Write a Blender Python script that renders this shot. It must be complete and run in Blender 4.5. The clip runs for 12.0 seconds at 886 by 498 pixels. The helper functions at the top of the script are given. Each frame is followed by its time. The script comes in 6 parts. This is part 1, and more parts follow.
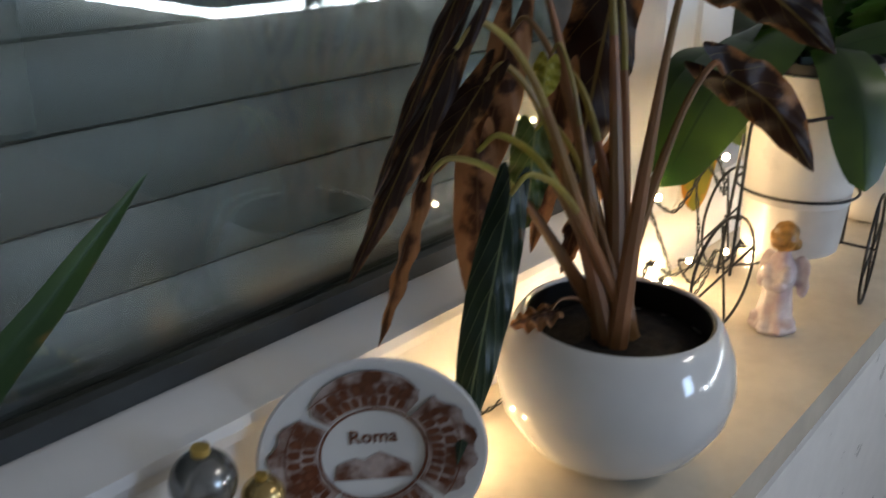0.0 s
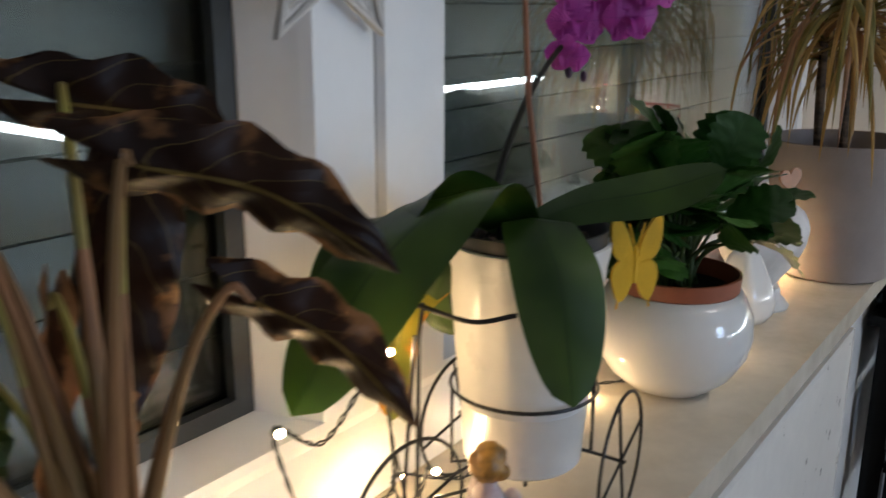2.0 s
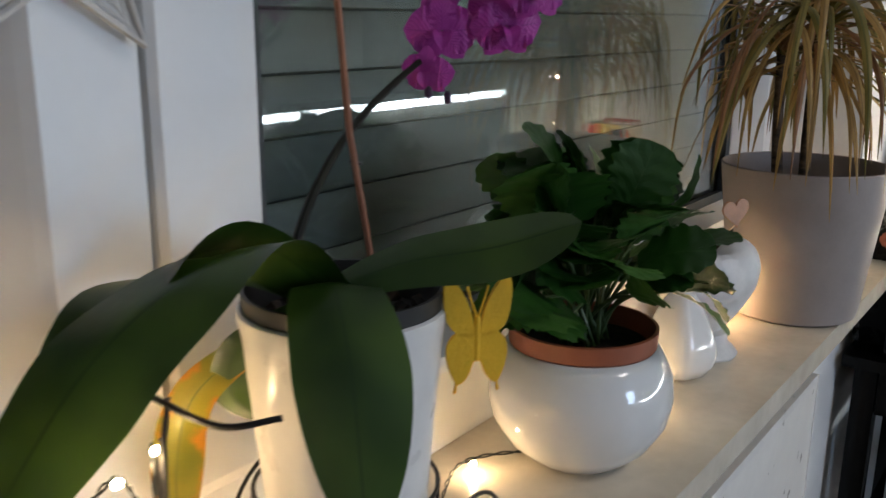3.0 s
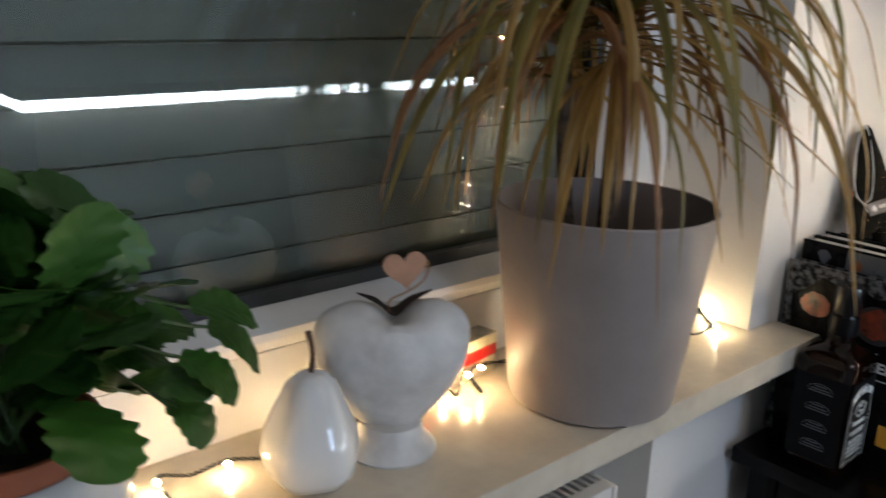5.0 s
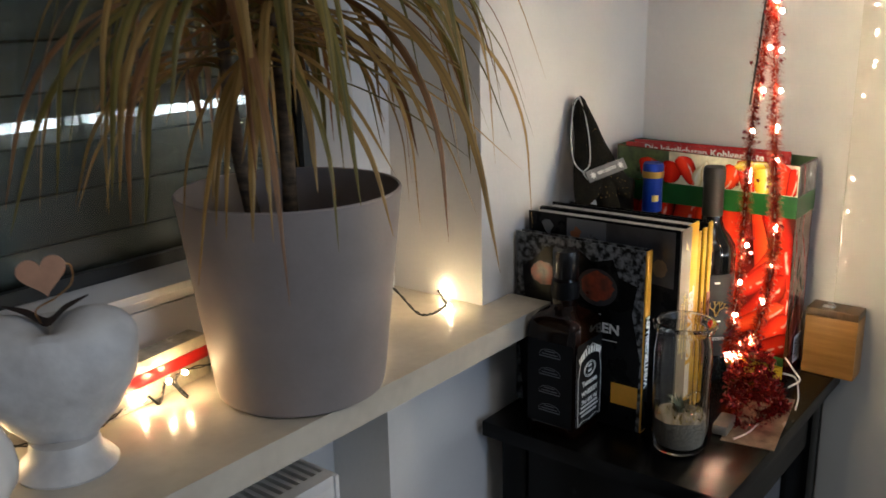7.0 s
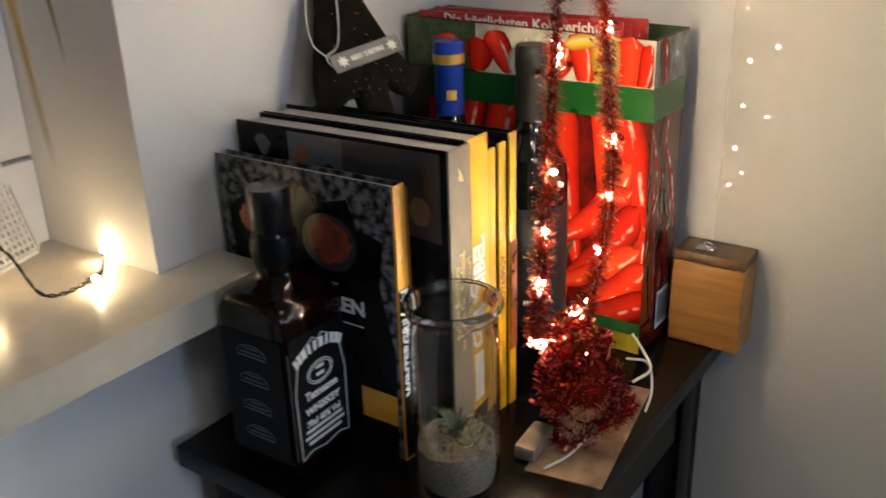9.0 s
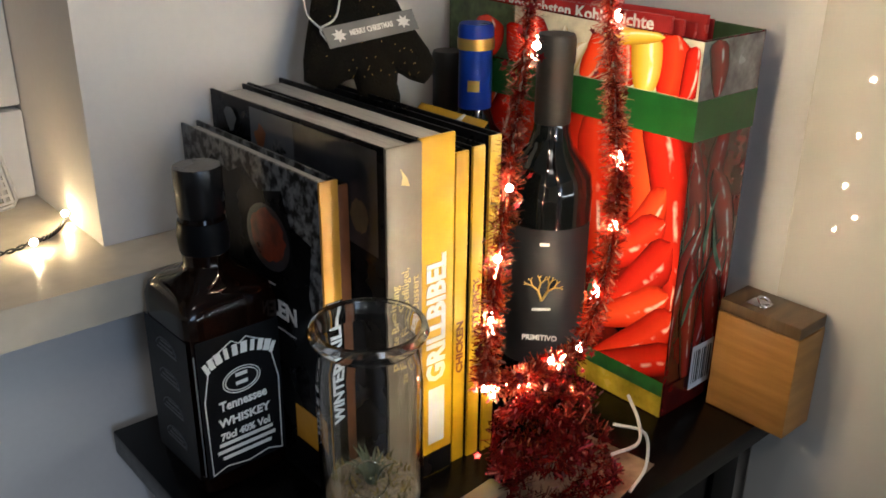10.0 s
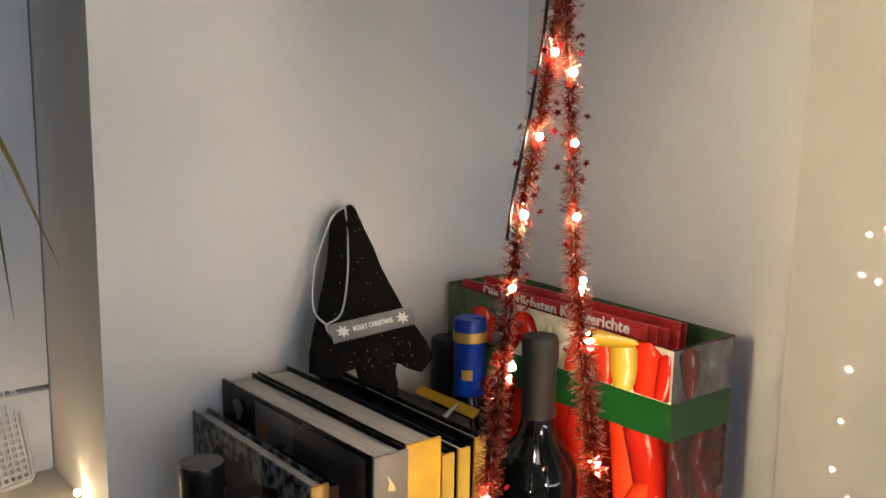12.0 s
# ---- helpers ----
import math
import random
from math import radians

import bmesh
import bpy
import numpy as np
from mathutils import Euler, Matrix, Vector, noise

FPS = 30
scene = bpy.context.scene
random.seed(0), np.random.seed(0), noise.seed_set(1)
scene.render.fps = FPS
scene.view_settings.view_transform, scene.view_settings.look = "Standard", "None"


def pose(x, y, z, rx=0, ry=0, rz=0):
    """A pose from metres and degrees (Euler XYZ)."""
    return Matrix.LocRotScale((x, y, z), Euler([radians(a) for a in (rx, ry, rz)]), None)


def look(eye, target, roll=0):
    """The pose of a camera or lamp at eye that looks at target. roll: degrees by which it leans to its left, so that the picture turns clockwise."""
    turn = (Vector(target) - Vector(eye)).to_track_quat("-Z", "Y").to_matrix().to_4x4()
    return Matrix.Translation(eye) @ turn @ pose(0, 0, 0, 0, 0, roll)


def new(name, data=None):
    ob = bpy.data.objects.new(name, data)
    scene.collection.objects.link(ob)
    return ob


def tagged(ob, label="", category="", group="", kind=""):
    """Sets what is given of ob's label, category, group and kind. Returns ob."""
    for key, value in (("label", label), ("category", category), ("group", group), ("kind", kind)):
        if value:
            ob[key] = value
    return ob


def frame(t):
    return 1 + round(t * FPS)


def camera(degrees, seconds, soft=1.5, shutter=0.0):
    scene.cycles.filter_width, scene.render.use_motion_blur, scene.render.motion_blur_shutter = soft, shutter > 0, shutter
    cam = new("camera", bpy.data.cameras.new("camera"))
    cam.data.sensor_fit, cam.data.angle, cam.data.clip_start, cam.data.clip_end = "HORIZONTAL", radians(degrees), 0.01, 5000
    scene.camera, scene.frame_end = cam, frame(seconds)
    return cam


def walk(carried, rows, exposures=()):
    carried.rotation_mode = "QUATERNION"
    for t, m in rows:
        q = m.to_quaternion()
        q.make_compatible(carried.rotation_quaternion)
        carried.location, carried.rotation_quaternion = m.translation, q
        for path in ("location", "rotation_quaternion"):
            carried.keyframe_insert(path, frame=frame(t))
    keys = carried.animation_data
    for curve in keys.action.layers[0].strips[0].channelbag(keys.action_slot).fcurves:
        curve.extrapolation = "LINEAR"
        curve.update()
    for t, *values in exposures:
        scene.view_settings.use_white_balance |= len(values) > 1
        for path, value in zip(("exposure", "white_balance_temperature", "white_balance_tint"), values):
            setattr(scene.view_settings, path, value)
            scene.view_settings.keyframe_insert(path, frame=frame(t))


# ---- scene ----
cam = camera(52.8, 12.0, shutter=0.4)
PATH = [
    (0, (-2.208, -0.249, 1.305), (-0.779, 0.94, 0.567), 0.5),
    (0.5, (-2.146, -0.23, 1.314), (-0.624, 0.896, 0.668), 0.4),
    (1, (-2.091, -0.225, 1.319), (-0.545, 0.894, 0.72), 0.7),
    (1.5, (-2.007, -0.251, 1.314), (-0.442, 0.866, 0.763), 0.1),
    (2, (-1.874, -0.308, 1.325), (-0.309, 0.822, 0.801), 0.2),
    (2.5, (-1.781, -0.343, 1.326), (-0.227, 0.81, 0.821), -0.0),
    (3, (-1.67, -0.329, 1.323), (-0.112, 0.819, 0.819), 0.5),
    (3.2, (-1.627, -0.337, 1.326), (-0.075, 0.822, 0.827), -0.0),
    (4.8, (-1.111, -0.5, 1.332), (0.228, 0.874, 0.765), 1.4),
    (5, (-1.072, -0.554, 1.336), (0.221, 0.861, 0.764), 2.3),
    (5.5, (-1.01, -0.658, 1.323), (0.273, 0.756, 0.727), 1.3),
    (6, (-0.969, -0.676, 1.333), (0.421, 0.627, 0.727), 0.8),
    (6.5, (-0.953, -0.685, 1.339), (0.517, 0.549, 0.775), -0.7),
    (6.7, (-0.956, -0.691, 1.329), (0.534, 0.533, 0.796), -1.0),
    (8.3, (-0.619, -0.602, 1.241), (0.935, 0.469, 0.579), -2.5),
    (8.5, (-0.565, -0.596, 1.238), (0.982, 0.465, 0.542), -2.5),
    (9, (-0.436, -0.618, 1.211), (1.067, 0.457, 0.445), -1.9),
    (9.5, (-0.293, -0.661, 1.184), (1.035, 0.616, 0.407), 0.6),
    (10, (-0.227, -0.681, 1.182), (0.978, 0.712, 0.402), 0.6),
    (10.5, (-0.204, -0.696, 1.206), (1.001, 0.755, 0.54), 0.1),
    (11, (-0.201, -0.709, 1.231), (1.027, 0.783, 0.714), 0.7),
    (11.5, (-0.214, -0.714, 1.248), (1.021, 0.81, 0.857), 1.3),
    (12, (-0.228, -0.725, 1.263), (1.012, 0.81, 0.937), 1.0),
]
walk(cam, [(t, look(e, g, r)) for t, e, g, r in PATH], [(0, 0.9), (1, 0.8), (2.5, 0.9), (4.8, 0.7), (5.5, 0.4), (6.2, 0.22), (8.5, 0.2), (10, 0.18), (10.5, 0.05), (12, -0.1)])

# ---- light and exposure ----
world = bpy.data.worlds.new("world")
scene.world = world
world.use_nodes = True
world.node_tree.nodes["Background"].inputs[0].default_value = (0.35, 0.5, 0.8, 1)
world.node_tree.nodes["Background"].inputs[1].default_value = 0.05
scene.view_settings.exposure = 0.0


def area_lamp(name, eye, target, sx, sy, power, colour):
    d = bpy.data.lights.new(name, "AREA")
    d.shape, d.size, d.size_y, d.energy, d.color = "RECTANGLE", sx, sy, power, colour
    ob = new(name, d)
    ob.matrix_world = look(eye, target)
    return ob


# unseen overhead area lamp, added behind the walk as general fill
area_lamp("ceiling_lamp_light", (-0.75, -1.45, 2.42), (-0.75, -1.40, 0.0), 0.4, 0.4, 4.5, (1.0, 0.94, 0.90))
# dusk light of the far window
area_lamp("far_window_light", (-0.9, -4.36, 1.55), (-0.9, 0.0, 1.3), 0.8, 1.1, 19.0, (0.50, 0.69, 1.0))

# ---- helpers ----
V = Vector


def link(name, bm, mat, smooth=True):
    me = bpy.data.meshes.new(name)
    bm.normal_update()
    bm.to_mesh(me)
    bm.free()
    if smooth:
        me.shade_smooth()
        me.set_sharp_from_angle(angle=radians(38))
    for m in (mat if isinstance(mat, (list, tuple)) else [mat]):
        me.materials.append(m)
    return new(name, me)


def part(name, bm, mat, parent, label="", smooth=True):
    """One mesh under a thing; the mesh is in world coordinates."""
    ob = link(name, bm, mat, smooth)
    hang(ob, parent)
    return tagged(ob, label)


def hang(ob, parent):
    """Parents ob, whose mesh is in world coordinates, to a thing's Empty or to one of its parts."""
    ob.parent = parent
    ob.matrix_parent_inverse = Matrix.Translation(-parent.location) if parent.type == "EMPTY" else Matrix.Identity(4)


def piece(t, name):
    """The first part of a thing with that name."""
    return next(c for c in t.children if c.name.split(".")[0] == name)


def thing(name, label, category, at, group=""):
    ob = new(name)
    ob.empty_display_size = 0.02
    ob.location = at
    return tagged(ob, label, category, group)


def solo(name, bm, mat, label, category, group="", kind="", smooth=True):
    return tagged(link(name, bm, mat, smooth), label, category, group, kind)


def box(bm, x0, x1, y0, y1, z0, z1, m=None, bev=0.0):
    r = bmesh.ops.create_cube(bm, size=1.0)
    vs = r["verts"]
    bmesh.ops.transform(bm, verts=vs, matrix=Matrix.LocRotScale(((x0 + x1) / 2, (y0 + y1) / 2, (z0 + z1) / 2), None, (x1 - x0, y1 - y0, z1 - z0)))
    if bev:
        es = list({e for v in vs for e in v.link_edges})
        r = bmesh.ops.bevel(bm, geom=es, offset=bev, segments=2, affect="EDGES", profile=0.6)
        vs = list({v for f in r["faces"] for v in f.verts} | {v for v in vs if v.is_valid})
    if m is not None:
        bmesh.ops.transform(bm, verts=vs, matrix=m)
    return vs


def boxes(*rows, m=None, bev=0.0):
    bm = bmesh.new()
    for r in rows:
        box(bm, *r, m=m, bev=bev)
    return bm


def lathe(profile, at, seg=48, squash=1.0, bm=None):
    """Turns (radius, height) pairs about an upright axis."""
    bm = bm or bmesh.new()
    rings = []
    for r, z in profile:
        if r < 1e-6:
            rings.append([bm.verts.new((at[0], at[1], at[2] + z))])
        else:
            rings.append([bm.verts.new((at[0] + r * math.cos(2 * math.pi * k / seg), at[1] + r * squash * math.sin(2 * math.pi * k / seg), at[2] + z)) for k in range(seg)])
    for a, b in zip(rings, rings[1:]):
        for k in range(seg):
            q = [a[k % len(a)], a[(k + 1) % len(a)], b[(k + 1) % len(b)], b[k % len(b)]]
            q = list(dict.fromkeys(q))
            if len(q) > 2:
                bm.faces.new(q)
    bmesh.ops.recalc_face_normals(bm, faces=bm.faces)
    return bm


def spline(pts, n=24):
    """Points along a smooth curve through pts."""
    pts = [V(p) for p in pts]
    if len(pts) == 2:
        return [pts[0].lerp(pts[1], i / n) for i in range(n + 1)]
    out = []
    ext = [2 * pts[0] - pts[1]] + pts + [2 * pts[-1] - pts[-2]]
    per = max(2, n // (len(pts) - 1))
    for i in range(len(pts) - 1):
        a, b, c, d = ext[i:i + 4]
        for k in range(per):
            t = k / per
            out.append(0.5 * ((2 * b) + (c - a) * t + (2 * a - 5 * b + 4 * c - d) * t * t + (3 * b - a - 3 * c + d) * t ** 3))
    out.append(pts[-1])
    return out


def tube(pts, r, seg=8, bm=None, r1=None, closed=False):
    """A round rod along pts, from radius r to r1."""
    bm = bm or bmesh.new()
    pts = [V(p) for p in pts]
    r1 = r if r1 is None else r1
    n, rings = len(pts), []
    side = None
    for i, p in enumerate(pts):
        d = (pts[(i + 1) % n] - pts[i - 1]) if closed else (pts[min(i + 1, n - 1)] - pts[max(i - 1, 0)])
        d.normalize()
        if side is None:
            side = d.orthogonal().normalized()
        side = (side - d * side.dot(d)).normalized()
        up = d.cross(side)
        rr = r + (r1 - r) * i / max(1, n - 1)
        rings.append([bm.verts.new(p + rr * (side * math.cos(2 * math.pi * k / seg) + up * math.sin(2 * math.pi * k / seg))) for k in range(seg)])
    pairs = list(zip(rings, rings[1:])) + ([(rings[-1], rings[0])] if closed else [])
    for a, b in pairs:
        for k in range(seg):
            bm.faces.new((a[k], a[(k + 1) % seg], b[(k + 1) % seg], b[k]))
    if not closed:
        bm.faces.new(rings[0][::-1])
        bm.faces.new(rings[-1])
    return bm


def ring(c, r, tilt, n=40):
    m = Matrix.Translation(c) @ tilt
    return [m @ V((r * math.cos(2 * math.pi * i / n), r * math.sin(2 * math.pi * i / n), 0)) for i in range(n)]


def blade(path, width, side, fold=0.2, nu=6, lobe=0.0, ripple=0.0, seed=0, bm=None, thick=0.0):
    """A leaf along path: width(v) is the half width, side the way across, lobe how far its base lobes reach back, fold how far it is folded up along the rib."""
    bm = bm or bmesh.new()
    uv = bm.loops.layers.uv.verify()
    rnd = random.Random(seed)
    ph = rnd.random() * 6
    n = len(path)
    rows, uvs = [], {}
    for i, p in enumerate(path):
        v = i / (n - 1)
        d = (path[min(i + 1, n - 1)] - path[max(i - 1, 0)]).normalized()
        s = V(side)
        s = (s - d * s.dot(d)).normalized()
        up = s.cross(d)
        row = []
        for k in range(-nu, nu + 1):
            u = k / nu
            w = width(v)
            q = p + s * (u * w) + up * (fold * w * abs(u) ** 1.3) - d * (lobe * math.sin(math.pi * 0.70 * abs(u)) * (1 - v) ** 3)
            if ripple:
                q += up * (ripple * w * abs(u) * math.sin(9 * v * 3 + ph + (2 if u > 0 else 0)))
            vert = bm.verts.new(q)
            uvs[vert] = (u * 0.5 + 0.5, v)
            row.append(vert)
        rows.append(row)
    faces = []
    for a, b in zip(rows, rows[1:]):
        for k in range(2 * nu):
            faces.append(bm.faces.new((a[k], a[k + 1], b[k + 1], b[k])))
    for f in faces:
        for l in f.loops:
            l[uv].uv = uvs[l.vert]
    return bm


def ball(bm, c, r, sub=2):
    bmesh.ops.create_icosphere(bm, subdivisions=sub, radius=r, matrix=Matrix.Translation(c))
    return bm


def words(text, size, m, mat, parent, name="lettering", depth=0.0002, width=0.0, bold=0.0):
    """Flat letters with the built-in font, in the xy plane of m, centred."""
    cu = bpy.data.curves.new(name, "FONT")
    cu.body, cu.size, cu.align_x, cu.align_y, cu.extrude, cu.offset = text, size, "CENTER", "CENTER", depth, bold
    cu.resolution_u = 2
    ob = bpy.data.objects.new(name, cu)
    scene.collection.objects.link(ob)
    bpy.context.view_layer.update()
    me = bpy.data.meshes.new_from_object(ob)
    bpy.data.objects.remove(ob)
    if width:
        xs = [v.co.x for v in me.vertices]
        k = width / max(1e-6, max(xs) - min(xs))
        me.transform(Matrix.Diagonal((k, 1, 1, 1)))
    me.transform(m)
    me.materials.clear()
    me.materials.append(mat)
    o = new(name, me)
    hang(o, parent)
    return o


def plane_frame(origin, right, up):
    """A frame whose x runs along right, y along up and z out of the face."""
    r = V(right).normalized()
    u = V(up)
    u = (u - r * u.dot(r)).normalized()
    n = r.cross(u)
    m = Matrix((r, u, n)).transposed().to_4x4()
    m.translation = V(origin)
    return m


# ---- materials ----
def mat_new(name):
    m = bpy.data.materials.new(name)
    m.use_nodes = True
    nt = m.node_tree
    return m, nt, nt.nodes["Principled BSDF"]


def ramp_of(nt, stops):
    r = nt.nodes.new("ShaderNodeValToRGB")
    e = r.color_ramp.elements
    while len(e) < len(stops):
        e.new(0.5)
    for el, (pos, col) in zip(e, stops):
        el.position, el.color = pos, (*col, 1)
    return r


def mat(name, colour, rough=0.5, metal=0.0, vary=0.12, scale=25.0, fine=220.0, bump=0.05, spec=0.5, coat=0.0, other=None, amount=0.5, sss=0.0, stretch=None):
    """A surface with two scales of variation and fine relief."""
    m, nt, b = mat_new(name)
    co = nt.nodes.new("ShaderNodeTexCoord")
    src = co.outputs["Object"]
    if stretch:
        mp = nt.nodes.new("ShaderNodeMapping")
        mp.inputs["Scale"].default_value = stretch
        nt.links.new(src, mp.inputs[0])
        src = mp.outputs[0]
    n1, n2 = nt.nodes.new("ShaderNodeTexNoise"), nt.nodes.new("ShaderNodeTexNoise")
    n1.inputs["Scale"].default_value, n1.inputs["Detail"].default_value = scale, 4
    n2.inputs["Scale"].default_value, n2.inputs["Detail"].default_value = fine, 3
    for n in (n1, n2):
        nt.links.new(src, n.inputs["Vector"])
    c2 = other or tuple(min(1, c * (1 - vary * 2)) for c in colour)
    r = ramp_of(nt, [(0.5 - 0.3 * amount, c2), (0.5 + 0.3 * amount, colour)])
    nt.links.new(n1.outputs["Fac"], r.inputs[0])
    mix = nt.nodes.new("ShaderNodeMix")
    mix.data_type, mix.blend_type = "RGBA", "MULTIPLY"
    mix.inputs["Factor"].default_value = vary
    nt.links.new(r.outputs[0], mix.inputs["A"])
    nt.links.new(n2.outputs["Fac"], mix.inputs["B"])
    nt.links.new(mix.outputs["Result"], b.inputs["Base Color"])
    rr = nt.nodes.new("ShaderNodeMapRange")
    rr.inputs["To Min"].default_value, rr.inputs["To Max"].default_value = max(0.02, rough - 0.08), min(1, rough + 0.08)
    nt.links.new(n1.outputs["Fac"], rr.inputs["Value"])
    nt.links.new(rr.outputs[0], b.inputs["Roughness"])
    b.inputs["Metallic"].default_value = metal
    b.inputs["Specular IOR Level"].default_value = spec
    b.inputs["Coat Weight"].default_value = coat
    b.inputs["Coat Roughness"].default_value = 0.06
    if sss:
        b.inputs["Subsurface Weight"].default_value = sss
        b.inputs["Subsurface Radius"].default_value = (0.01, 0.008, 0.006)
        b.inputs["Subsurface Scale"].default_value = 1.0
    if bump:
        bp = nt.nodes.new("ShaderNodeBump")
        bp.inputs["Strength"].default_value, bp.inputs["Distance"].default_value = bump, 0.002
        nt.links.new(n2.outputs["Fac"], bp.inputs["Height"])
        nt.links.new(bp.outputs[0], b.inputs["Normal"])
    return m


def leaf_mat(name, dark, light, vein, edge, rough=0.4, veins=9.0, slant=0.45, rib=0.05, vein_w=0.1, burn=0.0, vein_mix=0.8, trans=0.15):
    """A leaf: rib, side veins, blotches, and dry edges where burn is set."""
    m, nt, b = mat_new(name)
    N, L = nt.nodes.new, nt.links.new

    def math_node(op, a, bb=None):
        k = N("ShaderNodeMath")
        k.operation = op
        for i, x in enumerate((a, bb)):
            if x is None:
                continue
            if isinstance(x, (int, float)):
                k.inputs[i].default_value = x
            else:
                L(x, k.inputs[i])
        return k.outputs[0]

    uvn = N("ShaderNodeUVMap")
    sep = N("ShaderNodeSeparateXYZ")
    L(uvn.outputs[0], sep.inputs[0])
    au = math_node("ABSOLUTE", math_node("SUBTRACT", math_node("MULTIPLY", sep.outputs[0], 2.0), 1.0))
    v = sep.outputs[1]
    no = N("ShaderNodeTexNoise")
    co = N("ShaderNodeTexCoord")
    no.inputs["Scale"].default_value, no.inputs["Detail"].default_value = 45, 5
    L(co.outputs["Object"], no.inputs["Vector"])
    big = N("ShaderNodeTexNoise")
    big.inputs["Scale"].default_value = 14
    L(co.outputs["Object"], big.inputs["Vector"])
    base = ramp_of(nt, [(0.35, dark), (0.65, light)])
    L(big.outputs["Fac"], base.inputs[0])
    ph = math_node("ADD", math_node("SUBTRACT", v, math_node("MULTIPLY", au, slant)), math_node("MULTIPLY", no.outputs["Fac"], 0.05))
    fr = math_node("ABSOLUTE", math_node("SUBTRACT", math_node("FRACT", math_node("MULTIPLY", ph, veins)), 0.5))
    side = math_node("LESS_THAN", fr, vein_w * 0.5)
    ribv = math_node("LESS_THAN", au, rib)
    both = math_node("MAXIMUM", math_node("MULTIPLY", side, 0.6), ribv)
    mx = N("ShaderNodeMix")
    mx.data_type = "RGBA"
    L(math_node("MULTIPLY", both, vein_mix), mx.inputs["Factor"])
    L(base.outputs[0], mx.inputs["A"])
    mx.inputs["B"].default_value = (*vein, 1)
    out = mx.outputs["Result"]
    if burn:
        blot = math_node("ADD", math_node("MULTIPLY", au, 0.30), math_node("ADD", math_node("MULTIPLY", no.outputs["Fac"], 0.9), math_node("MULTIPLY", big.outputs["Fac"], 0.35)))
        edge_r = N("ShaderNodeMapRange")
        edge_r.inputs["From Min"].default_value, edge_r.inputs["From Max"].default_value = 1.04 - burn, 1.16 - burn
        L(blot, edge_r.inputs["Value"])
        e = edge_r.outputs[0]
        m2 = N("ShaderNodeMix")
        m2.data_type = "RGBA"
        L(e, m2.inputs["Factor"])
        L(out, m2.inputs["A"])
        m2.inputs["B"].default_value = (*edge, 1)
        out = m2.outputs["Result"]
    L(out, b.inputs["Base Color"])
    b.inputs["Roughness"].default_value = rough
    bp = N("ShaderNodeBump")
    bp.inputs["Strength"].default_value, bp.inputs["Distance"].default_value = 0.35, 0.002
    L(math_node("ADD", fr, math_node("MULTIPLY", no.outputs["Fac"], 0.6)), bp.inputs["Height"])
    L(bp.outputs[0], b.inputs["Normal"])
    tr = N("ShaderNodeBsdfTranslucent")
    L(out, tr.inputs[0])
    ms = N("ShaderNodeMixShader")
    ms.inputs[0].default_value = trans
    L(b.outputs[0], ms.inputs[1])
    L(tr.outputs[0], ms.inputs[2])
    L(ms.outputs[0], nt.nodes["Material Output"].inputs[0])
    return m


def glow(name, colour, strength):
    m, nt, b = mat_new(name)
    b.inputs["Base Color"].default_value = (*colour, 1)
    b.inputs["Emission Color"].default_value = (*colour, 1)
    b.inputs["Emission Strength"].default_value = strength
    return m


def glass(name, colour=(1, 1, 1), rough=0.0, ior=1.45):
    m, nt, b = mat_new(name)
    b.inputs["Base Color"].default_value = (*colour, 1)
    b.inputs["Roughness"].default_value = rough
    b.inputs["IOR"].default_value = ior
    b.inputs["Transmission Weight"].default_value = 1.0
    return m


WALL = mat("wall_paint", (0.80, 0.78, 0.75), 0.75, vary=0.06, scale=3, fine=160, bump=0.12, spec=0.25)
CEIL = mat("ceiling_paint", (0.82, 0.81, 0.79), 0.85, vary=0.05, scale=2, fine=120, bump=0.1)
FLOOR = mat("floor_laminate", (0.16, 0.10, 0.065), 0.4, vary=0.25, scale=6, fine=90, stretch=(1, 12, 1))
GLOSS = mat("gloss_lacquer", (0.62, 0.59, 0.52), 0.09, vary=0.03, scale=2, fine=60, bump=0.0, spec=0.5)
SILL = mat("cast_marble", (0.72, 0.66, 0.55), 0.22, vary=0.16, scale=16, fine=70, bump=0.02, other=(0.58, 0.52, 0.42), amount=0.9)
for _l in list(GLOSS.node_tree.links):
    if _l.to_socket.name == "Roughness":
        GLOSS.node_tree.links.remove(_l)
GLOSS.node_tree.nodes["Principled BSDF"].inputs["Roughness"].default_value = 0.008
FRAME = mat("window_plastic", (0.82, 0.82, 0.82), 0.35, vary=0.04, scale=5, fine=90, bump=0.02)
GASKET = mat("rubber_gasket", (0.03, 0.035, 0.035), 0.5, vary=0.2)
SHUTTER = mat("shutter_slat", (0.021, 0.024, 0.018), 0.55, vary=0.1, scale=7, fine=60, bump=0.0, stretch=(1, 6, 6))
PANE = glass("window_glass", (0.93, 0.97, 0.95))
STRIP = glow("cool_light_strip", (0.82, 0.92, 1.0), 28.0)
PORCELAIN = mat("white_glazed_ceramic", (0.80, 0.79, 0.77), 0.08, vary=0.04, scale=8, fine=90, bump=0.01, coat=0.6)
MATTE_CER = mat("chalky_ceramic", (0.80, 0.78, 0.75), 0.45, vary=0.15, scale=26, fine=90, bump=0.35, other=(0.55, 0.53, 0.51), amount=0.7)
GREY_POT = mat("taupe_ceramic", (0.34, 0.29, 0.27), 0.5, vary=0.08, scale=12, fine=200, bump=0.06)
SOIL = mat("potting_soil", (0.035, 0.025, 0.018), 0.95, vary=0.5, scale=120, fine=400, bump=0.9)
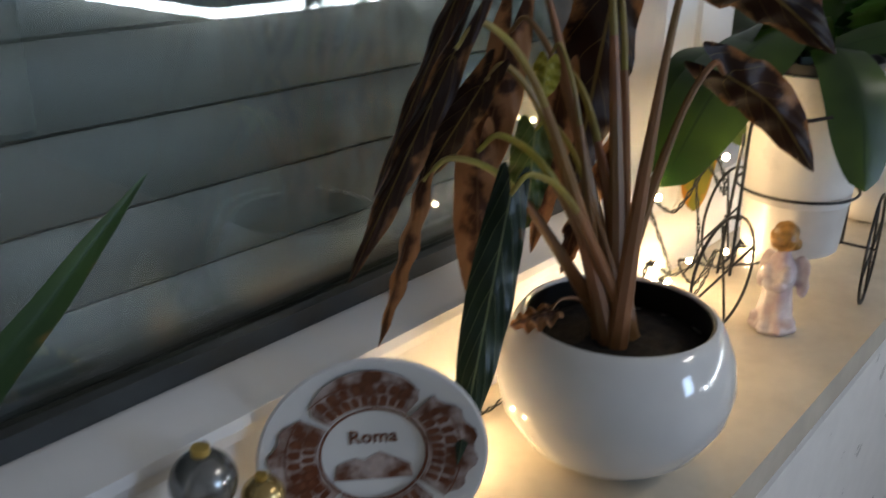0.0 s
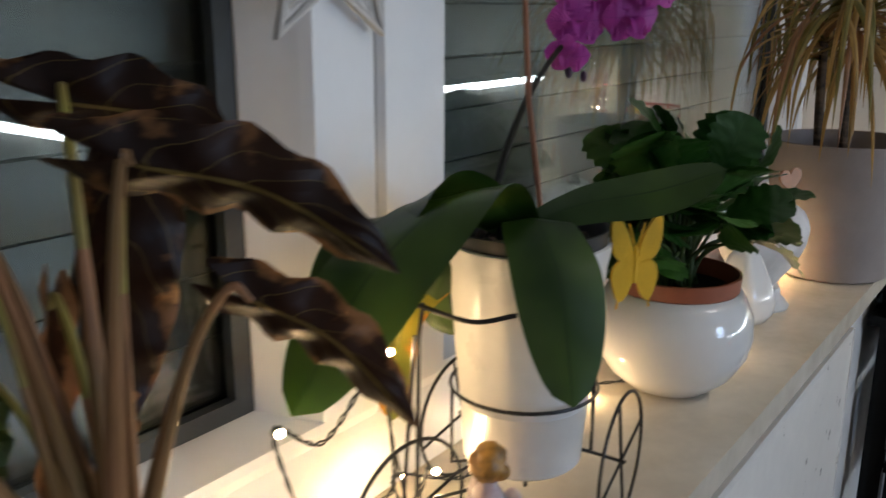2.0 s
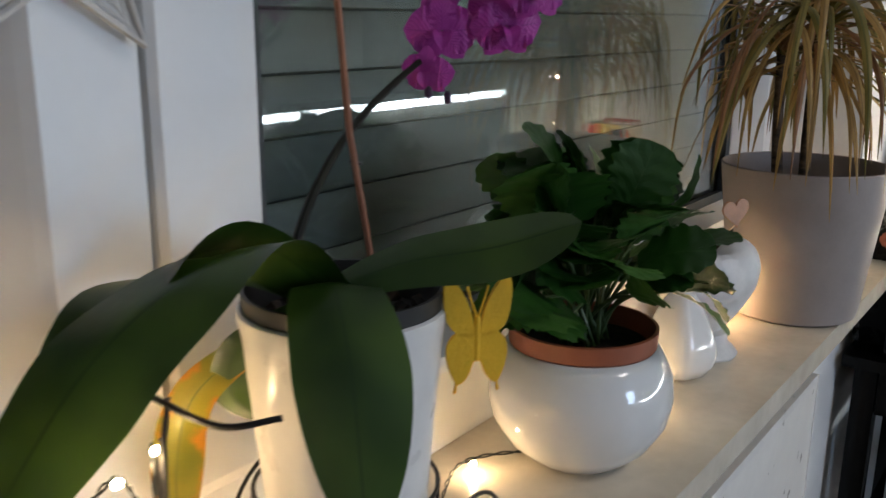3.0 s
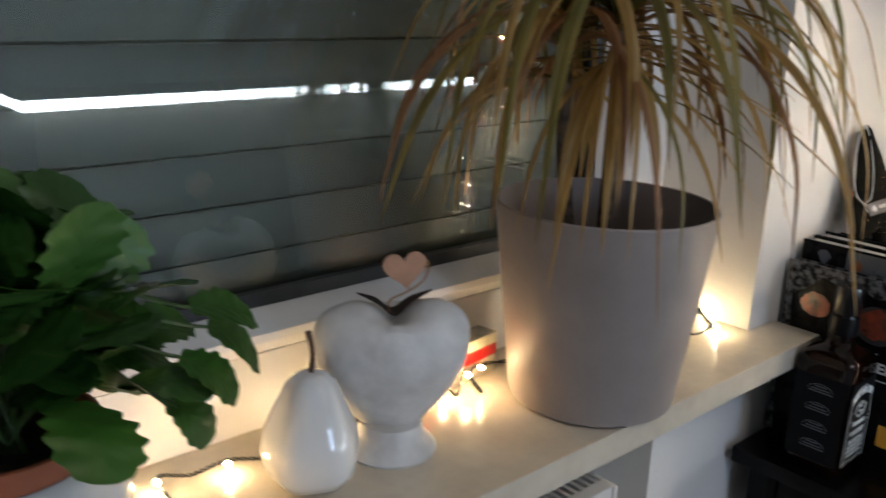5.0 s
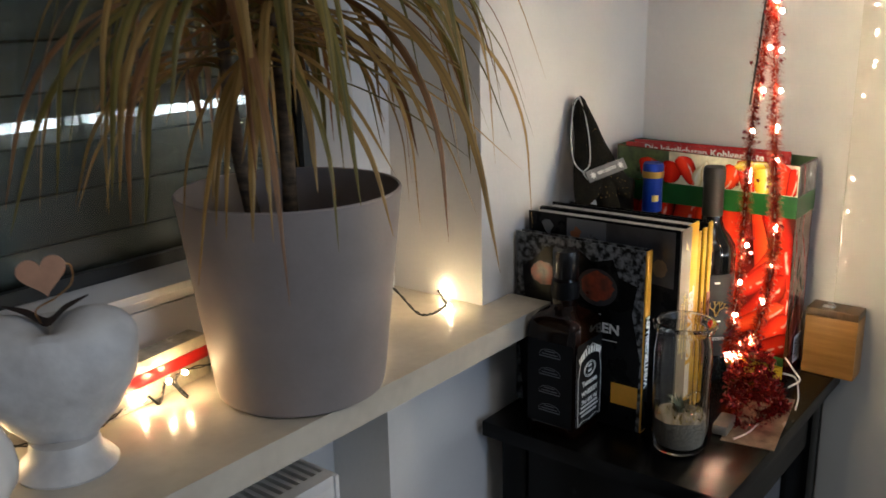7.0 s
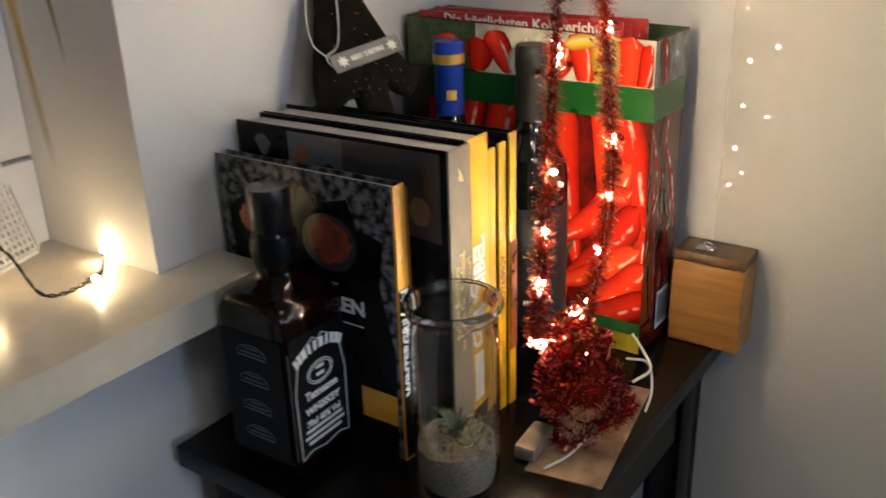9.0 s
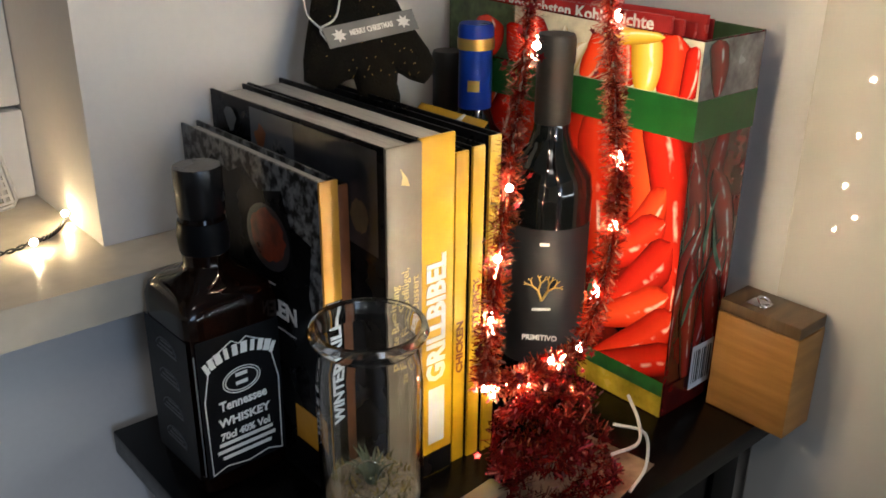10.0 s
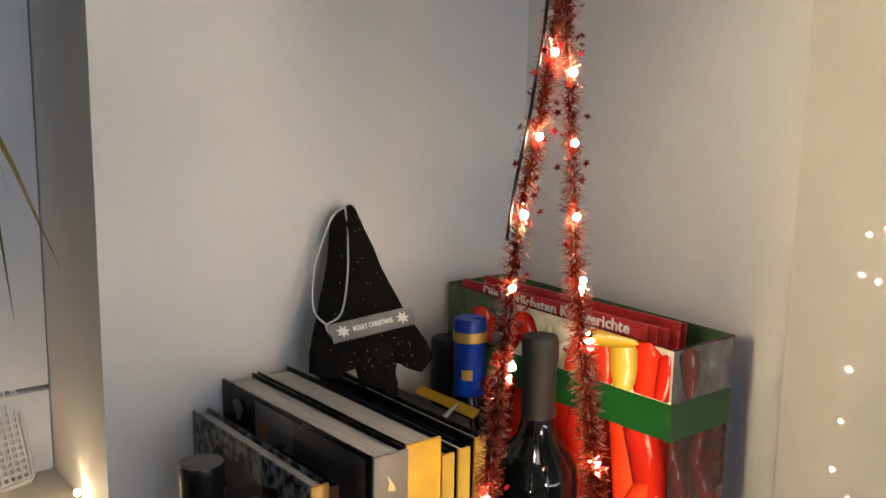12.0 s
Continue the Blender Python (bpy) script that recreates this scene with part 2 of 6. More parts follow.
TERRA = mat("terracotta_plastic", (0.38, 0.11, 0.05), 0.5, vary=0.1)
BLACK_PL = mat("black_plastic", (0.02, 0.02, 0.02), 0.45, vary=0.2)
WHITE_PL = mat("white_plastic", (0.78, 0.76, 0.73), 0.3, vary=0.04, bump=0.01, coat=0.2)
IRON = mat("black_wire", (0.012, 0.012, 0.012), 0.4, metal=0.3, vary=0.2)
CABLE = mat("black_cable", (0.012, 0.014, 0.012), 0.5, vary=0.2)
LED = glow("warm_led", (1.0, 0.69, 0.36), 215.0)
LED_T = glow("warm_led_garland", (1.0, 0.81, 0.55), 900.0)
LED_END = glow("warm_led_bright", (1.0, 0.76, 0.44), 230.0)
TABLE = mat("black_brown_veneer", (0.0040, 0.0036, 0.0032), 0.24, vary=0.3, scale=10, fine=120, bump=0.04, spec=0.16, stretch=(1, 10, 10))

# ---- structure ----
SZ = 0.90
TZ = 0.738


def setting(name, bm, m, label, cat, smooth=False):
    return solo(name, bm, m, label, cat, kind="structure", smooth=smooth)


setting("floor", boxes((-4.2, 4.3, -4.6, 0.4, -0.1, 0.0)), FLOOR, "wooden floor boards of the living room", "floor")
setting("ceiling", boxes((-4.2, 4.3, -4.6, 0.4, 2.5, 2.6)), CEIL, "plain white painted ceiling", "ceiling")
setting("wall_north", boxes((-0.20, 0.472, 0.0, 0.32, 0.0, 0.868), (-2.5, -0.20, 0.10, 0.32, 0.0, 0.868), (-4.2, -2.5, 0.0, 0.32, 0.0, 0.868), (0.0, 0.472, 0.0, 0.32, 0.9, 2.15), (-4.2, -2.72, 0.0, 0.32, 0.9, 2.15), (-4.2, 0.472, 0.0, 0.32, 2.15, 2.5), (-4.2, -2.72, 0.0, 0.32, 0.868, 0.9), (0.0, 0.472, 0.001, 0.32, 0.868, 0.9)), WALL, "white painted wall with a deep window recess", "wall")
setting("wall_east", boxes((0.472, 0.6, -0.6, 0.32, 0.0, 2.5), (0.6, 4.3, -0.6, -0.45, 0.0, 2.5), (4.15, 4.3, -4.4, -0.6, 0.0, 2.5)), WALL, "white painted side wall in the corner", "wall")
setting("wall_south", boxes((-4.2, 4.3, -4.6, -4.45, 0.0, 2.5)), WALL, "plain white wall behind the walk", "wall")
setting("wall_west", boxes((-4.2, -4.05, -4.45, 0.0, 0.0, 2.5)), WALL, "plain white wall at the far side", "wall")
setting("wall_panel", boxes((0.457, 0.4715, -0.598, -0.338, 0.0, 2.4), bev=0.002), GLOSS, "cream high-gloss lacquered panel on the wall", "panel")
sill_bm = boxes((-2.72, 0.0, -0.068, 0.17, 0.868, SZ), (0.0, 0.067, -0.068, -0.0005, 0.868, SZ))
setting("window_sill", sill_bm, SILL, "beige cast-marble window sill with small specks", "window sill")

# window: fixed frame, two sashes with a post between, panes, gaskets
win = tagged(thing("window_1", "white plastic two-sash window with closed shutter", "window", (-1.36, 0.2, SZ)), kind="structure")
YF = 0.158
part("window_frame", boxes((-2.72, -0.001, YF, 0.216, SZ, 0.982), (-0.05, -0.001, YF, 0.216, 0.986, 2.149), (-2.72, -2.66, YF, 0.216, 0.986, 2.149), (-2.66, -0.05, YF, 0.216, 2.08, 2.149), bev=0.003), FRAME, win)
XL0, XL1, XR0, XR1 = -2.58, -1.434, -1.214, -0.115


def sash(x0, x1, g0, g1):
    """A sash frame whose glass lies between g0 and g1; its glazing bead slopes to the pane."""
    bm = bmesh.new()
    z0, z1, h0, h1 = 0.986, 2.078, 1.0145, 2.02
    outer = [(x0, z0), (x1, z0), (x1, z1), (x0, z1)]
    front = [(x0 + 0.004, z0 + 0.012), (x1 - 0.004, z0 + 0.012), (x1 - 0.004, z1 - 0.012), (x0 + 0.004, z1 - 0.012)]
    flat = [(g0 - 0.030, h0 - 0.008), (g1 + 0.030, h0 - 0.008), (g1 + 0.030, h1 + 0.03), (g0 - 0.030, h1 + 0.03)]
    step = [(g0 - 0.024, h0 - 0.007), (g1 + 0.024, h0 - 0.007), (g1 + 0.024, h1 + 0.024), (g0 - 0.024, h1 + 0.024)]
    inner = [(g0, h0), (g1, h0), (g1, h1), (g0, h1)]
    loops = []
    for pts, y in ((outer, YF + 0.03), (outer, YF - 0.006), (front, YF - 0.012), (flat, YF - 0.012), (step, YF - 0.004), (inner, YF + 0.034), (inner, YF + 0.05)):
        loops.append([bm.verts.new((x, y, z)) for x, z in pts])
    for a, b in zip(loops, loops[1:]):
        for k in range(4):
            bm.faces.new((a[k], a[(k + 1) % 4], b[(k + 1) % 4], b[k]))
    bmesh.ops.recalc_face_normals(bm, faces=bm.faces)
    return bm


for x0, x1, g0, g1 in ((-2.655, -1.3335, XL0, XL1), (-1.3275, -0.055, XR0, XR1)):
    s = part("sash", sash(x0, x1, g0, g1), FRAME, win, smooth=False)
    gy = YF + 0.036
    part("gasket", boxes((g0, g1, gy, gy + 0.01, 1.0148, 1.030), (g0, g1, gy, gy + 0.01, 2.006, 2.0197), (g0, g0 + 0.018, gy, gy + 0.01, 1.030, 2.006), (g1 - 0.018, g1, gy, gy + 0.01, 1.030, 2.006)), GASKET, s, "black rubber gasket round the pane")
    p = part("pane", boxes((g0 + 0.002, g1 - 0.002, gy + 0.012, gy + 0.016, 1.0155, 2.0195)), PANE, s, "clear reflecting pane")
    p.visible_shadow = False
    p = part("pane", boxes((g0 + 0.002, g1 - 0.002, gy + 0.0235, gy + 0.0265, 1.0155, 2.0195)), PANE, s, "clear reflecting outer pane")
    p.visible_shadow = False

# roller shutter outside, with one row of slats standing open
sh = tagged(thing("roller_shutter", "grey closed roller shutter behind the panes", "shutter", (-1.36, 0.26, 0.95)), kind="structure")
PITCH = 0.0545


def slat_bm(x0, x1, z0, z1):
    bm = bmesh.new()
    prof = [(0.2455, z0), (0.2415, z0 + 0.003), (0.2390, z0 + 0.40 * (z1 - z0)), (0.2405, z0 + 0.80 * (z1 - z0)), (0.2450, z1)]
    a = [bm.verts.new((x0, y, z)) for y, z in prof]
    b = [bm.verts.new((x1, y, z)) for y, z in prof]
    for k in range(4):
        bm.faces.new((a[k], b[k], b[k + 1], a[k + 1]))
    c = [bm.verts.new((v.co.x, 0.256, v.co.z)) for v in (a[0], b[0], b[-1], a[-1])]
    bm.faces.new(c)
    bm.faces.new((a[0], c[0], c[1], b[0]))
    bm.faces.new((a[-1], b[-1], c[2], c[3]))
    bmesh.ops.recalc_face_normals(bm, faces=bm.faces)
    return bm


for x0, x1, gz in ((-2.719, -1.33, 1.2285), (-1.33, -0.0015, 1.2185)):
    for k in range(-7, 17):
        z0 = gz + k * PITCH
        part("slat", slat_bm(x0, x1, z0, z0 + PITCH), SHUTTER, sh)

# kitchen counter across the room with a light strip under its edge, seen mirrored in the panes
COUNTER = mat("counter_front", (0.10, 0.095, 0.085), 0.45, vary=0.06)
ctop = mat("counter_top", (0.10, 0.10, 0.11), 0.3, vary=0.2)
kc = thing("kitchen_counter", "grey kitchen counter with a lit strip below its edge", "counter", (1.9, -2.9, 0.0))
part("body", boxes((-0.06, 4.1, -3.9, -2.25, 0.0, 0.90)), COUNTER, kc)
part("counter_top", boxes((-0.12, 4.12, -3.92, -2.19, 0.9005, 0.94), bev=0.003), ctop, kc)
part("light_strip", boxes((-0.10, 4.08, -2.212, -2.198, 0.862, 0.898), (-0.112, -0.098, -3.9, -2.198, 0.862, 0.898)), STRIP, kc, "lit cool-white strip")

# ---- radiator under the sill ----
rad = thing("radiator", "white panel radiator with a top grille", "radiator", (-1.2, 0.01, 0.2))
RX0, RX1, RZ = -1.95, -0.335, 0.81
part("body", boxes((RX0, RX1, 0.035, 0.06, 0.2, RZ - 0.012), (RX0, RX1, -0.044, -0.028, 0.2, RZ - 0.012), bev=0.004), WHITE_PL, rad)
part("side_panel", boxes((RX1 - 0.002, RX1 + 0.004, -0.046, 0.062, 0.22, RZ), bev=0.002), WHITE_PL, rad)
for k in range(70):
    xx = RX1 - 0.012 - k * 0.0115
    part("grille_bar", boxes((xx, xx + 0.0055, -0.0275, 0.044, RZ - 0.006, RZ)), WHITE_PL, rad, smooth=False)
part("grille_edge", boxes((RX0, RX1 - 0.003, -0.044, -0.0278, RZ - 0.012, RZ + 0.001), (RX0, RX1 - 0.003, 0.0445, 0.06, RZ - 0.012, RZ + 0.001)), WHITE_PL, rad)

# ---- the small black table ----
tab = thing("side_table", "black-brown wooden side table in the corner", "table", (0.21, -0.18, 0.0))
TX0, TX1, TY0, TY1 = -0.02, 0.452, -0.362, -0.012
part("tabletop", boxes((TX0, TX1, TY0, TY1, TZ - 0.022, TZ), bev=0.0015), TABLE, tab)
for row in ((TX0 + 0.062, TX1 - 0.062, TY0 + 0.024, TY0 + 0.040), (TX0 + 0.062, TX1 - 0.062, TY1 - 0.040, TY1 - 0.024), (TX0 + 0.024, TX0 + 0.040, TY0 + 0.062, TY1 - 0.062), (TX1 - 0.040, TX1 - 0.024, TY0 + 0.062, TY1 - 0.062)):
    part("apron", boxes((*row, TZ - 0.11, TZ - 0.0225)), TABLE, tab)
for x in (TX0 + 0.02, TX1 - 0.06):
    for y in (TY0 + 0.02, TY1 - 0.06):
        part("leg", boxes((x, x + 0.04, y, y + 0.04, 0.0, TZ - 0.023), bev=0.002), TABLE, tab)
part("shelf", boxes((TX0 + 0.022, TX1 - 0.022, TY0 + 0.062, TY1 - 0.062, 0.40, 0.418)), TABLE, tab)
PAPER = mat("white_card", (0.75, 0.76, 0.78), 0.6, vary=0.06)
BLUE_INK = mat("blue_print", (0.08, 0.25, 0.48), 0.5, vary=0.1)
carton = thing("carton", "white cardboard box with blue print on the shelf", "box", (0.1, -0.2, 0.418))
part("body", boxes((0.07, 0.33, -0.28, -0.10, 0.4185, 0.57), bev=0.002), PAPER, carton)
part("print", boxes((0.0694, 0.0699, -0.25, -0.13, 0.53, 0.555), (0.0694, 0.0699, -0.25, -0.21, 0.45, 0.50)), BLUE_INK, carton, "plain blue bars")

# ---- books ----
PAGES = mat("page_edges", (0.52, 0.51, 0.49), 0.8, vary=0.2, scale=30, fine=500, bump=0.2, stretch=(60, 1, 1))
COVER_DK = mat("dark_photo_cover", (0.008, 0.008, 0.009), 0.28, vary=0.4, scale=30, fine=90, other=(0.004, 0.004, 0.004), spec=0.08)
COVER_SNOW = mat("snowy_photo_cover", (0.22, 0.23, 0.24), 0.34, vary=0.7, scale=120, fine=260, other=(0.010, 0.010, 0.009), amount=0.3, spec=0.12)
GREY_SP = mat("grey_spine", (0.17, 0.145, 0.11), 0.4, vary=0.1)
YELLOW = mat("yellow_spine", (0.64, 0.36, 0.014), 0.35, vary=0.08)
ORANGE = mat("orange_spine", (0.72, 0.33, 0.03), 0.35, vary=0.1)
RUST = mat("rust_spine", (0.28, 0.09, 0.03), 0.4, vary=0.2)
WHITE_INK = mat("white_ink", (0.75, 0.75, 0.73), 0.5, vary=0.03)
CREAM_INK = mat("cream_ink", (0.62, 0.50, 0.22), 0.45, vary=0.05)
GREY_INK = mat("grey_ink", (0.10, 0.11, 0.125), 0.5, vary=0.1)
FOOD = mat("food_photo", (0.40, 0.07, 0.03), 0.3, vary=0.5, scale=60, fine=200, other=(0.10, 0.03, 0.02))
BOWL = mat("bowl_photo", (0.05, 0.05, 0.055), 0.3, vary=0.3)


def book(x0, x1, y0, y1, h, cover, spine, label, skew=0.0, round_sp=0.003):
    """A hardcover standing with its spine to the room; skew shifts the wall end along x."""
    t = thing("book", label, "book", ((x0 + x1) / 2, (y0 + y1) / 2, TZ), "books on the table")
    c = 0.0024
    sk = Matrix.Identity(4)
    sk[0][1] = skew / (y1 - y0)
    sk[0][3] = -skew * y0 / (y1 - y0)
    part("page_block", boxes((x0 + c, x1 - c, y0 + 0.004, y1 - 0.004, TZ + 0.003, TZ + h - 0.004), m=sk), PAGES, t, "cream paper edges")
    part("cover", boxes((x0, x0 + c - 0.0002, y0 + 0.0005, y1, TZ, TZ + h), (x1 - c + 0.0002, x1, y0 + 0.0005, y1, TZ, TZ + h), m=sk, bev=0.0006), cover, t)
    part("spine", boxes((x0 + 0.0003, x1 - 0.0003, y0 - 0.0022, y0 + 0.0003, TZ, TZ + h), m=sk, bev=0.0009), spine, t)
    return t


def flat_poly(m, pts, z=0.0):
    bm = bmesh.new()
    bm.faces.new([bm.verts.new(m @ V((x, y, z))) for x, y in pts])
    return bm


def disc(m, cx, cy, rx, ry, z=0.0, n=28, wob=0.0, seed=0):
    r = random.Random(seed)
    return flat_poly(m, [(cx + rx * math.cos(6.2832 * i / n) * (1 + wob * (r.random() - 0.5)), cy + ry * math.sin(6.2832 * i / n) * (1 + wob * (r.random() - 0.5))) for i in range(n)], z)


bA = book(0.075, 0.0905, -0.204, -0.007, 0.254, COVER_SNOW, ORANGE, "dark cookbook with frosted twigs on its cover", skew=-0.002)
mA = plane_frame((0.0726, -0.008, TZ), (0.0021, -0.196, 0), (0, 0, 1))  # front cover: x to the spine, y up
part("lower_cover", flat_poly(mA, [(0.012, 0.0), (0.190, 0.0), (0.194, 0.10), (0.180, 0.165), (0.186, 0.205), (0.160, 0.212), (0.150, 0.236), (0.120, 0.228), (0.098, 0.242), (0.075, 0.232), (0.05, 0.240), (0.032, 0.222), (0.010, 0.205), (0.016, 0.14), (0.004, 0.10)], 0.0003), COVER_DK, piece(bA, "cover"), "black middle of the cover")
part("bowl", disc(mA, 0.128, 0.194, 0.030, 0.026, 0.0005), BOWL, piece(bA, "cover"))
part("food_picture", disc(mA, 0.128, 0.196, 0.024, 0.020, 0.0008, wob=0.2, seed=2), FOOD, piece(bA, "cover"), "printed red stew")
part("food_picture", disc(mA, 0.045, 0.200, 0.020, 0.017, 0.0008, wob=0.2, seed=3), FOOD, piece(bA, "cover"))
words("WINTERGRILLEN", 0.019, mA @ Matrix.Translation((0.084, 0.139, 0.0008)), WHITE_INK, piece(bA, "cover"), width=0.158, bold=0.0006)
part("cover_rule", flat_poly(mA, [(0.08, 0.157), (0.135, 0.157), (0.135, 0.1582), (0.08, 0.1582)], 0.0008), WHITE_INK, piece(bA, "cover"))
part("cover_rule", flat_poly(mA, [(0.12, 0.122), (0.16, 0.122), (0.16, 0.1232), (0.12, 0.1232)], 0.0008), WHITE_INK, piece(bA, "cover"))
part("badge", flat_poly(mA, [(0.153, 0.034), (0.192, 0.034), (0.192, 0.064), (0.153, 0.064)], 0.0008), ORANGE, piece(bA, "cover"), "plain orange badge")
mAs = plane_frame((0.083, -0.2064, TZ), (0, 0, 1), (-1, 0, 0))
part("spine_field", boxes((0.0756, 0.0898, -0.2068, -0.2063, TZ + 0.002, TZ + 0.165)), COVER_DK, piece(bA, "spine"))
words("WINTERGRILLEN", 0.013, mAs @ Matrix.Translation((0.115, 0, 0.0006)), WHITE_INK, piece(bA, "spine"), width=0.10, bold=0.0004)

book(0.0925, 0.1035, -0.197, -0.008, 0.246, COVER_DK, RUST, "thin dark cookbook with a rust-brown spine")
bB = book(0.106, 0.1372, -0.236, -0.010, 0.279, COVER_DK, GREY_SP, "thick black cookbook with a grey spine", skew=-0.006)
mB = plane_frame((0.0993, -0.012, TZ), V((0.1057 - 0.0993, -0.224, 0)), (0, 0, 1))
part("cover_picture", flat_poly(mB, [(0.12, 0.21), (0.218, 0.20), (0.218, 0.276), (0.12, 0.276)], 0.0004), BOWL, piece(bB, "cover"))
part("garlic", disc(mB, 0.198, 0.225, 0.010, 0.012, 0.0008, wob=0.2), mat("garlic_photo", (0.30, 0.20, 0.10), 0.4, vary=0.3), piece(bB, "cover"))
part("cover_picture", flat_poly(mB, [(0.06, 0.235), (0.12, 0.235), (0.12, 0.276), (0.06, 0.276)], 0.0005), GREY_INK, piece(bB, "cover"))
for i, (cx, cy) in enumerate(((0.03, 0.262), (0.075, 0.255), (0.10, 0.250))):
    part("food_picture", disc(mB, cx, cy, 0.008, 0.009, 0.0008, n=11, wob=0.7, seed=i), [GREY_INK, RUST, COVER_SNOW][i], piece(bB, "cover"))
mBs = plane_frame((0.1216, -0.2383, TZ), (0, 0, 1), (-1, 0, 0))
words("perfekte Begleitung\nzu Fleisch, Fisch, Geflügel,\nGemüse und Dessert", 0.0088, mBs @ Matrix.Translation((0.145, 0.0, 0.0004)), CREAM_INK, piece(bB, "spine"))
part("emblem", flat_poly(mBs, [(0.250, -0.004), (0.256, -0.002), (0.264, 0.004), (0.258, 0.002), (0.252, 0.003)], 0.0005), CREAM_INK, piece(bB, "spine"))
bC = book(0.1385, 0.1712, -0.231, -0.009, 0.279, COVER_DK, YELLOW, "thick barbecue cookbook with a yellow spine", skew=-0.004)
mCs = plane_frame((0.1548, -0.2333, TZ), (0, 0, 1), (-1, 0, 0))
words("GRILLBIBEL", 0.024, mCs @ Matrix.Translation((0.138, 0, 0.0004)), WHITE_INK, piece(bC, "spine"), width=0.105, bold=0.0010)
part("maker_bar", flat_poly(mCs, [(0.03, -0.008), (0.08, -0.008), (0.08, 0.008), (0.03, 0.008)], 0.0004), WHITE_INK, piece(bC, "spine"), "plain bar in place of a maker's name")
part("spine_foot", flat_poly(mCs, [(0.001, -0.0158), (0.022, -0.0158), (0.022, 0.0158), (0.001, 0.0158)], 0.0003), COVER_DK, piece(bC, "spine"))
bD = book(0.1735, 0.1865, -0.229, -0.012, 0.262, COVER_DK, YELLOW, "slim cookbook with a yellow-orange spine")
mDs = plane_frame((0.180, -0.2313, TZ), (0, 0, 1), (-1, 0, 0))
words("CHICKEN", 0.009, mDs @ Matrix.Translation((0.105, 0, 0.0004)), RUST, piece(bD, "spine"), width=0.045, bold=0.0003)
bE = book(0.188, 0.2005, -0.231, -0.012, 0.264, COVER_DK, YELLOW, "slim cookbook with a yellow-orange spine")
mEs = plane_frame((0.1942, -0.2333, TZ), (0, 0, 1), (-1, 0, 0))
words("HOT&SPICY", 0.009, mEs @ Matrix.Translation((0.135, 0, 0.0004)), RUST, piece(bE, "spine"), width=0.05, bold=0.0003)
bF = book(0.2025, 0.2145, -0.233, -0.010, 0.270, COVER_DK, YELLOW, "slim cookbook with a yellow cover")
part("spine_picture", boxes((0.2032, 0.2138, -0.2362, -0.2353, TZ + 0.06, TZ + 0.17)), FOOD, piece(bF, "spine"))

# ---- square whiskey bottle ----
BOURBON = mat("whiskey", (0.006, 0.002, 0.001), 0.05, vary=0.1, bump=0.0, spec=0.3)
LABEL_BK = mat("black_label", (0.005, 0.0055, 0.007), 0.4, vary=0.2, spec=0.12)
CAP_BK = mat("black_cap", (0.012, 0.012, 0.013), 0.25, vary=0.2)


def squircle(r, n=40, p=6.0):
    pts = []
    for i in range(n):
        a = 2 * math.pi * i / n
        c, s = math.cos(a), math.sin(a)
        k = (abs(c) ** p + abs(s) ** p) ** (-1 / p)
        pts.append((r * k * c, r * k * s))
    return pts


def loft(rows, at, turn=0.0, n=40):
    """Rings of (half width, height, squareness) joined to a closed body."""
    bm = bmesh.new()
    ca, sa = math.cos(turn), math.sin(turn)
    rings = []
    for r, z, p in rows:
        rings.append([bm.verts.new((at[0] + x * ca - y * sa, at[1] + x * sa + y * ca, at[2] + z)) for x, y in squircle(r, n, p)])
    for a, b in zip(rings, rings[1:]):
        for k in range(n):
            bm.faces.new((a[k], a[(k + 1) % n], b[(k + 1) % n], b[k]))
    bm.faces.new(rings[0][::-1])
    bm.faces.new(rings[-1])
    bmesh.ops.recalc_face_normals(bm, faces=bm.faces)
    return bm


JX, JY, JT = 0.0355, -0.110, radians(1)
jd = thing("whiskey_bottle", "square whiskey bottle with black label on table", "bottle", (JX, JY, TZ))
part("glass", loft([(0.034, 0.0005, 8), (0.037, 0.004, 9), (0.038, 0.02, 10), (0.038, 0.150, 10), (0.036, 0.160, 7), (0.030, 0.167, 4), (0.020, 0.172, 2.4), (0.0165, 0.178, 2), (0.0175, 0.19, 2), (0.0185, 0.200, 2), (0.0165, 0.212, 2), (0.0150, 0.216, 2)], (JX, JY, TZ), JT, 48), BOURBON, jd, "dark amber glass")
part("cap", lathe([(0.0158, 0.214), (0.0172, 0.2165), (0.0175, 0.248), (0.0168, 0.251), (0.0, 0.2515)], (JX, JY, TZ), 32), CAP_BK, jd, "black screw cap")
part("neck_label", lathe([(0.0180, 0.187), (0.0192, 0.199), (0.0175, 0.211)], (JX, JY, TZ), 32), LABEL_BK, jd)
rot = Matrix.Translation((JX, JY, TZ)) @ Matrix.Rotation(JT, 4, "Z")
mF = rot @ plane_frame((0, -0.0381, 0), (1, 0, 0), (0, 0, 1))
lab = part("label", flat_poly(mF, [(-0.034, 0.018), (0.034, 0.018), (0.034, 0.135), (-0.034, 0.135)], 0.0004), LABEL_BK, jd, "black label with white print")
mW = rot @ plane_frame((-0.0381, 0, 0), (0, -1, 0), (0, 0, 1))
slab_ = part("side_label", flat_poly(mW, [(-0.034, 0.018), (0.034, 0.018), (0.034, 0.135), (-0.034, 0.135)], 0.0004), LABEL_BK, jd)


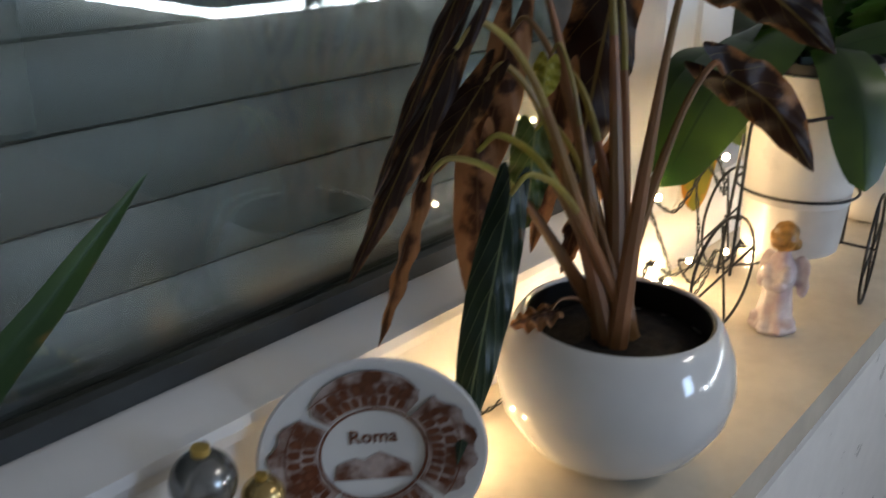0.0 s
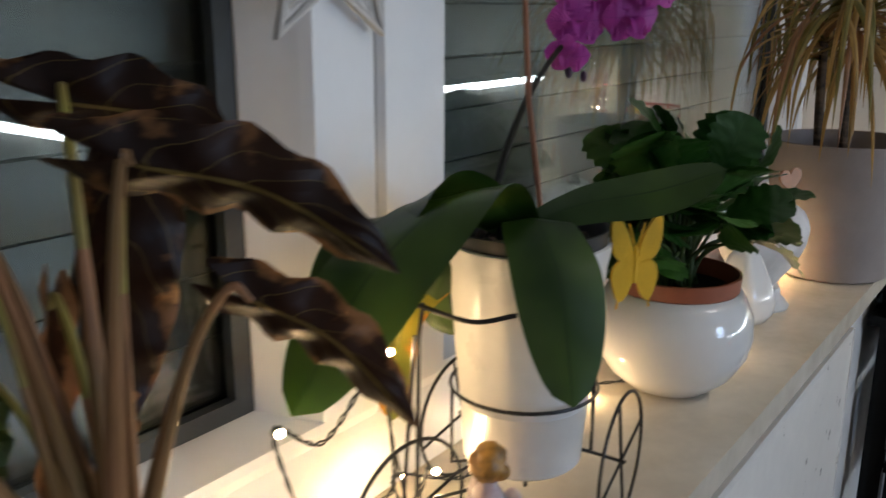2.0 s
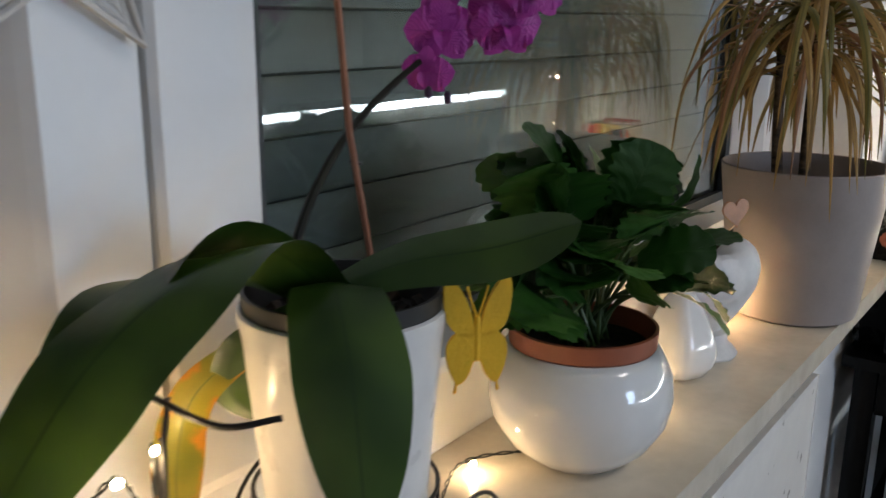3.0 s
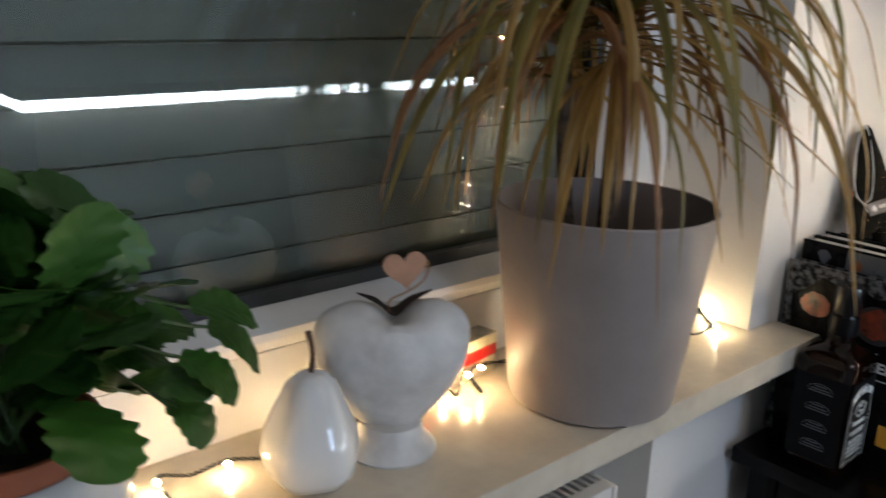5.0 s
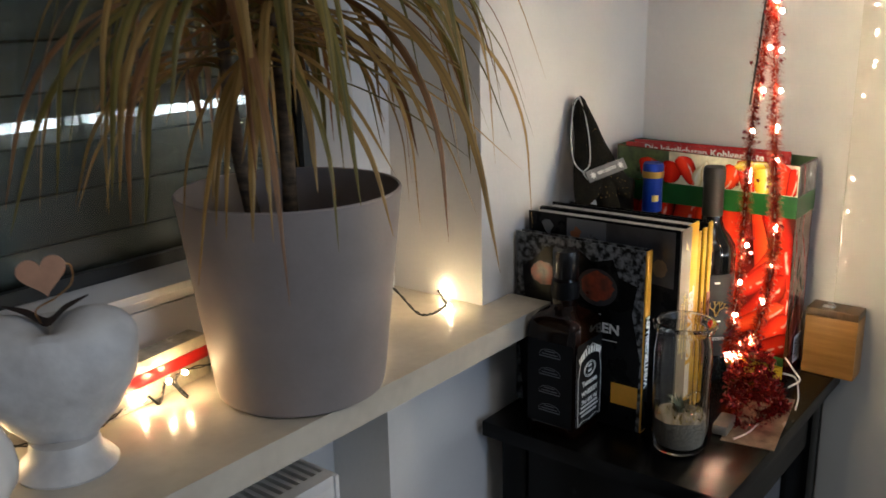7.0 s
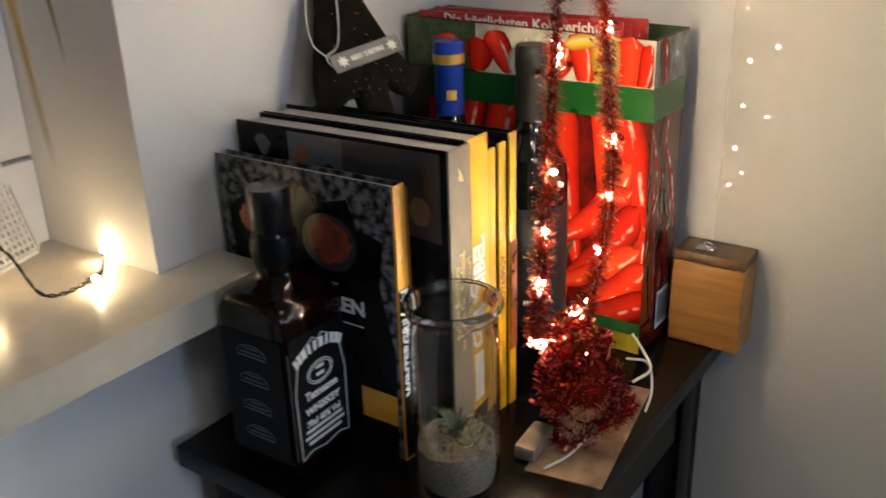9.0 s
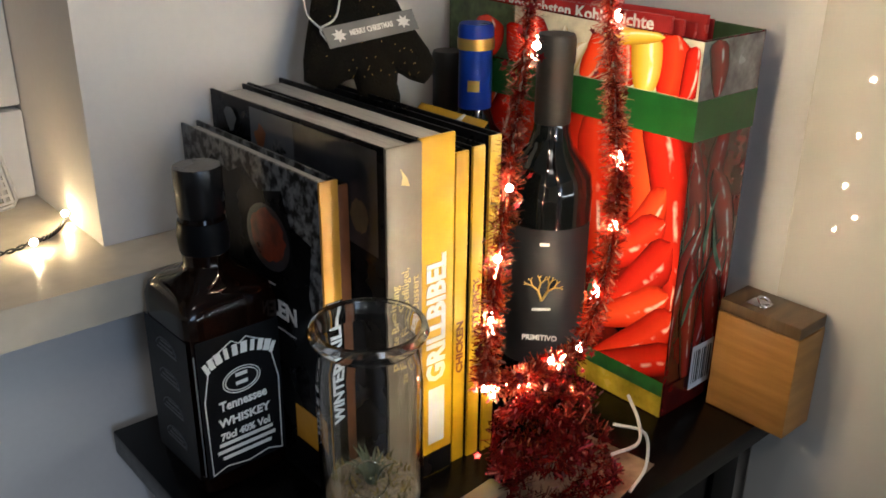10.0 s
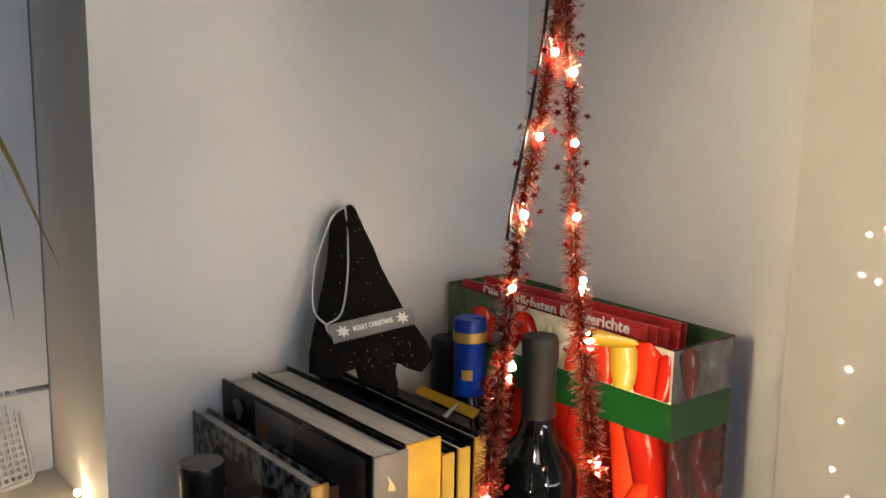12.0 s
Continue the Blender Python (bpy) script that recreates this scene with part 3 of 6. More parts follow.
def ring_band(m, cx, cy, rx, ry):
    """A printed arch over a line of small print."""
    return tube([m @ V((cx + rx * math.cos(math.pi * i / 14), cy + ry * math.sin(math.pi * i / 14), 0.0007)) for i in range(15)], 0.0005, 4)


for k in range(10):
    a = math.pi * (0.16 + 0.68 * k / 9)
    c = mF @ V((-0.034 * math.cos(a) * 0.92, 0.098 + 0.016 * math.sin(a) + 0.006, 0.0008))
    w = 0.0017 + 0.0005 * (k % 3)
    part("maker_stroke", boxes((-w, w, -0.0046, 0.0046, 0, 0.0002), m=Matrix.Translation(c) @ mF.to_3x3().to_4x4() @ Matrix.Rotation(0.42 - 0.84 * k / 9, 4, "Z")), WHITE_INK, lab, smooth=False)
bm = bmesh.new()
for rx, ry in ((0.0155, 0.0105), (0.0135, 0.0085)):
    tube([mF @ V((rx * math.cos(6.2832 * i / 32), 0.094 + ry * math.sin(6.2832 * i / 32), 0.0008)) for i in range(32)], 0.00045, 4, bm, closed=True)
for sx in (-1, 1):
    tube([mF @ V(p) for p in ((sx * 0.030, 0.020, 0.0008), (sx * 0.031, 0.085, 0.0008), (sx * 0.024, 0.118, 0.0008), (sx * 0.006, 0.128, 0.0008), (0, 0.124, 0.0008))], 0.00045, 4, bm)
    tube([mF @ V(p) for p in ((sx * 0.030, 0.020, 0.0008), (sx * 0.018, 0.024, 0.0008), (0, 0.021, 0.0008))], 0.00045, 4, bm)
part("label_scroll", bm, WHITE_INK, lab, "white scroll lines")
for t, s, y, w in (("Tennessee", 0.011, 0.076, 0.040), ("WHISKEY", 0.0095, 0.062, 0.044), ("70cl 40% Vol", 0.0085, 0.050, 0.042)):
    words(t, s, mF @ Matrix.Translation((0, y, 0.0008)), WHITE_INK, lab, width=w, bold=0.0003)
for y, w in ((0.090, 0.010), (0.097, 0.010), (0.042, 0.046), (0.036, 0.050), (0.030, 0.042)):
    part("print_line", flat_poly(mF, [(-w / 2, y), (w / 2, y), (w / 2, y + 0.0032), (-w / 2, y + 0.0032)], 0.0008), WHITE_INK, lab)
for k in range(4):
    y = 0.034 + k * 0.026
    part("side_print", ring_band(mW, 0.0, y + 0.004, 0.016, 0.0085), GREY_INK, slab_)
    for yy, w in ((0.0085, 0.008), (0.0045, 0.012), (0.0010, 0.016)):
        part("side_print", flat_poly(mW, [(-w, y + yy), (w, y + yy), (w, y + yy + 0.0018), (-w, y + yy + 0.0018)], 0.0007), GREY_INK, slab_)
part("edge_print", flat_poly(mF, [(-0.0365, 0.022), (-0.0355, 0.022), (-0.0355, 0.125), (-0.0365, 0.125)], 0.0006), GREY_INK, lab)

# ---- weck-style jar with a small plant ----
CLEAR = glass("clear_glass", (0.97, 0.98, 0.96))
SAND = mat("grey_sand", (0.22, 0.18, 0.13), 0.9, vary=0.5, scale=420, fine=900, bump=0.6, other=(0.09, 0.075, 0.055))
AIRP = mat("grey_green_succulent", (0.055, 0.075, 0.04), 0.6, vary=0.3)
GX, GY = 0.072, -0.262
jar = thing("glass_jar", "clear glass jar with sand and small plant", "jar", (GX, GY, TZ))
o = part("glass", lathe([(0.0, 0.0008), (0.030, 0.0008), (0.0335, 0.004), (0.0350, 0.012), (0.0360, 0.06), (0.0360, 0.135), (0.0340, 0.150), (0.0330, 0.160), (0.0385, 0.166), (0.0400, 0.170), (0.0385, 0.174), (0.0345, 0.1735), (0.0322, 0.166), (0.0320, 0.160), (0.0331, 0.150), (0.0351, 0.135), (0.0351, 0.02), (0.0325, 0.006), (0.0, 0.005)], (GX, GY, TZ), 56), CLEAR, jar)
o.visible_shadow = False
bm = lathe([(0.0, 0.0095), (0.0300, 0.0095), (0.0328, 0.02), (0.0330, 0.045), (0.026, 0.049), (0.012, 0.047), (0.0, 0.049)], (GX, GY, TZ), 40)
for v in bm.verts:
    if v.co.z > TZ + 0.042:
        v.co.z += 0.003 * noise.noise(v.co * 90)
part("sand", bm, SAND, jar, "pale sand and gravel")
rnd = random.Random(8)
bm = bmesh.new()
for k in range(18):
    a = rnd.random() * 6.28
    l = 0.012 + 0.011 * rnd.random()
    d = V((math.cos(a), math.sin(a), 0))
    p0 = V((GX, GY, TZ + 0.046))
    blade([q for q in spline([p0 + d * 0.003, p0 + d * l * 0.45 + V((0, 0, l * 0.7)), p0 + d * min(0.028, l * 0.95) + V((0, 0, l * 1.0))], 8)], lambda v: 0.0028 * (1 - v) + 0.0002, d.cross(V((0, 0, 1))), 0.5, 2, bm=bm)
part("succulent", bm, AIRP, jar, "grey-green spiky leaves")
MOSS = mat("dry_moss", (0.24, 0.17, 0.05), 0.9, vary=0.5, scale=200, other=(0.07, 0.08, 0.03))
bm = bmesh.new()
for k in range(150):
    a, r = rnd.random() * 6.28, 0.031 * math.sqrt(rnd.random())
    p0 = V((GX + r * math.cos(a), GY + r * math.sin(a), TZ + 0.045))
    d = V((rnd.uniform(-1, 1), rnd.uniform(-1, 1), rnd.uniform(0.1, 1.2))).normalized() * rnd.uniform(0.005, 0.013)
    q = p0 + d
    lim = (V((q.x - GX, q.y - GY, 0))).length
    if lim > 0.033:
        q.x, q.y = GX + (q.x - GX) * 0.033 / lim, GY + (q.y - GY) * 0.033 / lim
    blade([p0, p0.lerp(q, 0.5) + V((0, 0, 0.002)), q], lambda v: 0.0012 * (1 - v) + 0.0003, V((-d.y, d.x, 0.001)), 0.2, 1, bm=bm)
tagged(part("moss", bm, MOSS, jar, "dry tan moss"), kind="stuff")
fo = V((-0.62, -0.78, 0)).normalized()
mJ = plane_frame(V((GX, GY, TZ + 0.078)) + fo * 0.0362, (-fo.y, fo.x, 0), (0, 0, 1))
emb = tube([mJ @ V((0.013 * math.cos(6.2832 * i / 32), 0.015 * math.sin(6.2832 * i / 32), -(0.013 * math.cos(6.2832 * i / 32)) ** 2 / 0.072)) for i in range(32)], 0.0008, 6, closed=True)
part("embossed_ring", emb, CLEAR, jar, "raised ring in the glass").visible_shadow = False

# ---- bottles, black carton, fabric tree, bag, wooden box ----
BOTTLE = mat("dark_green_glass", (0.005, 0.006, 0.006), 0.04, vary=0.1, bump=0.0, coat=0.1, spec=0.4)
CAPSULE = mat("matt_black_capsule", (0.014, 0.015, 0.015), 0.5, vary=0.2)
BLUE_FOIL = mat("blue_foil", (0.008, 0.045, 0.40), 0.3, metal=0.1, vary=0.1, spec=0.25)
GOLD_FOIL = mat("gold_foil", (0.75, 0.50, 0.14), 0.3, metal=0.7, vary=0.1)
WINE_LAB = mat("slate_label", (0.009, 0.010, 0.013), 0.6, vary=0.15)


def wine_bottle(at, h, capsule, cap_h, label):
    t = thing("wine_bottle", label, "bottle", at)
    r = 0.0375
    part("glass", lathe([(0.0, 0.001), (0.033, 0.0), (r, 0.005), (r, 0.60 * h), (0.0355, 0.645 * h), (0.028, 0.685 * h), (0.019, 0.72 * h), (0.0152, 0.76 * h), (0.0143, 0.80 * h), (0.0143, h - 0.004), (0.0, h - 0.003)], at, 48), BOTTLE, t)
    part("capsule", lathe([(0.0148, h - cap_h), (0.0152, h - cap_h + 0.001), (0.0150, h - 0.024), (0.0160, h - 0.022), (0.0160, h - 0.004), (0.0145, h), (0.0, h)], at, 32), capsule, t, "capsule over the cork")
    return t


w1 = wine_bottle((0.312, -0.194, TZ), 0.326, CAPSULE, 0.072, "red wine bottle with slate label and black capsule")


def curved_patch(at, r, a0, a1, z0, z1, n=14):
    bm = bmesh.new()
    ps = [(at[0] + r * math.cos(a0 + (a1 - a0) * i / n), at[1] + r * math.sin(a0 + (a1 - a0) * i / n)) for i in range(n + 1)]
    lo = [bm.verts.new((x, y, z0)) for x, y in ps]
    hi = [bm.verts.new((x, y, z1)) for x, y in ps]
    for i in range(n):
        bm.faces.new((lo[i], lo[i + 1], hi[i + 1], hi[i]))
    return bm


FA = radians(222)
part("label", curved_patch((0.312, -0.194), 0.0379, FA - 1.3, FA + 1.3, TZ + 0.045, TZ + 0.172), WINE_LAB, w1, "dark slate label")
fd = V((math.cos(FA), math.sin(FA), 0))
mWn = plane_frame(V((0.312, -0.194, TZ)) + fd * 0.0385, (fd.y * -1, fd.x, 0), (0, 0, 1))
words("PRIMITIVO", 0.0068, mWn @ Matrix.Translation((0, 0.072, 0.0)), WHITE_INK, w1, width=0.030, bold=0.0002)
part("print_line", flat_poly(mWn, [(-0.008, 0.098), (0.008, 0.099), (0.008, 0.1015), (-0.008, 0.1005)], 0.0), WHITE_INK, w1)
part("print_line", flat_poly(mWn, [(-0.004, 0.158), (0.004, 0.158), (0.004, 0.161), (-0.004, 0.161)], 0.0), WHITE_INK, w1)
bm = bmesh.new()
rnd = random.Random(3)


def twig(bm, p, a, l, r, n):
    q = (p[0] + l * math.cos(a), p[1] + l * math.sin(a))
    tube([mWn @ V((p[0], p[1], 0.0004)), mWn @ V((q[0], q[1], 0.0004))], r, 4, bm)
    if n:
        for da in (-0.5, 0.45):
            twig(bm, q, a + da + 0.3 * (rnd.random() - 0.5), l * 0.68, r * 0.75, n - 1)


twig(bm, (0, 0.108), 1.9, 0.010, 0.0011, 3)
twig(bm, (0, 0.108), 1.1, 0.010, 0.0011, 3)
part("emblem", bm, GOLD_FOIL, w1, "gold branching emblem")

w2 = wine_bottle((0.315, -0.096, TZ), 0.322, BLUE_FOIL, 0.075, "dark wine bottle with blue and gold foil neck")
part("foil_band", lathe([(0.0163, 0.300), (0.0165, 0.302), (0.0165, 0.308), (0.0163, 0.310)], (0.315, -0.096, TZ), 32), GOLD_FOIL, w2, "gold ring")
part("crest", curved_patch((0.315, -0.096), 0.0156, FA - 0.35, FA + 0.35, TZ + 0.264, TZ + 0.274, 4), GOLD_FOIL, w2)
wine_bottle((0.332, -0.040, TZ), 0.288, CAPSULE, 0.06, "dark bottle with black top behind the others")

BLACK_CARD = mat("black_card", (0.016, 0.016, 0.016), 0.6, vary=0.3)
KRAFT = mat("grey_card_inside", (0.35, 0.33, 0.30), 0.8, vary=0.1)
bc = thing("gift_carton", "open black carton with folded flaps", "box", (0.255, -0.06, TZ))
part("body", boxes((0.219, 0.290, -0.128, -0.006, TZ + 0.0005, TZ + 0.235), bev=0.001), BLACK_CARD, bc)
part("flap", boxes((-0.028, 0.028, -0.001, 0.001, 0.0, 0.022), m=Matrix.Translation((0.245, -0.128, TZ + 0.235)) @ Euler((radians(38), 0, 0.5)).to_matrix().to_4x4()), KRAFT, bc, "grey inside of a flap")
part("flap", boxes((-0.001, 0.001, -0.055, 0.035, 0.0, 0.010), m=Matrix.Translation((0.292, -0.075, TZ + 0.236)) @ Euler((0, radians(50), 0)).to_matrix().to_4x4()), YELLOW, bc, "yellow edge of a flap")

# fabric tree-shaped pouch leaning on the wall
FELT = mat("black_glitter_felt", (0.008, 0.0075, 0.006), 0.9, vary=0.5, scale=60, fine=500, bump=0.8, other=(0.013, 0.011, 0.006), spec=0.12)
CORD = mat("white_cord", (0.75, 0.74, 0.70), 0.7, vary=0.1)
SILVER = mat("silver_ribbon", (0.20, 0.20, 0.20), 0.4, vary=0.15)
tree = thing("fabric_tree", "black felt tree pouch leaning against wall", "decoration", (0.23, -0.05, TZ + 0.24))
ht, hl, hr = V((0.226, -0.012, 1.165)), V((0.166, -0.045, 1.020)), V((0.284, -0.082, 1.014))
mT = plane_frame((hl + hr) / 2, hr - hl, ht - (hl + hr) / 2)
hw, hh = (hr - hl).length / 2, (mT.inverted() @ ht).y
mT = mT @ Matrix(((1, (mT.inverted() @ ht).x / hh, 0, 0), (0, 1, 0, 0), (0, 0, 1, 0), (0, 0, 0, 1)))
out = [(0.10 * hw, hh), (0.17 * hw, 0.97 * hh), (0.42 * hw, 0.62 * hh), (0.70 * hw, 0.33 * hh), (hw, 0.01), (0.75 * hw, -0.006), (0.40 * hw, 0.004), (0.30 * hw, -0.030), (-0.22 * hw, -0.034), (-0.26 * hw, 0.0), (-0.6 * hw, -0.008), (-0.97 * hw, 0.0), (-0.72 * hw, 0.33 * hh), (-0.42 * hw, 0.64 * hh), (-0.15 * hw, 0.96 * hh)]
bm = bmesh.new()
for sgn in (1, -1):
    rim = [bm.verts.new(mT @ V((x, y, 0))) for x, y in out]
    mid = [bm.verts.new(mT @ V((x * 0.72, hh * 0.27 + (y - hh * 0.27) * 0.78, sgn * 0.009))) for x, y in out]
    c = bm.verts.new(mT @ V((0, 0.27 * hh, sgn * 0.013)))
    for k in range(len(out)):
        j = (k + 1) % len(out)
        bm.faces.new((rim[k], rim[j], mid[j], mid[k]))
        bm.faces.new((mid[k], mid[j], c))
bmesh.ops.remove_doubles(bm, verts=bm.verts, dist=0.0001)
bmesh.ops.recalc_face_normals(bm, faces=bm.faces)
bmesh.ops.subdivide_edges(bm, edges=bm.edges, cuts=2, use_grid_fill=True, smooth=0.3)
for v in bm.verts:
    v.co += 0.0016 * noise.noise_vector(v.co * 45)
part("body", bm, FELT, tree)
mR = mT @ pose(0.003, 0.040, 0.0150, 0, 0, 11)
part("ribbon", boxes((-0.042, 0.042, -0.0085, 0.0085, -0.0006, 0.0006), m=mR), SILVER, tree, "grey woven label")
words("MERRY CHRISTMAS", 0.0062, mR @ Matrix.Translation((0, 0, 0.0008)), WHITE_INK, tree, width=0.040, bold=0.0002)
for sx in (-1, 1):
    bm = bmesh.new()
    for k in range(7):
        a = k * 0.9
        bm2 = blade(spline([mR @ V((sx * 0.030, 0, 0.001)), mR @ V((sx * 0.030 + 0.007 * math.cos(a), 0.006 * math.sin(a), 0.0012))], 4), lambda v: 0.0014 * math.sin(math.pi * min(1, v + 0.1)), mR.to_3x3() @ V((-math.sin(a), math.cos(a), 0)), 0, 1, bm=bm)
    part("holly_print", bm, WHITE_INK, tree)
cord = [mT @ V(p) for p in ((0.0, hh * 0.985, 0.004), (-0.004, hh * 0.8, 0.009), (-0.012, hh * 0.55, 0.012), (-0.024, hh * 0.33, 0.012), (-0.040, hh * 0.26, 0.012), (-0.036, hh * 0.19, 0.012))]
bm = tube(spline(cord, 30), 0.0009, 6)
tube(spline([mT @ V(p) for p in ((-0.038, hh * 0.25, 0.012), (-0.048, hh * 0.36, 0.008), (-0.040, hh * 0.6, 0.006), (-0.016, hh * 0.9, 0.004), (0.0, hh * 0.985, 0.004))], 30), 0.0009, 6, bm)
part("drawstring", bm, CORD, tree, "white cord")
sp = bmesh.new()
rnd = random.Random(12)
for k in range(60):
    yy = rnd.random() ** 1.4 * hh * 0.85
    xx = (rnd.random() * 2 - 1) * hw * 0.75 * (1 - yy / hh)
    q = mT @ V((xx, yy, 0.0135))
    bmesh.ops.create_icosphere(sp, subdivisions=1, radius=0.0005, matrix=Matrix.Translation(q))
tagged(part("glitter", sp, GOLD_FOIL, tree), kind="stuff")

# gift bag with printed peppers
BAG_IN = mat("bag_inside", (0.05, 0.12, 0.04), 0.6, vary=0.2)
BAG_RED = mat("red_pepper_print", (0.20, 0.010, 0.008), 0.2, vary=0.3, scale=30, fine=60, bump=0.0, other=(0.035, 0.006, 0.005), coat=0.2)


def photo_print(name, stops, patch, rough=0.2):
    """A printed photograph of a rounded fruit: tones run across it, with broken pale streaks."""
    m, nt, b = mat_new(name)
    N, L = nt.nodes.new, nt.links.new
    uvn, sep = N("ShaderNodeUVMap"), N("ShaderNodeSeparateXYZ")
    L(uvn.outputs[0], sep.inputs[0])
    no, co = N("ShaderNodeTexNoise"), N("ShaderNodeTexCoord")
    no.inputs["Scale"].default_value, no.inputs["Detail"].default_value = 38, 3
    L(co.outputs["Object"], no.inputs["Vector"])
    add = N("ShaderNodeMath")
    add.operation = "MULTIPLY_ADD"
    L(no.outputs["Fac"], add.inputs[0])
    add.inputs[1].default_value = 0.16
    L(sep.outputs[0], add.inputs[2])
    sub = N("ShaderNodeMath")
    sub.operation = "SUBTRACT"
    L(add.outputs[0], sub.inputs[0])
    sub.inputs[1].default_value = 0.08
    r = ramp_of(nt, stops)
    L(sub.outputs[0], r.inputs[0])
    streak = ramp_of(nt, [(0.0, (0, 0, 0)), (0.56, (0, 0, 0)), (0.62, (1, 1, 1)), (0.66, (1, 1, 1)), (0.72, (0, 0, 0)), (1.0, (0, 0, 0))])
    L(sub.outputs[0], streak.inputs[0])
    n2 = N("ShaderNodeTexNoise")
    n2.inputs["Scale"].default_value = 60
    L(co.outputs["Object"], n2.inputs["Vector"])
    brk = N("ShaderNodeMapRange")
    brk.inputs["From Min"].default_value, brk.inputs["From Max"].default_value = 0.46, 0.60
    L(n2.outputs["Fac"], brk.inputs["Value"])
    mul = N("ShaderNodeMath")
    mul.operation = "MULTIPLY"
    L(streak.outputs[0], mul.inputs[0])
    L(brk.outputs[0], mul.inputs[1])
    mx = N("ShaderNodeMix")
    mx.data_type = "RGBA"
    L(mul.outputs[0], mx.inputs["Factor"])
    L(r.outputs[0], mx.inputs["A"])
    mx.inputs["B"].default_value = (*patch, 1)
    L(mx.outputs["Result"], b.inputs["Base Color"])
    b.inputs["Roughness"].default_value = rough
    b.inputs["Coat Weight"].default_value = 0.2
    return m


PEP = [photo_print("pepper_print_%s" % n, [(0.0, d), (0.16, mid), (0.5, hi), (0.82, mid), (1.0, d)], (0.95, 0.62, 0.52)) for n, d, mid, hi in (("bright", (0.30, 0.010, 0.006), (0.72, 0.022, 0.010), (0.92, 0.060, 0.018)), ("deep", (0.16, 0.006, 0.005), (0.52, 0.014, 0.008), (0.76, 0.030, 0.012)), ("orange", (0.40, 0.016, 0.006), (0.84, 0.045, 0.012), (0.96, 0.110, 0.025)))]
PEP_YEL = photo_print("yellow_pepper_print", [(0.0, (0.45, 0.20, 0.01)), (0.3, (0.85, 0.52, 0.04)), (0.6, (0.95, 0.75, 0.18)), (1.0, (0.60, 0.30, 0.02))], (0.98, 0.95, 0.8))
# side-face peppers: that face's shade is put into darker, duller reds
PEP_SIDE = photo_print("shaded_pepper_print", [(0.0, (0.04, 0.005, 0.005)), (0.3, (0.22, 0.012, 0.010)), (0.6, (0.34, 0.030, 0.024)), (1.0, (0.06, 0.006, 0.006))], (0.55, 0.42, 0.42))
GARLIC_P = photo_print("garlic_print", [(0.0, (0.50, 0.38, 0.16)), (0.3, (0.86, 0.80, 0.62)), (0.6, (0.95, 0.92, 0.80)), (1.0, (0.62, 0.45, 0.22))], (1.0, 1.0, 0.95))
STEM_P = mat("grey_green_stem_print", (0.14, 0.20, 0.15), 0.25, vary=0.3, scale=60)
GREEN_P = mat("green_print", (0.02, 0.14, 0.03), 0.3, vary=0.25, scale=50)
DKGREEN = mat("dark_green_band", (0.012, 0.11, 0.02), 0.3, vary=0.15)
LEAFY = mat("leaf_print", (0.10, 0.16, 0.06), 0.3, vary=0.5, scale=70, other=(0.03, 0.05, 0.02))
CREAM_P = mat("cream_print", (0.92, 0.86, 0.66), 0.25, vary=0.2, scale=40)
YEL_P = mat("yellow_print", (0.80, 0.55, 0.05), 0.25, vary=0.25, scale=40)
BX0, BX1, BY0, BY1, BH = 0.3575, 0.439, -0.300, -0.012, 0.330
bag = thing("gift_bag", "glossy paper gift bag printed with red peppers", "bag", (0.39, -0.16, TZ))
bm = bmesh.new()
base = [(BX0, BY0), (BX1, BY0), (BX1, BY1), (BX0, BY1)]
rows = []
for k in range(7):
    z = BH * k / 6
    row = []
    for (x, y), nx in zip(base, (0, 1, 2, 3)):
        row.append(bm.verts.new((x + (0.003 if nx == 1 and k == 6 else 0), y, TZ + z + (0.008 if nx in (2, 3) and k == 6 else 0))))
    rows.append(row)
for a, b in zip(rows, rows[1:]):
    for k in range(4):
        bm.faces.new((a[k], a[(k + 1) % 4], b[(k + 1) % 4], b[k]))
bm.faces.new(rows[0][::-1])
bmesh.ops.recalc_face_normals(bm, faces=bm.faces)
o = part("body", bm, [BAG_RED, BAG_IN], bag, smooth=False)
sol = o.modifiers.new("paper", "SOLIDIFY")
sol.thickness, sol.offset, sol.material_offset = 0.0009, -1, 1
# faces: x from the wall end to the room edge, y up
mW_ = plane_frame((BX0, BY1, TZ), (0, -1, 0), (0, 0, 1))
mS_ = plane_frame((BX0, BY0, TZ), (1, 0, 0), (0, 0, 1))
WID = BY1 - BY0


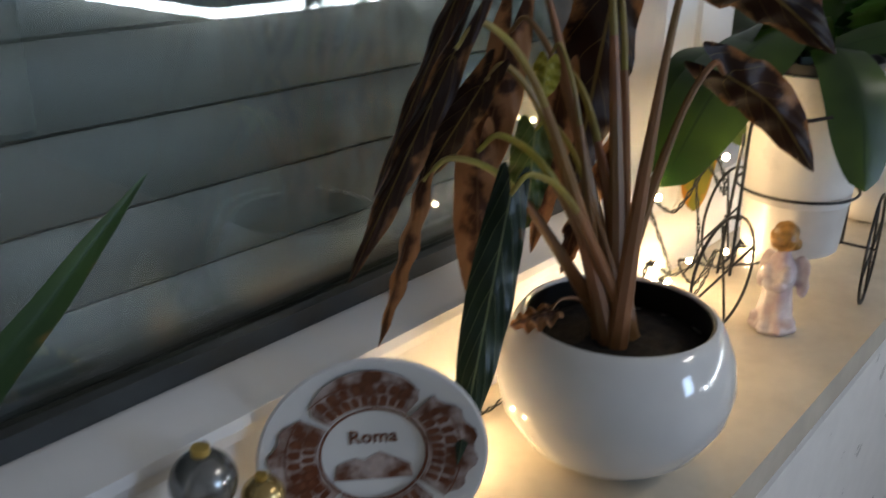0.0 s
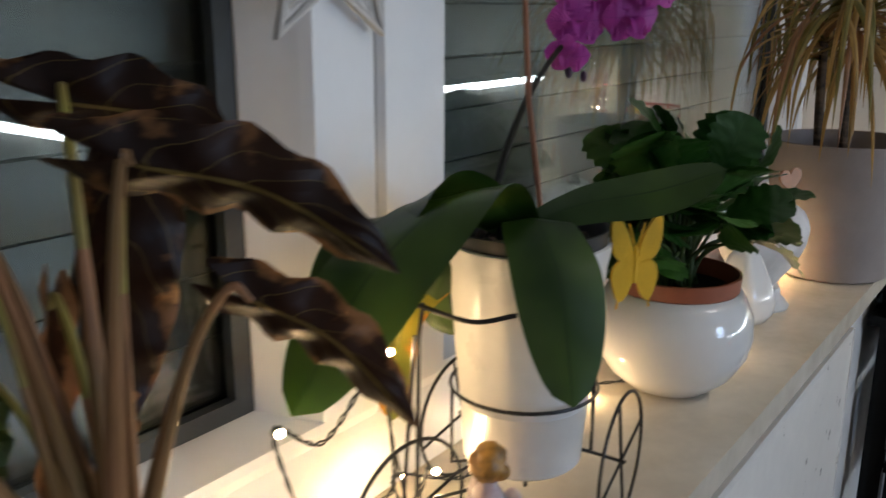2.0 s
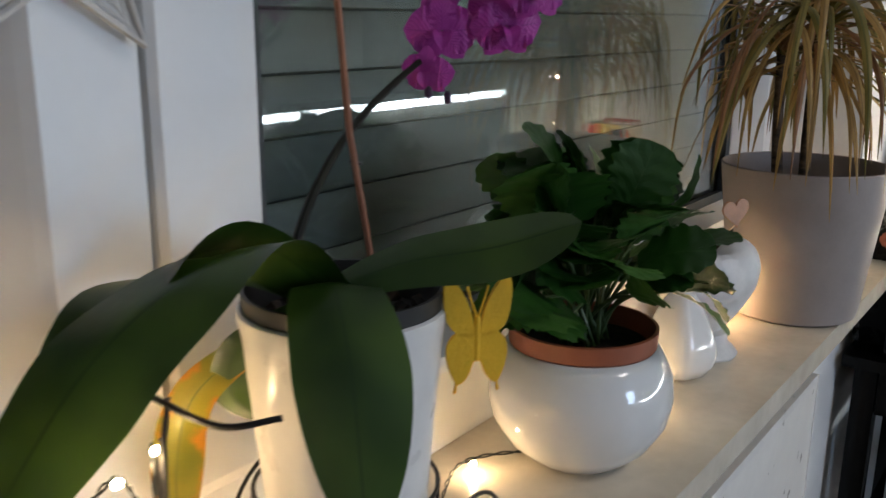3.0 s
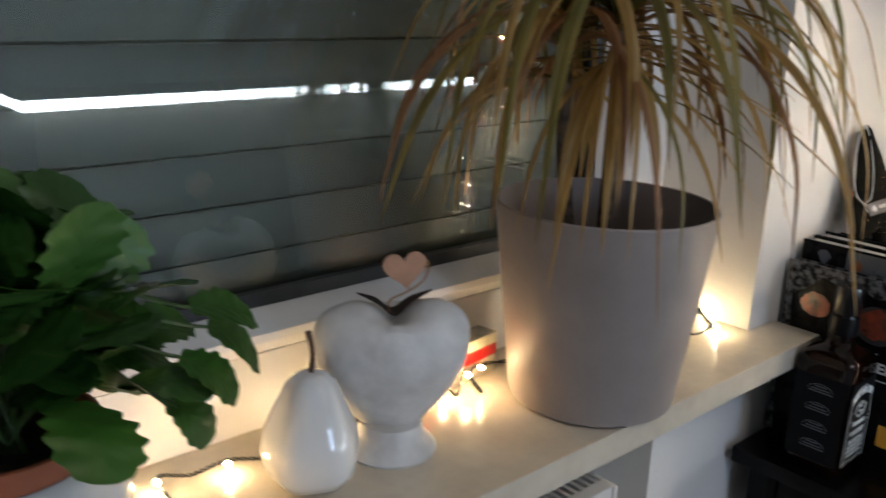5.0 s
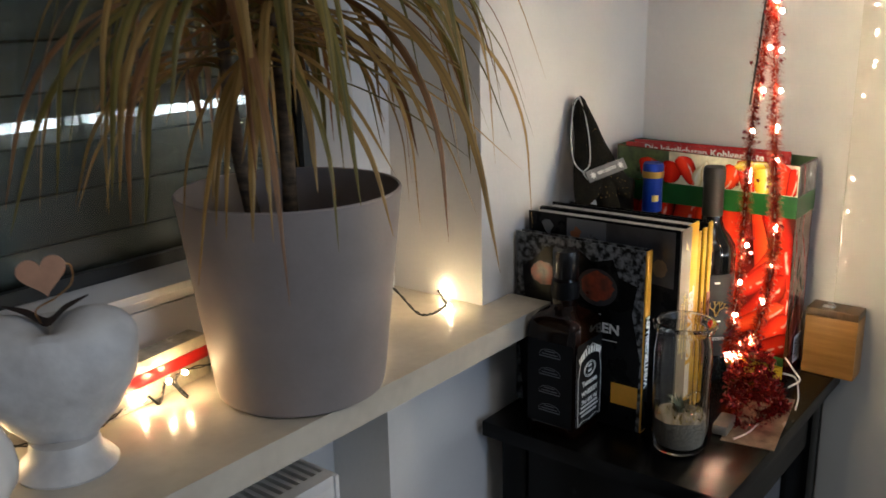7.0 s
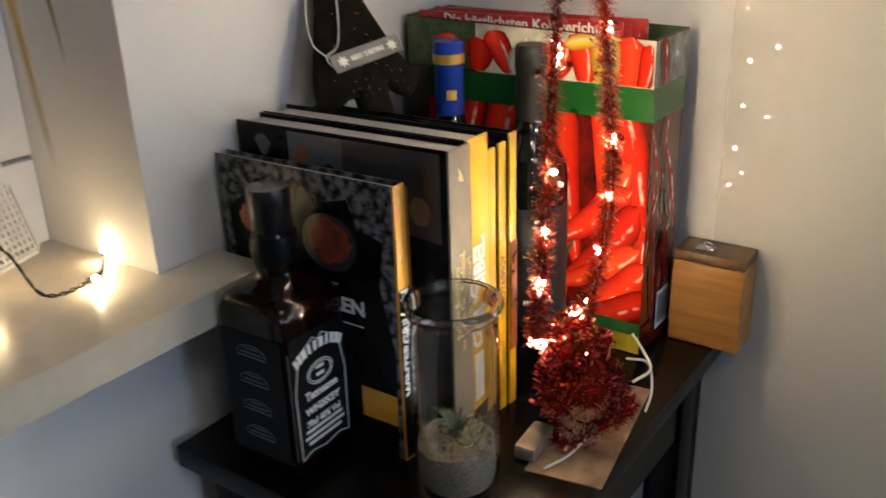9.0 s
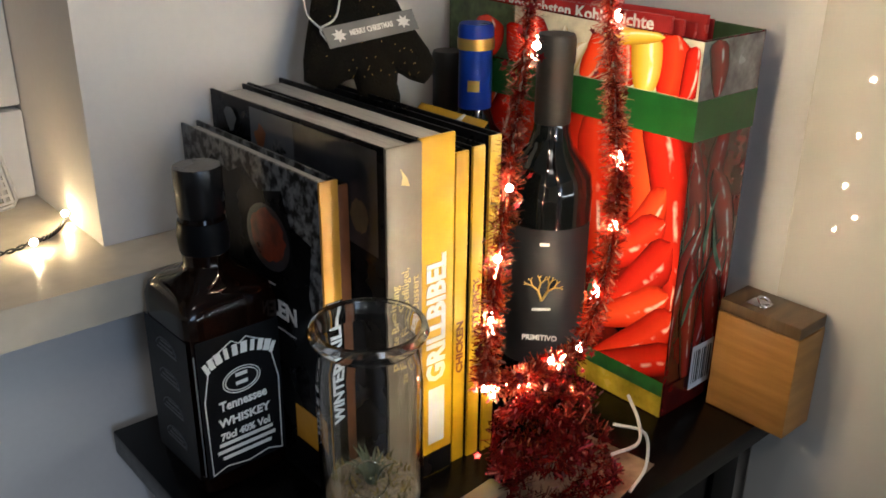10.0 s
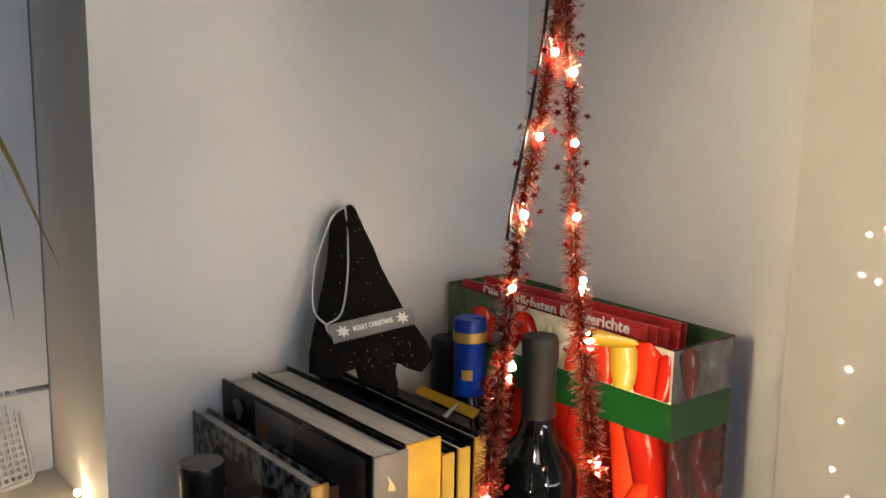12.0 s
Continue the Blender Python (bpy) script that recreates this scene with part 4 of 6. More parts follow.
def pepper(m, cx, cy, l, w, a, bend, z, lim, mat_, name="printed_pepper", blunt=2.2):
    """A flat printed pepper, tapered and bent, cut to the face's limits; tones follow its width."""
    bm = bmesh.new()
    uv = bm.loops.layers.uv.verify()
    n, rows_ = 12, []
    for i in range(n + 1):
        t = i / n
        ang = a + bend * (t - 0.5) * 2
        arc = bend * l * 0.25 * (1 - (2 * t - 1) ** 2)
        x = cx + l * (t - 0.5) * math.cos(a) - arc * math.sin(a)
        y = cy + l * (t - 0.5) * math.sin(a) + arc * math.cos(a)
        ww = w * min(1, 2.6 * math.sqrt(t + 0.004)) * (1 - t ** blunt) ** 0.7 * 0.5 + 0.0003
        row = []
        for u in (0, 0.25, 0.5, 0.75, 1):
            o = (u * 2 - 1) * ww
            q = (min(max(x - math.sin(ang) * o, lim[0]), lim[1]), min(max(y + math.cos(ang) * o, lim[2]), lim[3]))
            row.append((bm.verts.new(m @ V((*q, z))), (u, t)))
        rows_.append(row)
    for ra, rb in zip(rows_, rows_[1:]):
        for k in range(4):
            quad = (ra[k], rb[k], rb[k + 1], ra[k + 1])
            f = bm.faces.new([q[0] for q in quad])
            for lp, q in zip(f.loops, quad):
                lp[uv].uv = q[1]
    return part(name, bm, mat_, bag, smooth=False)


rnd = random.Random(21)
LIM_W = (0.0005, WID + 0.0008, 0.030, 0.262)
k = 0
# upright peppers under the band
for c in range(9):
    cx = 0.014 + c * (WID - 0.03) / 8 + rnd.uniform(-0.006, 0.006)
    pepper(mW_, cx, 0.185 + rnd.uniform(-0.012, 0.012), 0.165 + 0.03 * rnd.random(), 0.038 + 0.008 * rnd.random(), radians(-90 + rnd.uniform(-13, 13)), rnd.uniform(-0.25, 0.25), 0.0003 + 0.00003 * k, LIM_W, PEP[(c * 2) % 3])
    k += 1
# slanting peppers stacked below, fanning towards the room edge
for r in range(6):
    for c in range(3):
        cx = 0.055 + c * 0.085 + rnd.uniform(-0.010, 0.010) + 0.004 * r
        cy = 0.168 - r * 0.026 + rnd.uniform(-0.004, 0.004) - 0.012 * (2 - c)
        if c < 2 and r < 2:
            continue
        pepper(mW_, cx, cy, 0.105 + 0.03 * rnd.random(), 0.030 + 0.006 * rnd.random(), radians(226 - 3 * r + rnd.uniform(-8, 8)), rnd.uniform(0.1, 0.4), 0.0003 + 0.00003 * k, LIM_W, PEP[(r + c) % 3])
        k += 1
for cx, cy, a in ((0.205, 0.10, 70), (0.150, 0.150, 60)):
    pepper(mW_, cx, cy, 0.035, 0.005, radians(a), 0.4, 0.0003 + 0.00003 * k, LIM_W, GREEN_P, "printed_stalk")
    k += 1
SW = BX1 - BX0
LIM_S = (0.001, SW - 0.001, 0.030, 0.262)
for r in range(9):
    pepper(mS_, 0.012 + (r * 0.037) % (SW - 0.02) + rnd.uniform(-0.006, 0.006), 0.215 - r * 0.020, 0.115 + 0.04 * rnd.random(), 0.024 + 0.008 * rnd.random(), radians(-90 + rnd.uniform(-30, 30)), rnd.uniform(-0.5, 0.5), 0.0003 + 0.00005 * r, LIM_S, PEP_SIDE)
for cx, cy, a in ((0.040, 0.175, 80), (0.055, 0.150, 112), (0.028, 0.110, 62)):
    pepper(mS_, cx, cy, 0.055, 0.005, radians(a), 0.3, 0.0012, LIM_S, STEM_P, "printed_stalk")
part("band", flat_poly(mW_, [(0.0, 0.252), (WID + 0.0018, 0.252), (WID + 0.0018, 0.284), (0.0, 0.284)], 0.0018), DKGREEN, bag, "dark green printed band")
part("band", flat_poly(mS_, [(-0.0018, 0.252), (BX1 - BX0, 0.252), (BX1 - BX0, 0.284), (-0.0018, 0.284)], 0.0018), DKGREEN, bag, "dark green printed band")
part("upper_print", flat_poly(mW_, [(0.09, 0.284), (WID + 0.0010, 0.284), (WID + 0.0010, 0.329), (0.09, 0.334)], 0.0012), CREAM_P, bag)
part("upper_print", flat_poly(mW_, [(0.001, 0.285), (0.09, 0.285), (0.09, 0.334), (0.001, 0.337)], 0.0012), LEAFY, bag)
part("upper_print", flat_poly(mS_, [(-0.0010, 0.284), (SW, 0.284), (SW, 0.329), (-0.0010, 0.329)], 0.0012), mat("pale_leaf_print", (0.42, 0.40, 0.36), 0.25, vary=0.5, scale=30, other=(0.16, 0.10, 0.09)), bag)
LIM_U = (0.001, WID - 0.0005, 0.285, 0.331)
for k, (cx, cy, l, w, a, m_) in enumerate(((0.058, 0.302, 0.040, 0.036, -85, PEP[0]), (0.094, 0.300, 0.038, 0.032, -95, PEP[1]), (0.120, 0.306, 0.050, 0.028, -60, PEP[0]), (0.185, 0.300, 0.045, 0.030, -120, PEP[2]), (0.214, 0.304, 0.060, 0.030, -80, PEP[0]), (0.262, 0.302, 0.060, 0.034, -95, PEP[0]), (0.280, 0.300, 0.050, 0.020, -100, PEP[1]))):
    pepper(mW_, cx, cy, l, w, radians(a), 0.2, 0.0016 + 0.0001 * k, LIM_U, m_, blunt=3.5)
for k, (cx, cy, l, w, a) in enumerate(((0.143, 0.302, 0.036, 0.018, 70), (0.155, 0.306, 0.038, 0.018, 100), (0.168, 0.300, 0.034, 0.016, 55))):
    pepper(mW_, cx, cy, l, w, radians(a), 0.4, 0.0026 + 0.0001 * k, LIM_U, GARLIC_P, "printed_garlic", 3.0)
pepper(mW_, 0.238, 0.304, 0.056, 0.030, radians(-88), 0.1, 0.0030, LIM_U, PEP_YEL, blunt=4.0)
pepper(mW_, 0.225, 0.324, 0.060, 0.014, radians(8), 0.1, 0.0032, LIM_U, PEP_YEL, blunt=4.0)
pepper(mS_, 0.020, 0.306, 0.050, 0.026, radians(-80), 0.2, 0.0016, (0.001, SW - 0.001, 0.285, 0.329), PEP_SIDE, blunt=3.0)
part("lower_print", flat_poly(mW_, [(0.001, 0.001), (WID + 0.001, 0.001), (WID + 0.001, 0.030), (0.001, 0.034)], 0.0016), YEL_P, bag)
part("lower_print", flat_poly(mW_, [(0.05, 0.022), (WID + 0.001, 0.022), (WID + 0.001, 0.036), (0.05, 0.038)], 0.0019), GREEN_P, bag)
part("lower_print", flat_poly(mS_, [(0.001, 0.001), (SW - 0.001, 0.001), (SW - 0.001, 0.030), (0.001, 0.030)], 0.0014), BAG_RED, bag)
part("code_patch", flat_poly(mS_, [(0.034, 0.016), (0.066, 0.016), (0.066, 0.060), (0.034, 0.060)], 0.0036), PAPER, bag, "pale patch with thin bars")
for k in range(9):
    x = 0.037 + k * 0.003
    part("code_bar", flat_poly(mS_, [(x, 0.022), (x + 0.001 + 0.0006 * (k % 3), 0.022), (x + 0.001 + 0.0006 * (k % 3), 0.055), (x, 0.055)], 0.0039), BLACK_CARD, bag)
MAG_RED = mat("red_magazine", (0.45, 0.03, 0.03), 0.25, vary=0.1)
for k in range(6):
    mg = thing("magazine", "red cookery magazine standing in the gift bag", "magazine", (BX0 + 0.012 + 0.01 * k, -0.15, TZ + 0.004), "magazines in the bag")
    part("cover", boxes((BX0 + 0.010 + 0.010 * k, BX0 + 0.013 + 0.010 * k, -0.262 - 0.004 * (k % 4), -0.022, TZ + 0.004, TZ + 0.342 - 0.003 * (k % 3)), bev=0.0004), MAG_RED, mg)
    if k == 0:
        mM = plane_frame((BX0 + 0.0098, -0.15, TZ + 0.3345), (0, -1, 0), (0, 0, 1))
        words("Die köstlichsten Kohlgerichte", 0.0145, mM, WHITE_INK, mg, width=0.19, bold=0.0003)

WOOD = mat("bamboo_wood", (0.45, 0.22, 0.06), 0.35, vary=0.2, scale=9, fine=120, other=(0.33, 0.15, 0.035), stretch=(1, 1, 14))
WOOD_D = mat("dark_wood_lid", (0.16, 0.09, 0.04), 0.4, vary=0.25, scale=9, stretch=(1, 8, 1))
CHROME = mat("chrome", (0.75, 0.75, 0.75), 0.18, metal=1.0, vary=0.05, bump=0.0)
wb = thing("wooden_box", "small bamboo box with chrome clasp on table", "box", (0.43, -0.35, TZ))
part("body", boxes((0.410, 0.4535, -0.388, -0.312, TZ + 0.0005, TZ + 0.094), bev=0.0015), WOOD, wb)
part("lid", boxes((0.4105, 0.453, -0.3875, -0.3125, TZ + 0.0945, TZ + 0.106), bev=0.0015), WOOD_D, wb, "darker lid")
bm = boxes((0.418, 0.432, -0.350, -0.332, TZ + 0.1062, TZ + 0.1075), bev=0.0004)
tube(ring((0.425, -0.345, TZ + 0.110), 0.006, Euler((0.5, 0, 0)).to_matrix().to_4x4(), 20), 0.0009, 6, bm, closed=True)
part("clasp", bm, CHROME, wb, "chrome ring clasp")

# ---- tinsel garland with small lamps ----


def foil(name, stops, rough):
    """Metal foil whose strips differ in tint."""
    m, nt, b = mat_new(name)
    g = nt.nodes.new("ShaderNodeNewGeometry")
    r = ramp_of(nt, stops)
    nt.links.new(g.outputs["Random Per Island"], r.inputs[0])
    nt.links.new(r.outputs[0], b.inputs["Base Color"])
    b.inputs["Metallic"].default_value, b.inputs["Roughness"].default_value = 0.78, rough
    return m


# same foil for the heap, with the heap's shade put into its colour
TINSEL_SHADE = foil("shaded_red_tinsel_foil", [(0.0, (0.16, 0.010, 0.016)), (0.6, (0.42, 0.035, 0.035)), (0.85, (0.62, 0.09, 0.06)), (1.0, (0.90, 0.34, 0.22))], 0.2)
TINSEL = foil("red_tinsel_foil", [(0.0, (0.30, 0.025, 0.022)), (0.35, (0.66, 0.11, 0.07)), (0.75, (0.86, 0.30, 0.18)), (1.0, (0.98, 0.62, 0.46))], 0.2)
STAR = mat("red_star_foil", (0.22, 0.008, 0.012), 0.3, metal=0.7, vary=0.2, bump=0.0)
SILVER_W = mat("silver_wire", (0.65, 0.62, 0.55), 0.3, metal=0.8, vary=0.1, bump=0.0)
gar = thing("tinsel_garland", "red tinsel garland with lit warm lamps", "garland", (0.2, -0.30, TZ))
left = spline([(0.222, -0.288, 2.49), (0.222, -0.288, 1.70), (0.221, -0.29, 1.37), (0.208, -0.29, 1.265), (0.194, -0.29, 1.205), (0.186, -0.288, 1.14), (0.172, -0.292, 1.055), (0.154, -0.297, 0.95), (0.149, -0.294, 0.88), (0.149, -0.293, 0.849)], 180)
right = spline([(0.226, -0.285, 2.49), (0.226, -0.286, 1.70), (0.227, -0.29, 1.37), (0.231, -0.292, 1.284), (0.233, -0.296, 1.218), (0.238, -0.299, 1.14), (0.256, -0.302, 1.03), (0.266, -0.302, 0.96), (0.264, -0.297, 0.89), (0.255, -0.289, 0.842), (0.222, -0.290, 0.838), (0.185, -0.292, 0.840), (0.149, -0.293, 0.849)], 220)
rnd = random.Random(31)
coil = []
for k in range(300):
    a = k * 0.21
    lay = k / 299
    rr = (0.020 + 0.024 * abs(math.sin(k * 0.053))) * (1 - 0.45 * lay)
    coil.append(V((0.198 + 0.012 * math.sin(k * 0.031) + rr * 1.25 * math.cos(a), -0.318 + 0.018 * lay + rr * 0.85 * math.sin(a), TZ + 0.012 + 0.088 * lay + 0.009 * math.sin(k * 0.37))))


def strips(bm, path, per_m, r0, r1):
    n = len(path)
    for i in range(n - 1):
        p, q = path[i], path[i + 1]
        d = q - p
        for _ in range(max(1, int(per_m * d.length + rnd.random()))):
            c = p.lerp(q, rnd.random())
            dn = d.normalized()
            o = dn.orthogonal().normalized()
            o.rotate(Matrix.Rotation(rnd.random() * 6.2832, 3, dn))
            o = (o + dn * rnd.uniform(-0.5, 0.5)).normalized()
            l = r0 + (r1 - r0) * rnd.random()
            if any((c + o * (l * f) - q_).length < 0.0055 for q_ in lamps for f in (0.4, 1.0)):
                continue
            s = o.cross(dn).normalized() * 0.0007
            tw = o * l
            k2 = dn * rnd.uniform(-0.003, 0.003)
            a, b = bm.verts.new(c - s), bm.verts.new(c + s)
            e, f = bm.verts.new(c + tw + s + k2), bm.verts.new(c + tw - s + k2)
            bm.faces.new((a, b, e, f))


def star(bm, c, r, nrm):
    t = nrm.orthogonal().normalized()
    u = nrm.cross(t)
    vs = [bm.verts.new(c + (t * math.cos(k * math.pi / 5) + u * math.sin(k * math.pi / 5)) * (r if k % 2 == 0 else r * 0.45)) for k in range(10)]
    bm.faces.new(vs)


low_left = [p for p in left if p.z < 1.95]
low_right = [p for p in right if p.z < 1.95]


def along(path, z_marks):
    return [min(path, key=lambda p: abs(p.z - z)) for z in z_marks]


lamps = along(low_left, (1.190, 1.242, 1.295, 1.35, 1.41, 1.47, 1.54)) + along(low_right, (1.187, 1.238, 1.282, 1.34, 1.40, 1.46, 1.53))
lamps += [V((0.192, -0.280, 1.138)), V((0.196, -0.278, 1.081)), V((0.161, -0.294, 0.998)), V((0.157, -0.290, 0.949)), V((0.156, -0.287, 0.905)), V((0.252, -0.290, 1.138)), V((0.260, -0.290, 1.097)), V((0.272, -0.292, 1.000)), V((0.276, -0.290, 0.945)), V((0.272, -0.284, 0.890)), V((0.156, -0.283, 0.848)), V((0.193, -0.280, 0.836)), V((0.226, -0.281, 0.843)), V((0.262, -0.278, 0.839))]
lamps = [p + V((-0.007, -0.010, 0)) for p in lamps]
for nm, path, den in (("tinsel", low_left, 11500), ("tinsel", low_right, 11500), ("tinsel", coil, 2400)):
    bm = bmesh.new()
    strips(bm, path, den, 0.004, 0.0095 if path is coil else 0.0135)
    tagged(part(nm, bm, TINSEL_SHADE if path is coil else TINSEL, gar, "red foil strips", smooth=False), kind="stuff")
    bm = bmesh.new()
    for i in range(0, len(path), 3):
        for _ in range(2):
            o = V((rnd.uniform(-1, 1), rnd.uniform(-1, 1), rnd.uniform(-0.5, 0.5))).normalized()
            star(bm, path[i] + o * rnd.uniform(0.008, 0.014), 0.0036, V((rnd.uniform(-1, 1), rnd.uniform(-1, 1), rnd.uniform(-1, 1))).normalized())
    tagged(part("star_foil", bm, STAR, gar, "small red foil stars", smooth=False), kind="stuff")
bm = tube(left, 0.0009, 5)
tube(right, 0.0009, 5, bm)
gar_wire = part("wire", bm, SILVER_W, gar)
part("cable", tube([p + V((-0.006, 0.004, 0)) for p in left if p.z > 1.17], 0.0014, 6), CABLE, gar, "black hanging cable")


for i, q in enumerate(lamps):
    part("lamp", ball(bmesh.new(), q, 0.0023 if i % 3 else 0.0027, 2), LED_T, gar_wire, "lit warm lamp")
WHITE_C = mat("clear_cable", (0.70, 0.66, 0.60), 0.3, vary=0.1)
bm = tube(spline([(0.225, -0.35, TZ + 0.05), (0.245, -0.358, TZ + 0.055), (0.262, -0.345, TZ + 0.06), (0.266, -0.33, TZ + 0.075)], 20), 0.0013, 6)
part("lead", bm, WHITE_C, gar, "pale looped lead")
bm = tube(spline([(0.245, -0.335, TZ + 0.06), (0.272, -0.345, TZ + 0.045), (0.268, -0.352, TZ + 0.02), (0.245, -0.356, TZ + 0.01)], 20), 0.0013, 6)
part("lead", bm, WHITE_C, gar, "pale looped lead")
bm = tube(spline([(0.125, -0.315, TZ + 0.004), (0.15, -0.325, TZ + 0.006), (0.175, -0.33, TZ + 0.012)], 12), 0.0013, 6)
part("lead", bm, WHITE_C, gar, "pale looped lead")
FILM = mat("printed_card", (0.42, 0.30, 0.20), 0.25, vary=0.3, scale=30)
cd = thing("card", "printed cardboard sheet under the tinsel", "card", (0.21, -0.32, TZ))
bm = boxes((-0.085, 0.085, -0.034, 0.034, 0.0003, 0.0015), m=pose(0.208, -0.320, TZ, 0, 0, 9))
part("sheet", bm, FILM, cd)
bp_ = thing("battery_case", "small silver battery case on the card", "battery case", (0.15, -0.29, TZ))
part("case", boxes((-0.022, 0.022, -0.010, 0.010, 0.0018, 0.016), m=pose(0.150, -0.292, TZ, 0, 0, 5), bev=0.003), SILVER_W, bp_)

# ---- pots and plants on the sill ----
def fairing(path_pts, r0, r1, bm=None, seg=8):
    return tube(spline(path_pts, 24), r0, seg, bm, r1)


ALO = leaf_mat("alocasia_leaf", (0.013, 0.005, 0.003), (0.032, 0.012, 0.005), (0.22, 0.15, 0.04), (0.24, 0.11, 0.04), 0.42, veins=6, slant=0.35, rib=0.05, vein_w=0.05, burn=0.17, vein_mix=0.6)
ALO_DRY = leaf_mat("alocasia_dry_leaf", (0.026, 0.010, 0.005), (0.075, 0.030, 0.014), (0.18, 0.09, 0.04), (0.33, 0.16, 0.07), 0.5, veins=7, slant=0.35, rib=0.04, vein_w=0.08, burn=0.34, vein_mix=0.6, trans=0.2)
ALO_GR = leaf_mat("alocasia_green_leaf", (0.012, 0.022, 0.014), (0.020, 0.036, 0.018), (0.16, 0.19, 0.10), (0.2, 0.1, 0.04), 0.3, veins=7, slant=0.35, rib=0.04, vein_w=0.06, burn=0.04, vein_mix=0.8)
ALO_YEL = leaf_mat("alocasia_yellow_leaf", (0.30, 0.28, 0.02), (0.42, 0.38, 0.04), (0.40, 0.36, 0.10), (0.3, 0.2, 0.05), 0.4, veins=6, rib=0.05, burn=0.05)
ALO_FRESH = leaf_mat("alocasia_fresh_leaf", (0.05, 0.10, 0.02), (0.12, 0.17, 0.03), (0.30, 0.30, 0.10), (0.3, 0.2, 0.05), 0.4, veins=6, rib=0.05, burn=0.1)
STALK = mat("alocasia_stalk", (0.38, 0.155, 0.065), 0.45, vary=0.35, scale=22, fine=120, other=(0.24, 0.14, 0.045), stretch=(1, 1, 0.3))
STALK_Y = mat("alocasia_yellow_stalk", (0.36, 0.33, 0.04), 0.45, vary=0.25, scale=18, other=(0.25, 0.15, 0.05))

for m_ in (ALO, ALO_DRY, ALO_GR):
    m_.node_tree.nodes["Principled BSDF"].inputs["Specular IOR Level"].default_value = 0.25

AX, AY = -1.662, 0.034
pot = thing("plant_pot", "round white glazed pot with dark soil", "plant pot", (AX, AY, SZ))
part("pot", lathe([(0.0, 0.001), (0.046, 0.001), (0.052, 0.004), (0.073, 0.022), (0.087, 0.047), (0.0905, 0.068), (0.087, 0.090), (0.078, 0.110), (0.0725, 0.117), (0.0705, 0.1175), (0.069, 0.116), (0.070, 0.110), (0.077, 0.09), (0.078, 0.06)], (AX, AY, SZ), 64), PORCELAIN, pot)
bm = lathe([(0.077, 0.088), (0.060, 0.093), (0.035, 0.097), (0.0, 0.099)], (AX, AY, SZ), 40)
for v in bm.verts:
    v.co.z += 0.004 * noise.noise(v.co * 80)
part("soil", bm, SOIL, pot, "dark potting soil")
# black ring added inside the rim, dark right up to its edge
part("liner", lathe([(0.0755, 0.090), (0.0715, 0.1085), (0.0690, 0.1150), (0.0678, 0.1150), (0.0700, 0.1080), (0.0740, 0.0890)], (AX, AY, SZ), 56), BLACK_PL, pot, "black inner lining")

alo = thing("alocasia_plant", "drooping alocasia with brown dried arrow leaves", "plant", (AX, AY, SZ + 0.1))
EYE1 = V((-2.05, -0.24, 1.32))


def arrow_leaf(a, t, half, lobe, m, sag=0.0, tilt=0.0, seed=0, mid=None, ripple=0.26, fold=0.45):
    a, t = V(a), V(t)
    md = V(mid) if mid else (a + t) / 2 + V((0, 0, sag))
    path = spline([a, md, t], 22)
    d = (t - a).normalized()
    s = d.cross((a - EYE1).normalized()).normalized()
    s.rotate(Matrix.Rotation(tilt, 3, d))
    prof = lambda v: half * (0.62 + 1.7 * v - 0.9 * v * v) * (1 - v ** 1.8) ** 0.9 + 0.0004
    return part("leaf", blade(path, prof, s, fold, 6, lobe, ripple, seed), m, alo)


def stalk(a, r=0.0036, m=None, arch=0.12):
    """A stalk from the soil that bows outwards and comes over to the leaf."""
    b = V((AX + random.uniform(-0.012, 0.012), AY + random.uniform(-0.010, 0.010), SZ + 0.09))
    a = V(a)
    h = a - b
    out = V((h.x, h.y, 0))
    c1 = b + out * 0.22 + V((0, 0, h.z * 0.38))
    c2 = b + out * 0.58 + V((0, 0, h.z * 0.80 + arch * out.length))
    c3 = b + out * 0.86 + V((0, 0, h.z * 1.0 + arch * out.length * 0.75))
    line = spline([b, c1, c2, c3, a], 28)
    n = len(line) * 9 // 20
    sheath = part("sheath", tube(line[:n + 1], r * 2.3, 8, None, r * 0.78), STALK, alo, "red-brown lower stalk")
    part("stalk", tube(line[n:], r * 0.76, 8, None, r * 0.42), m or STALK, alo)


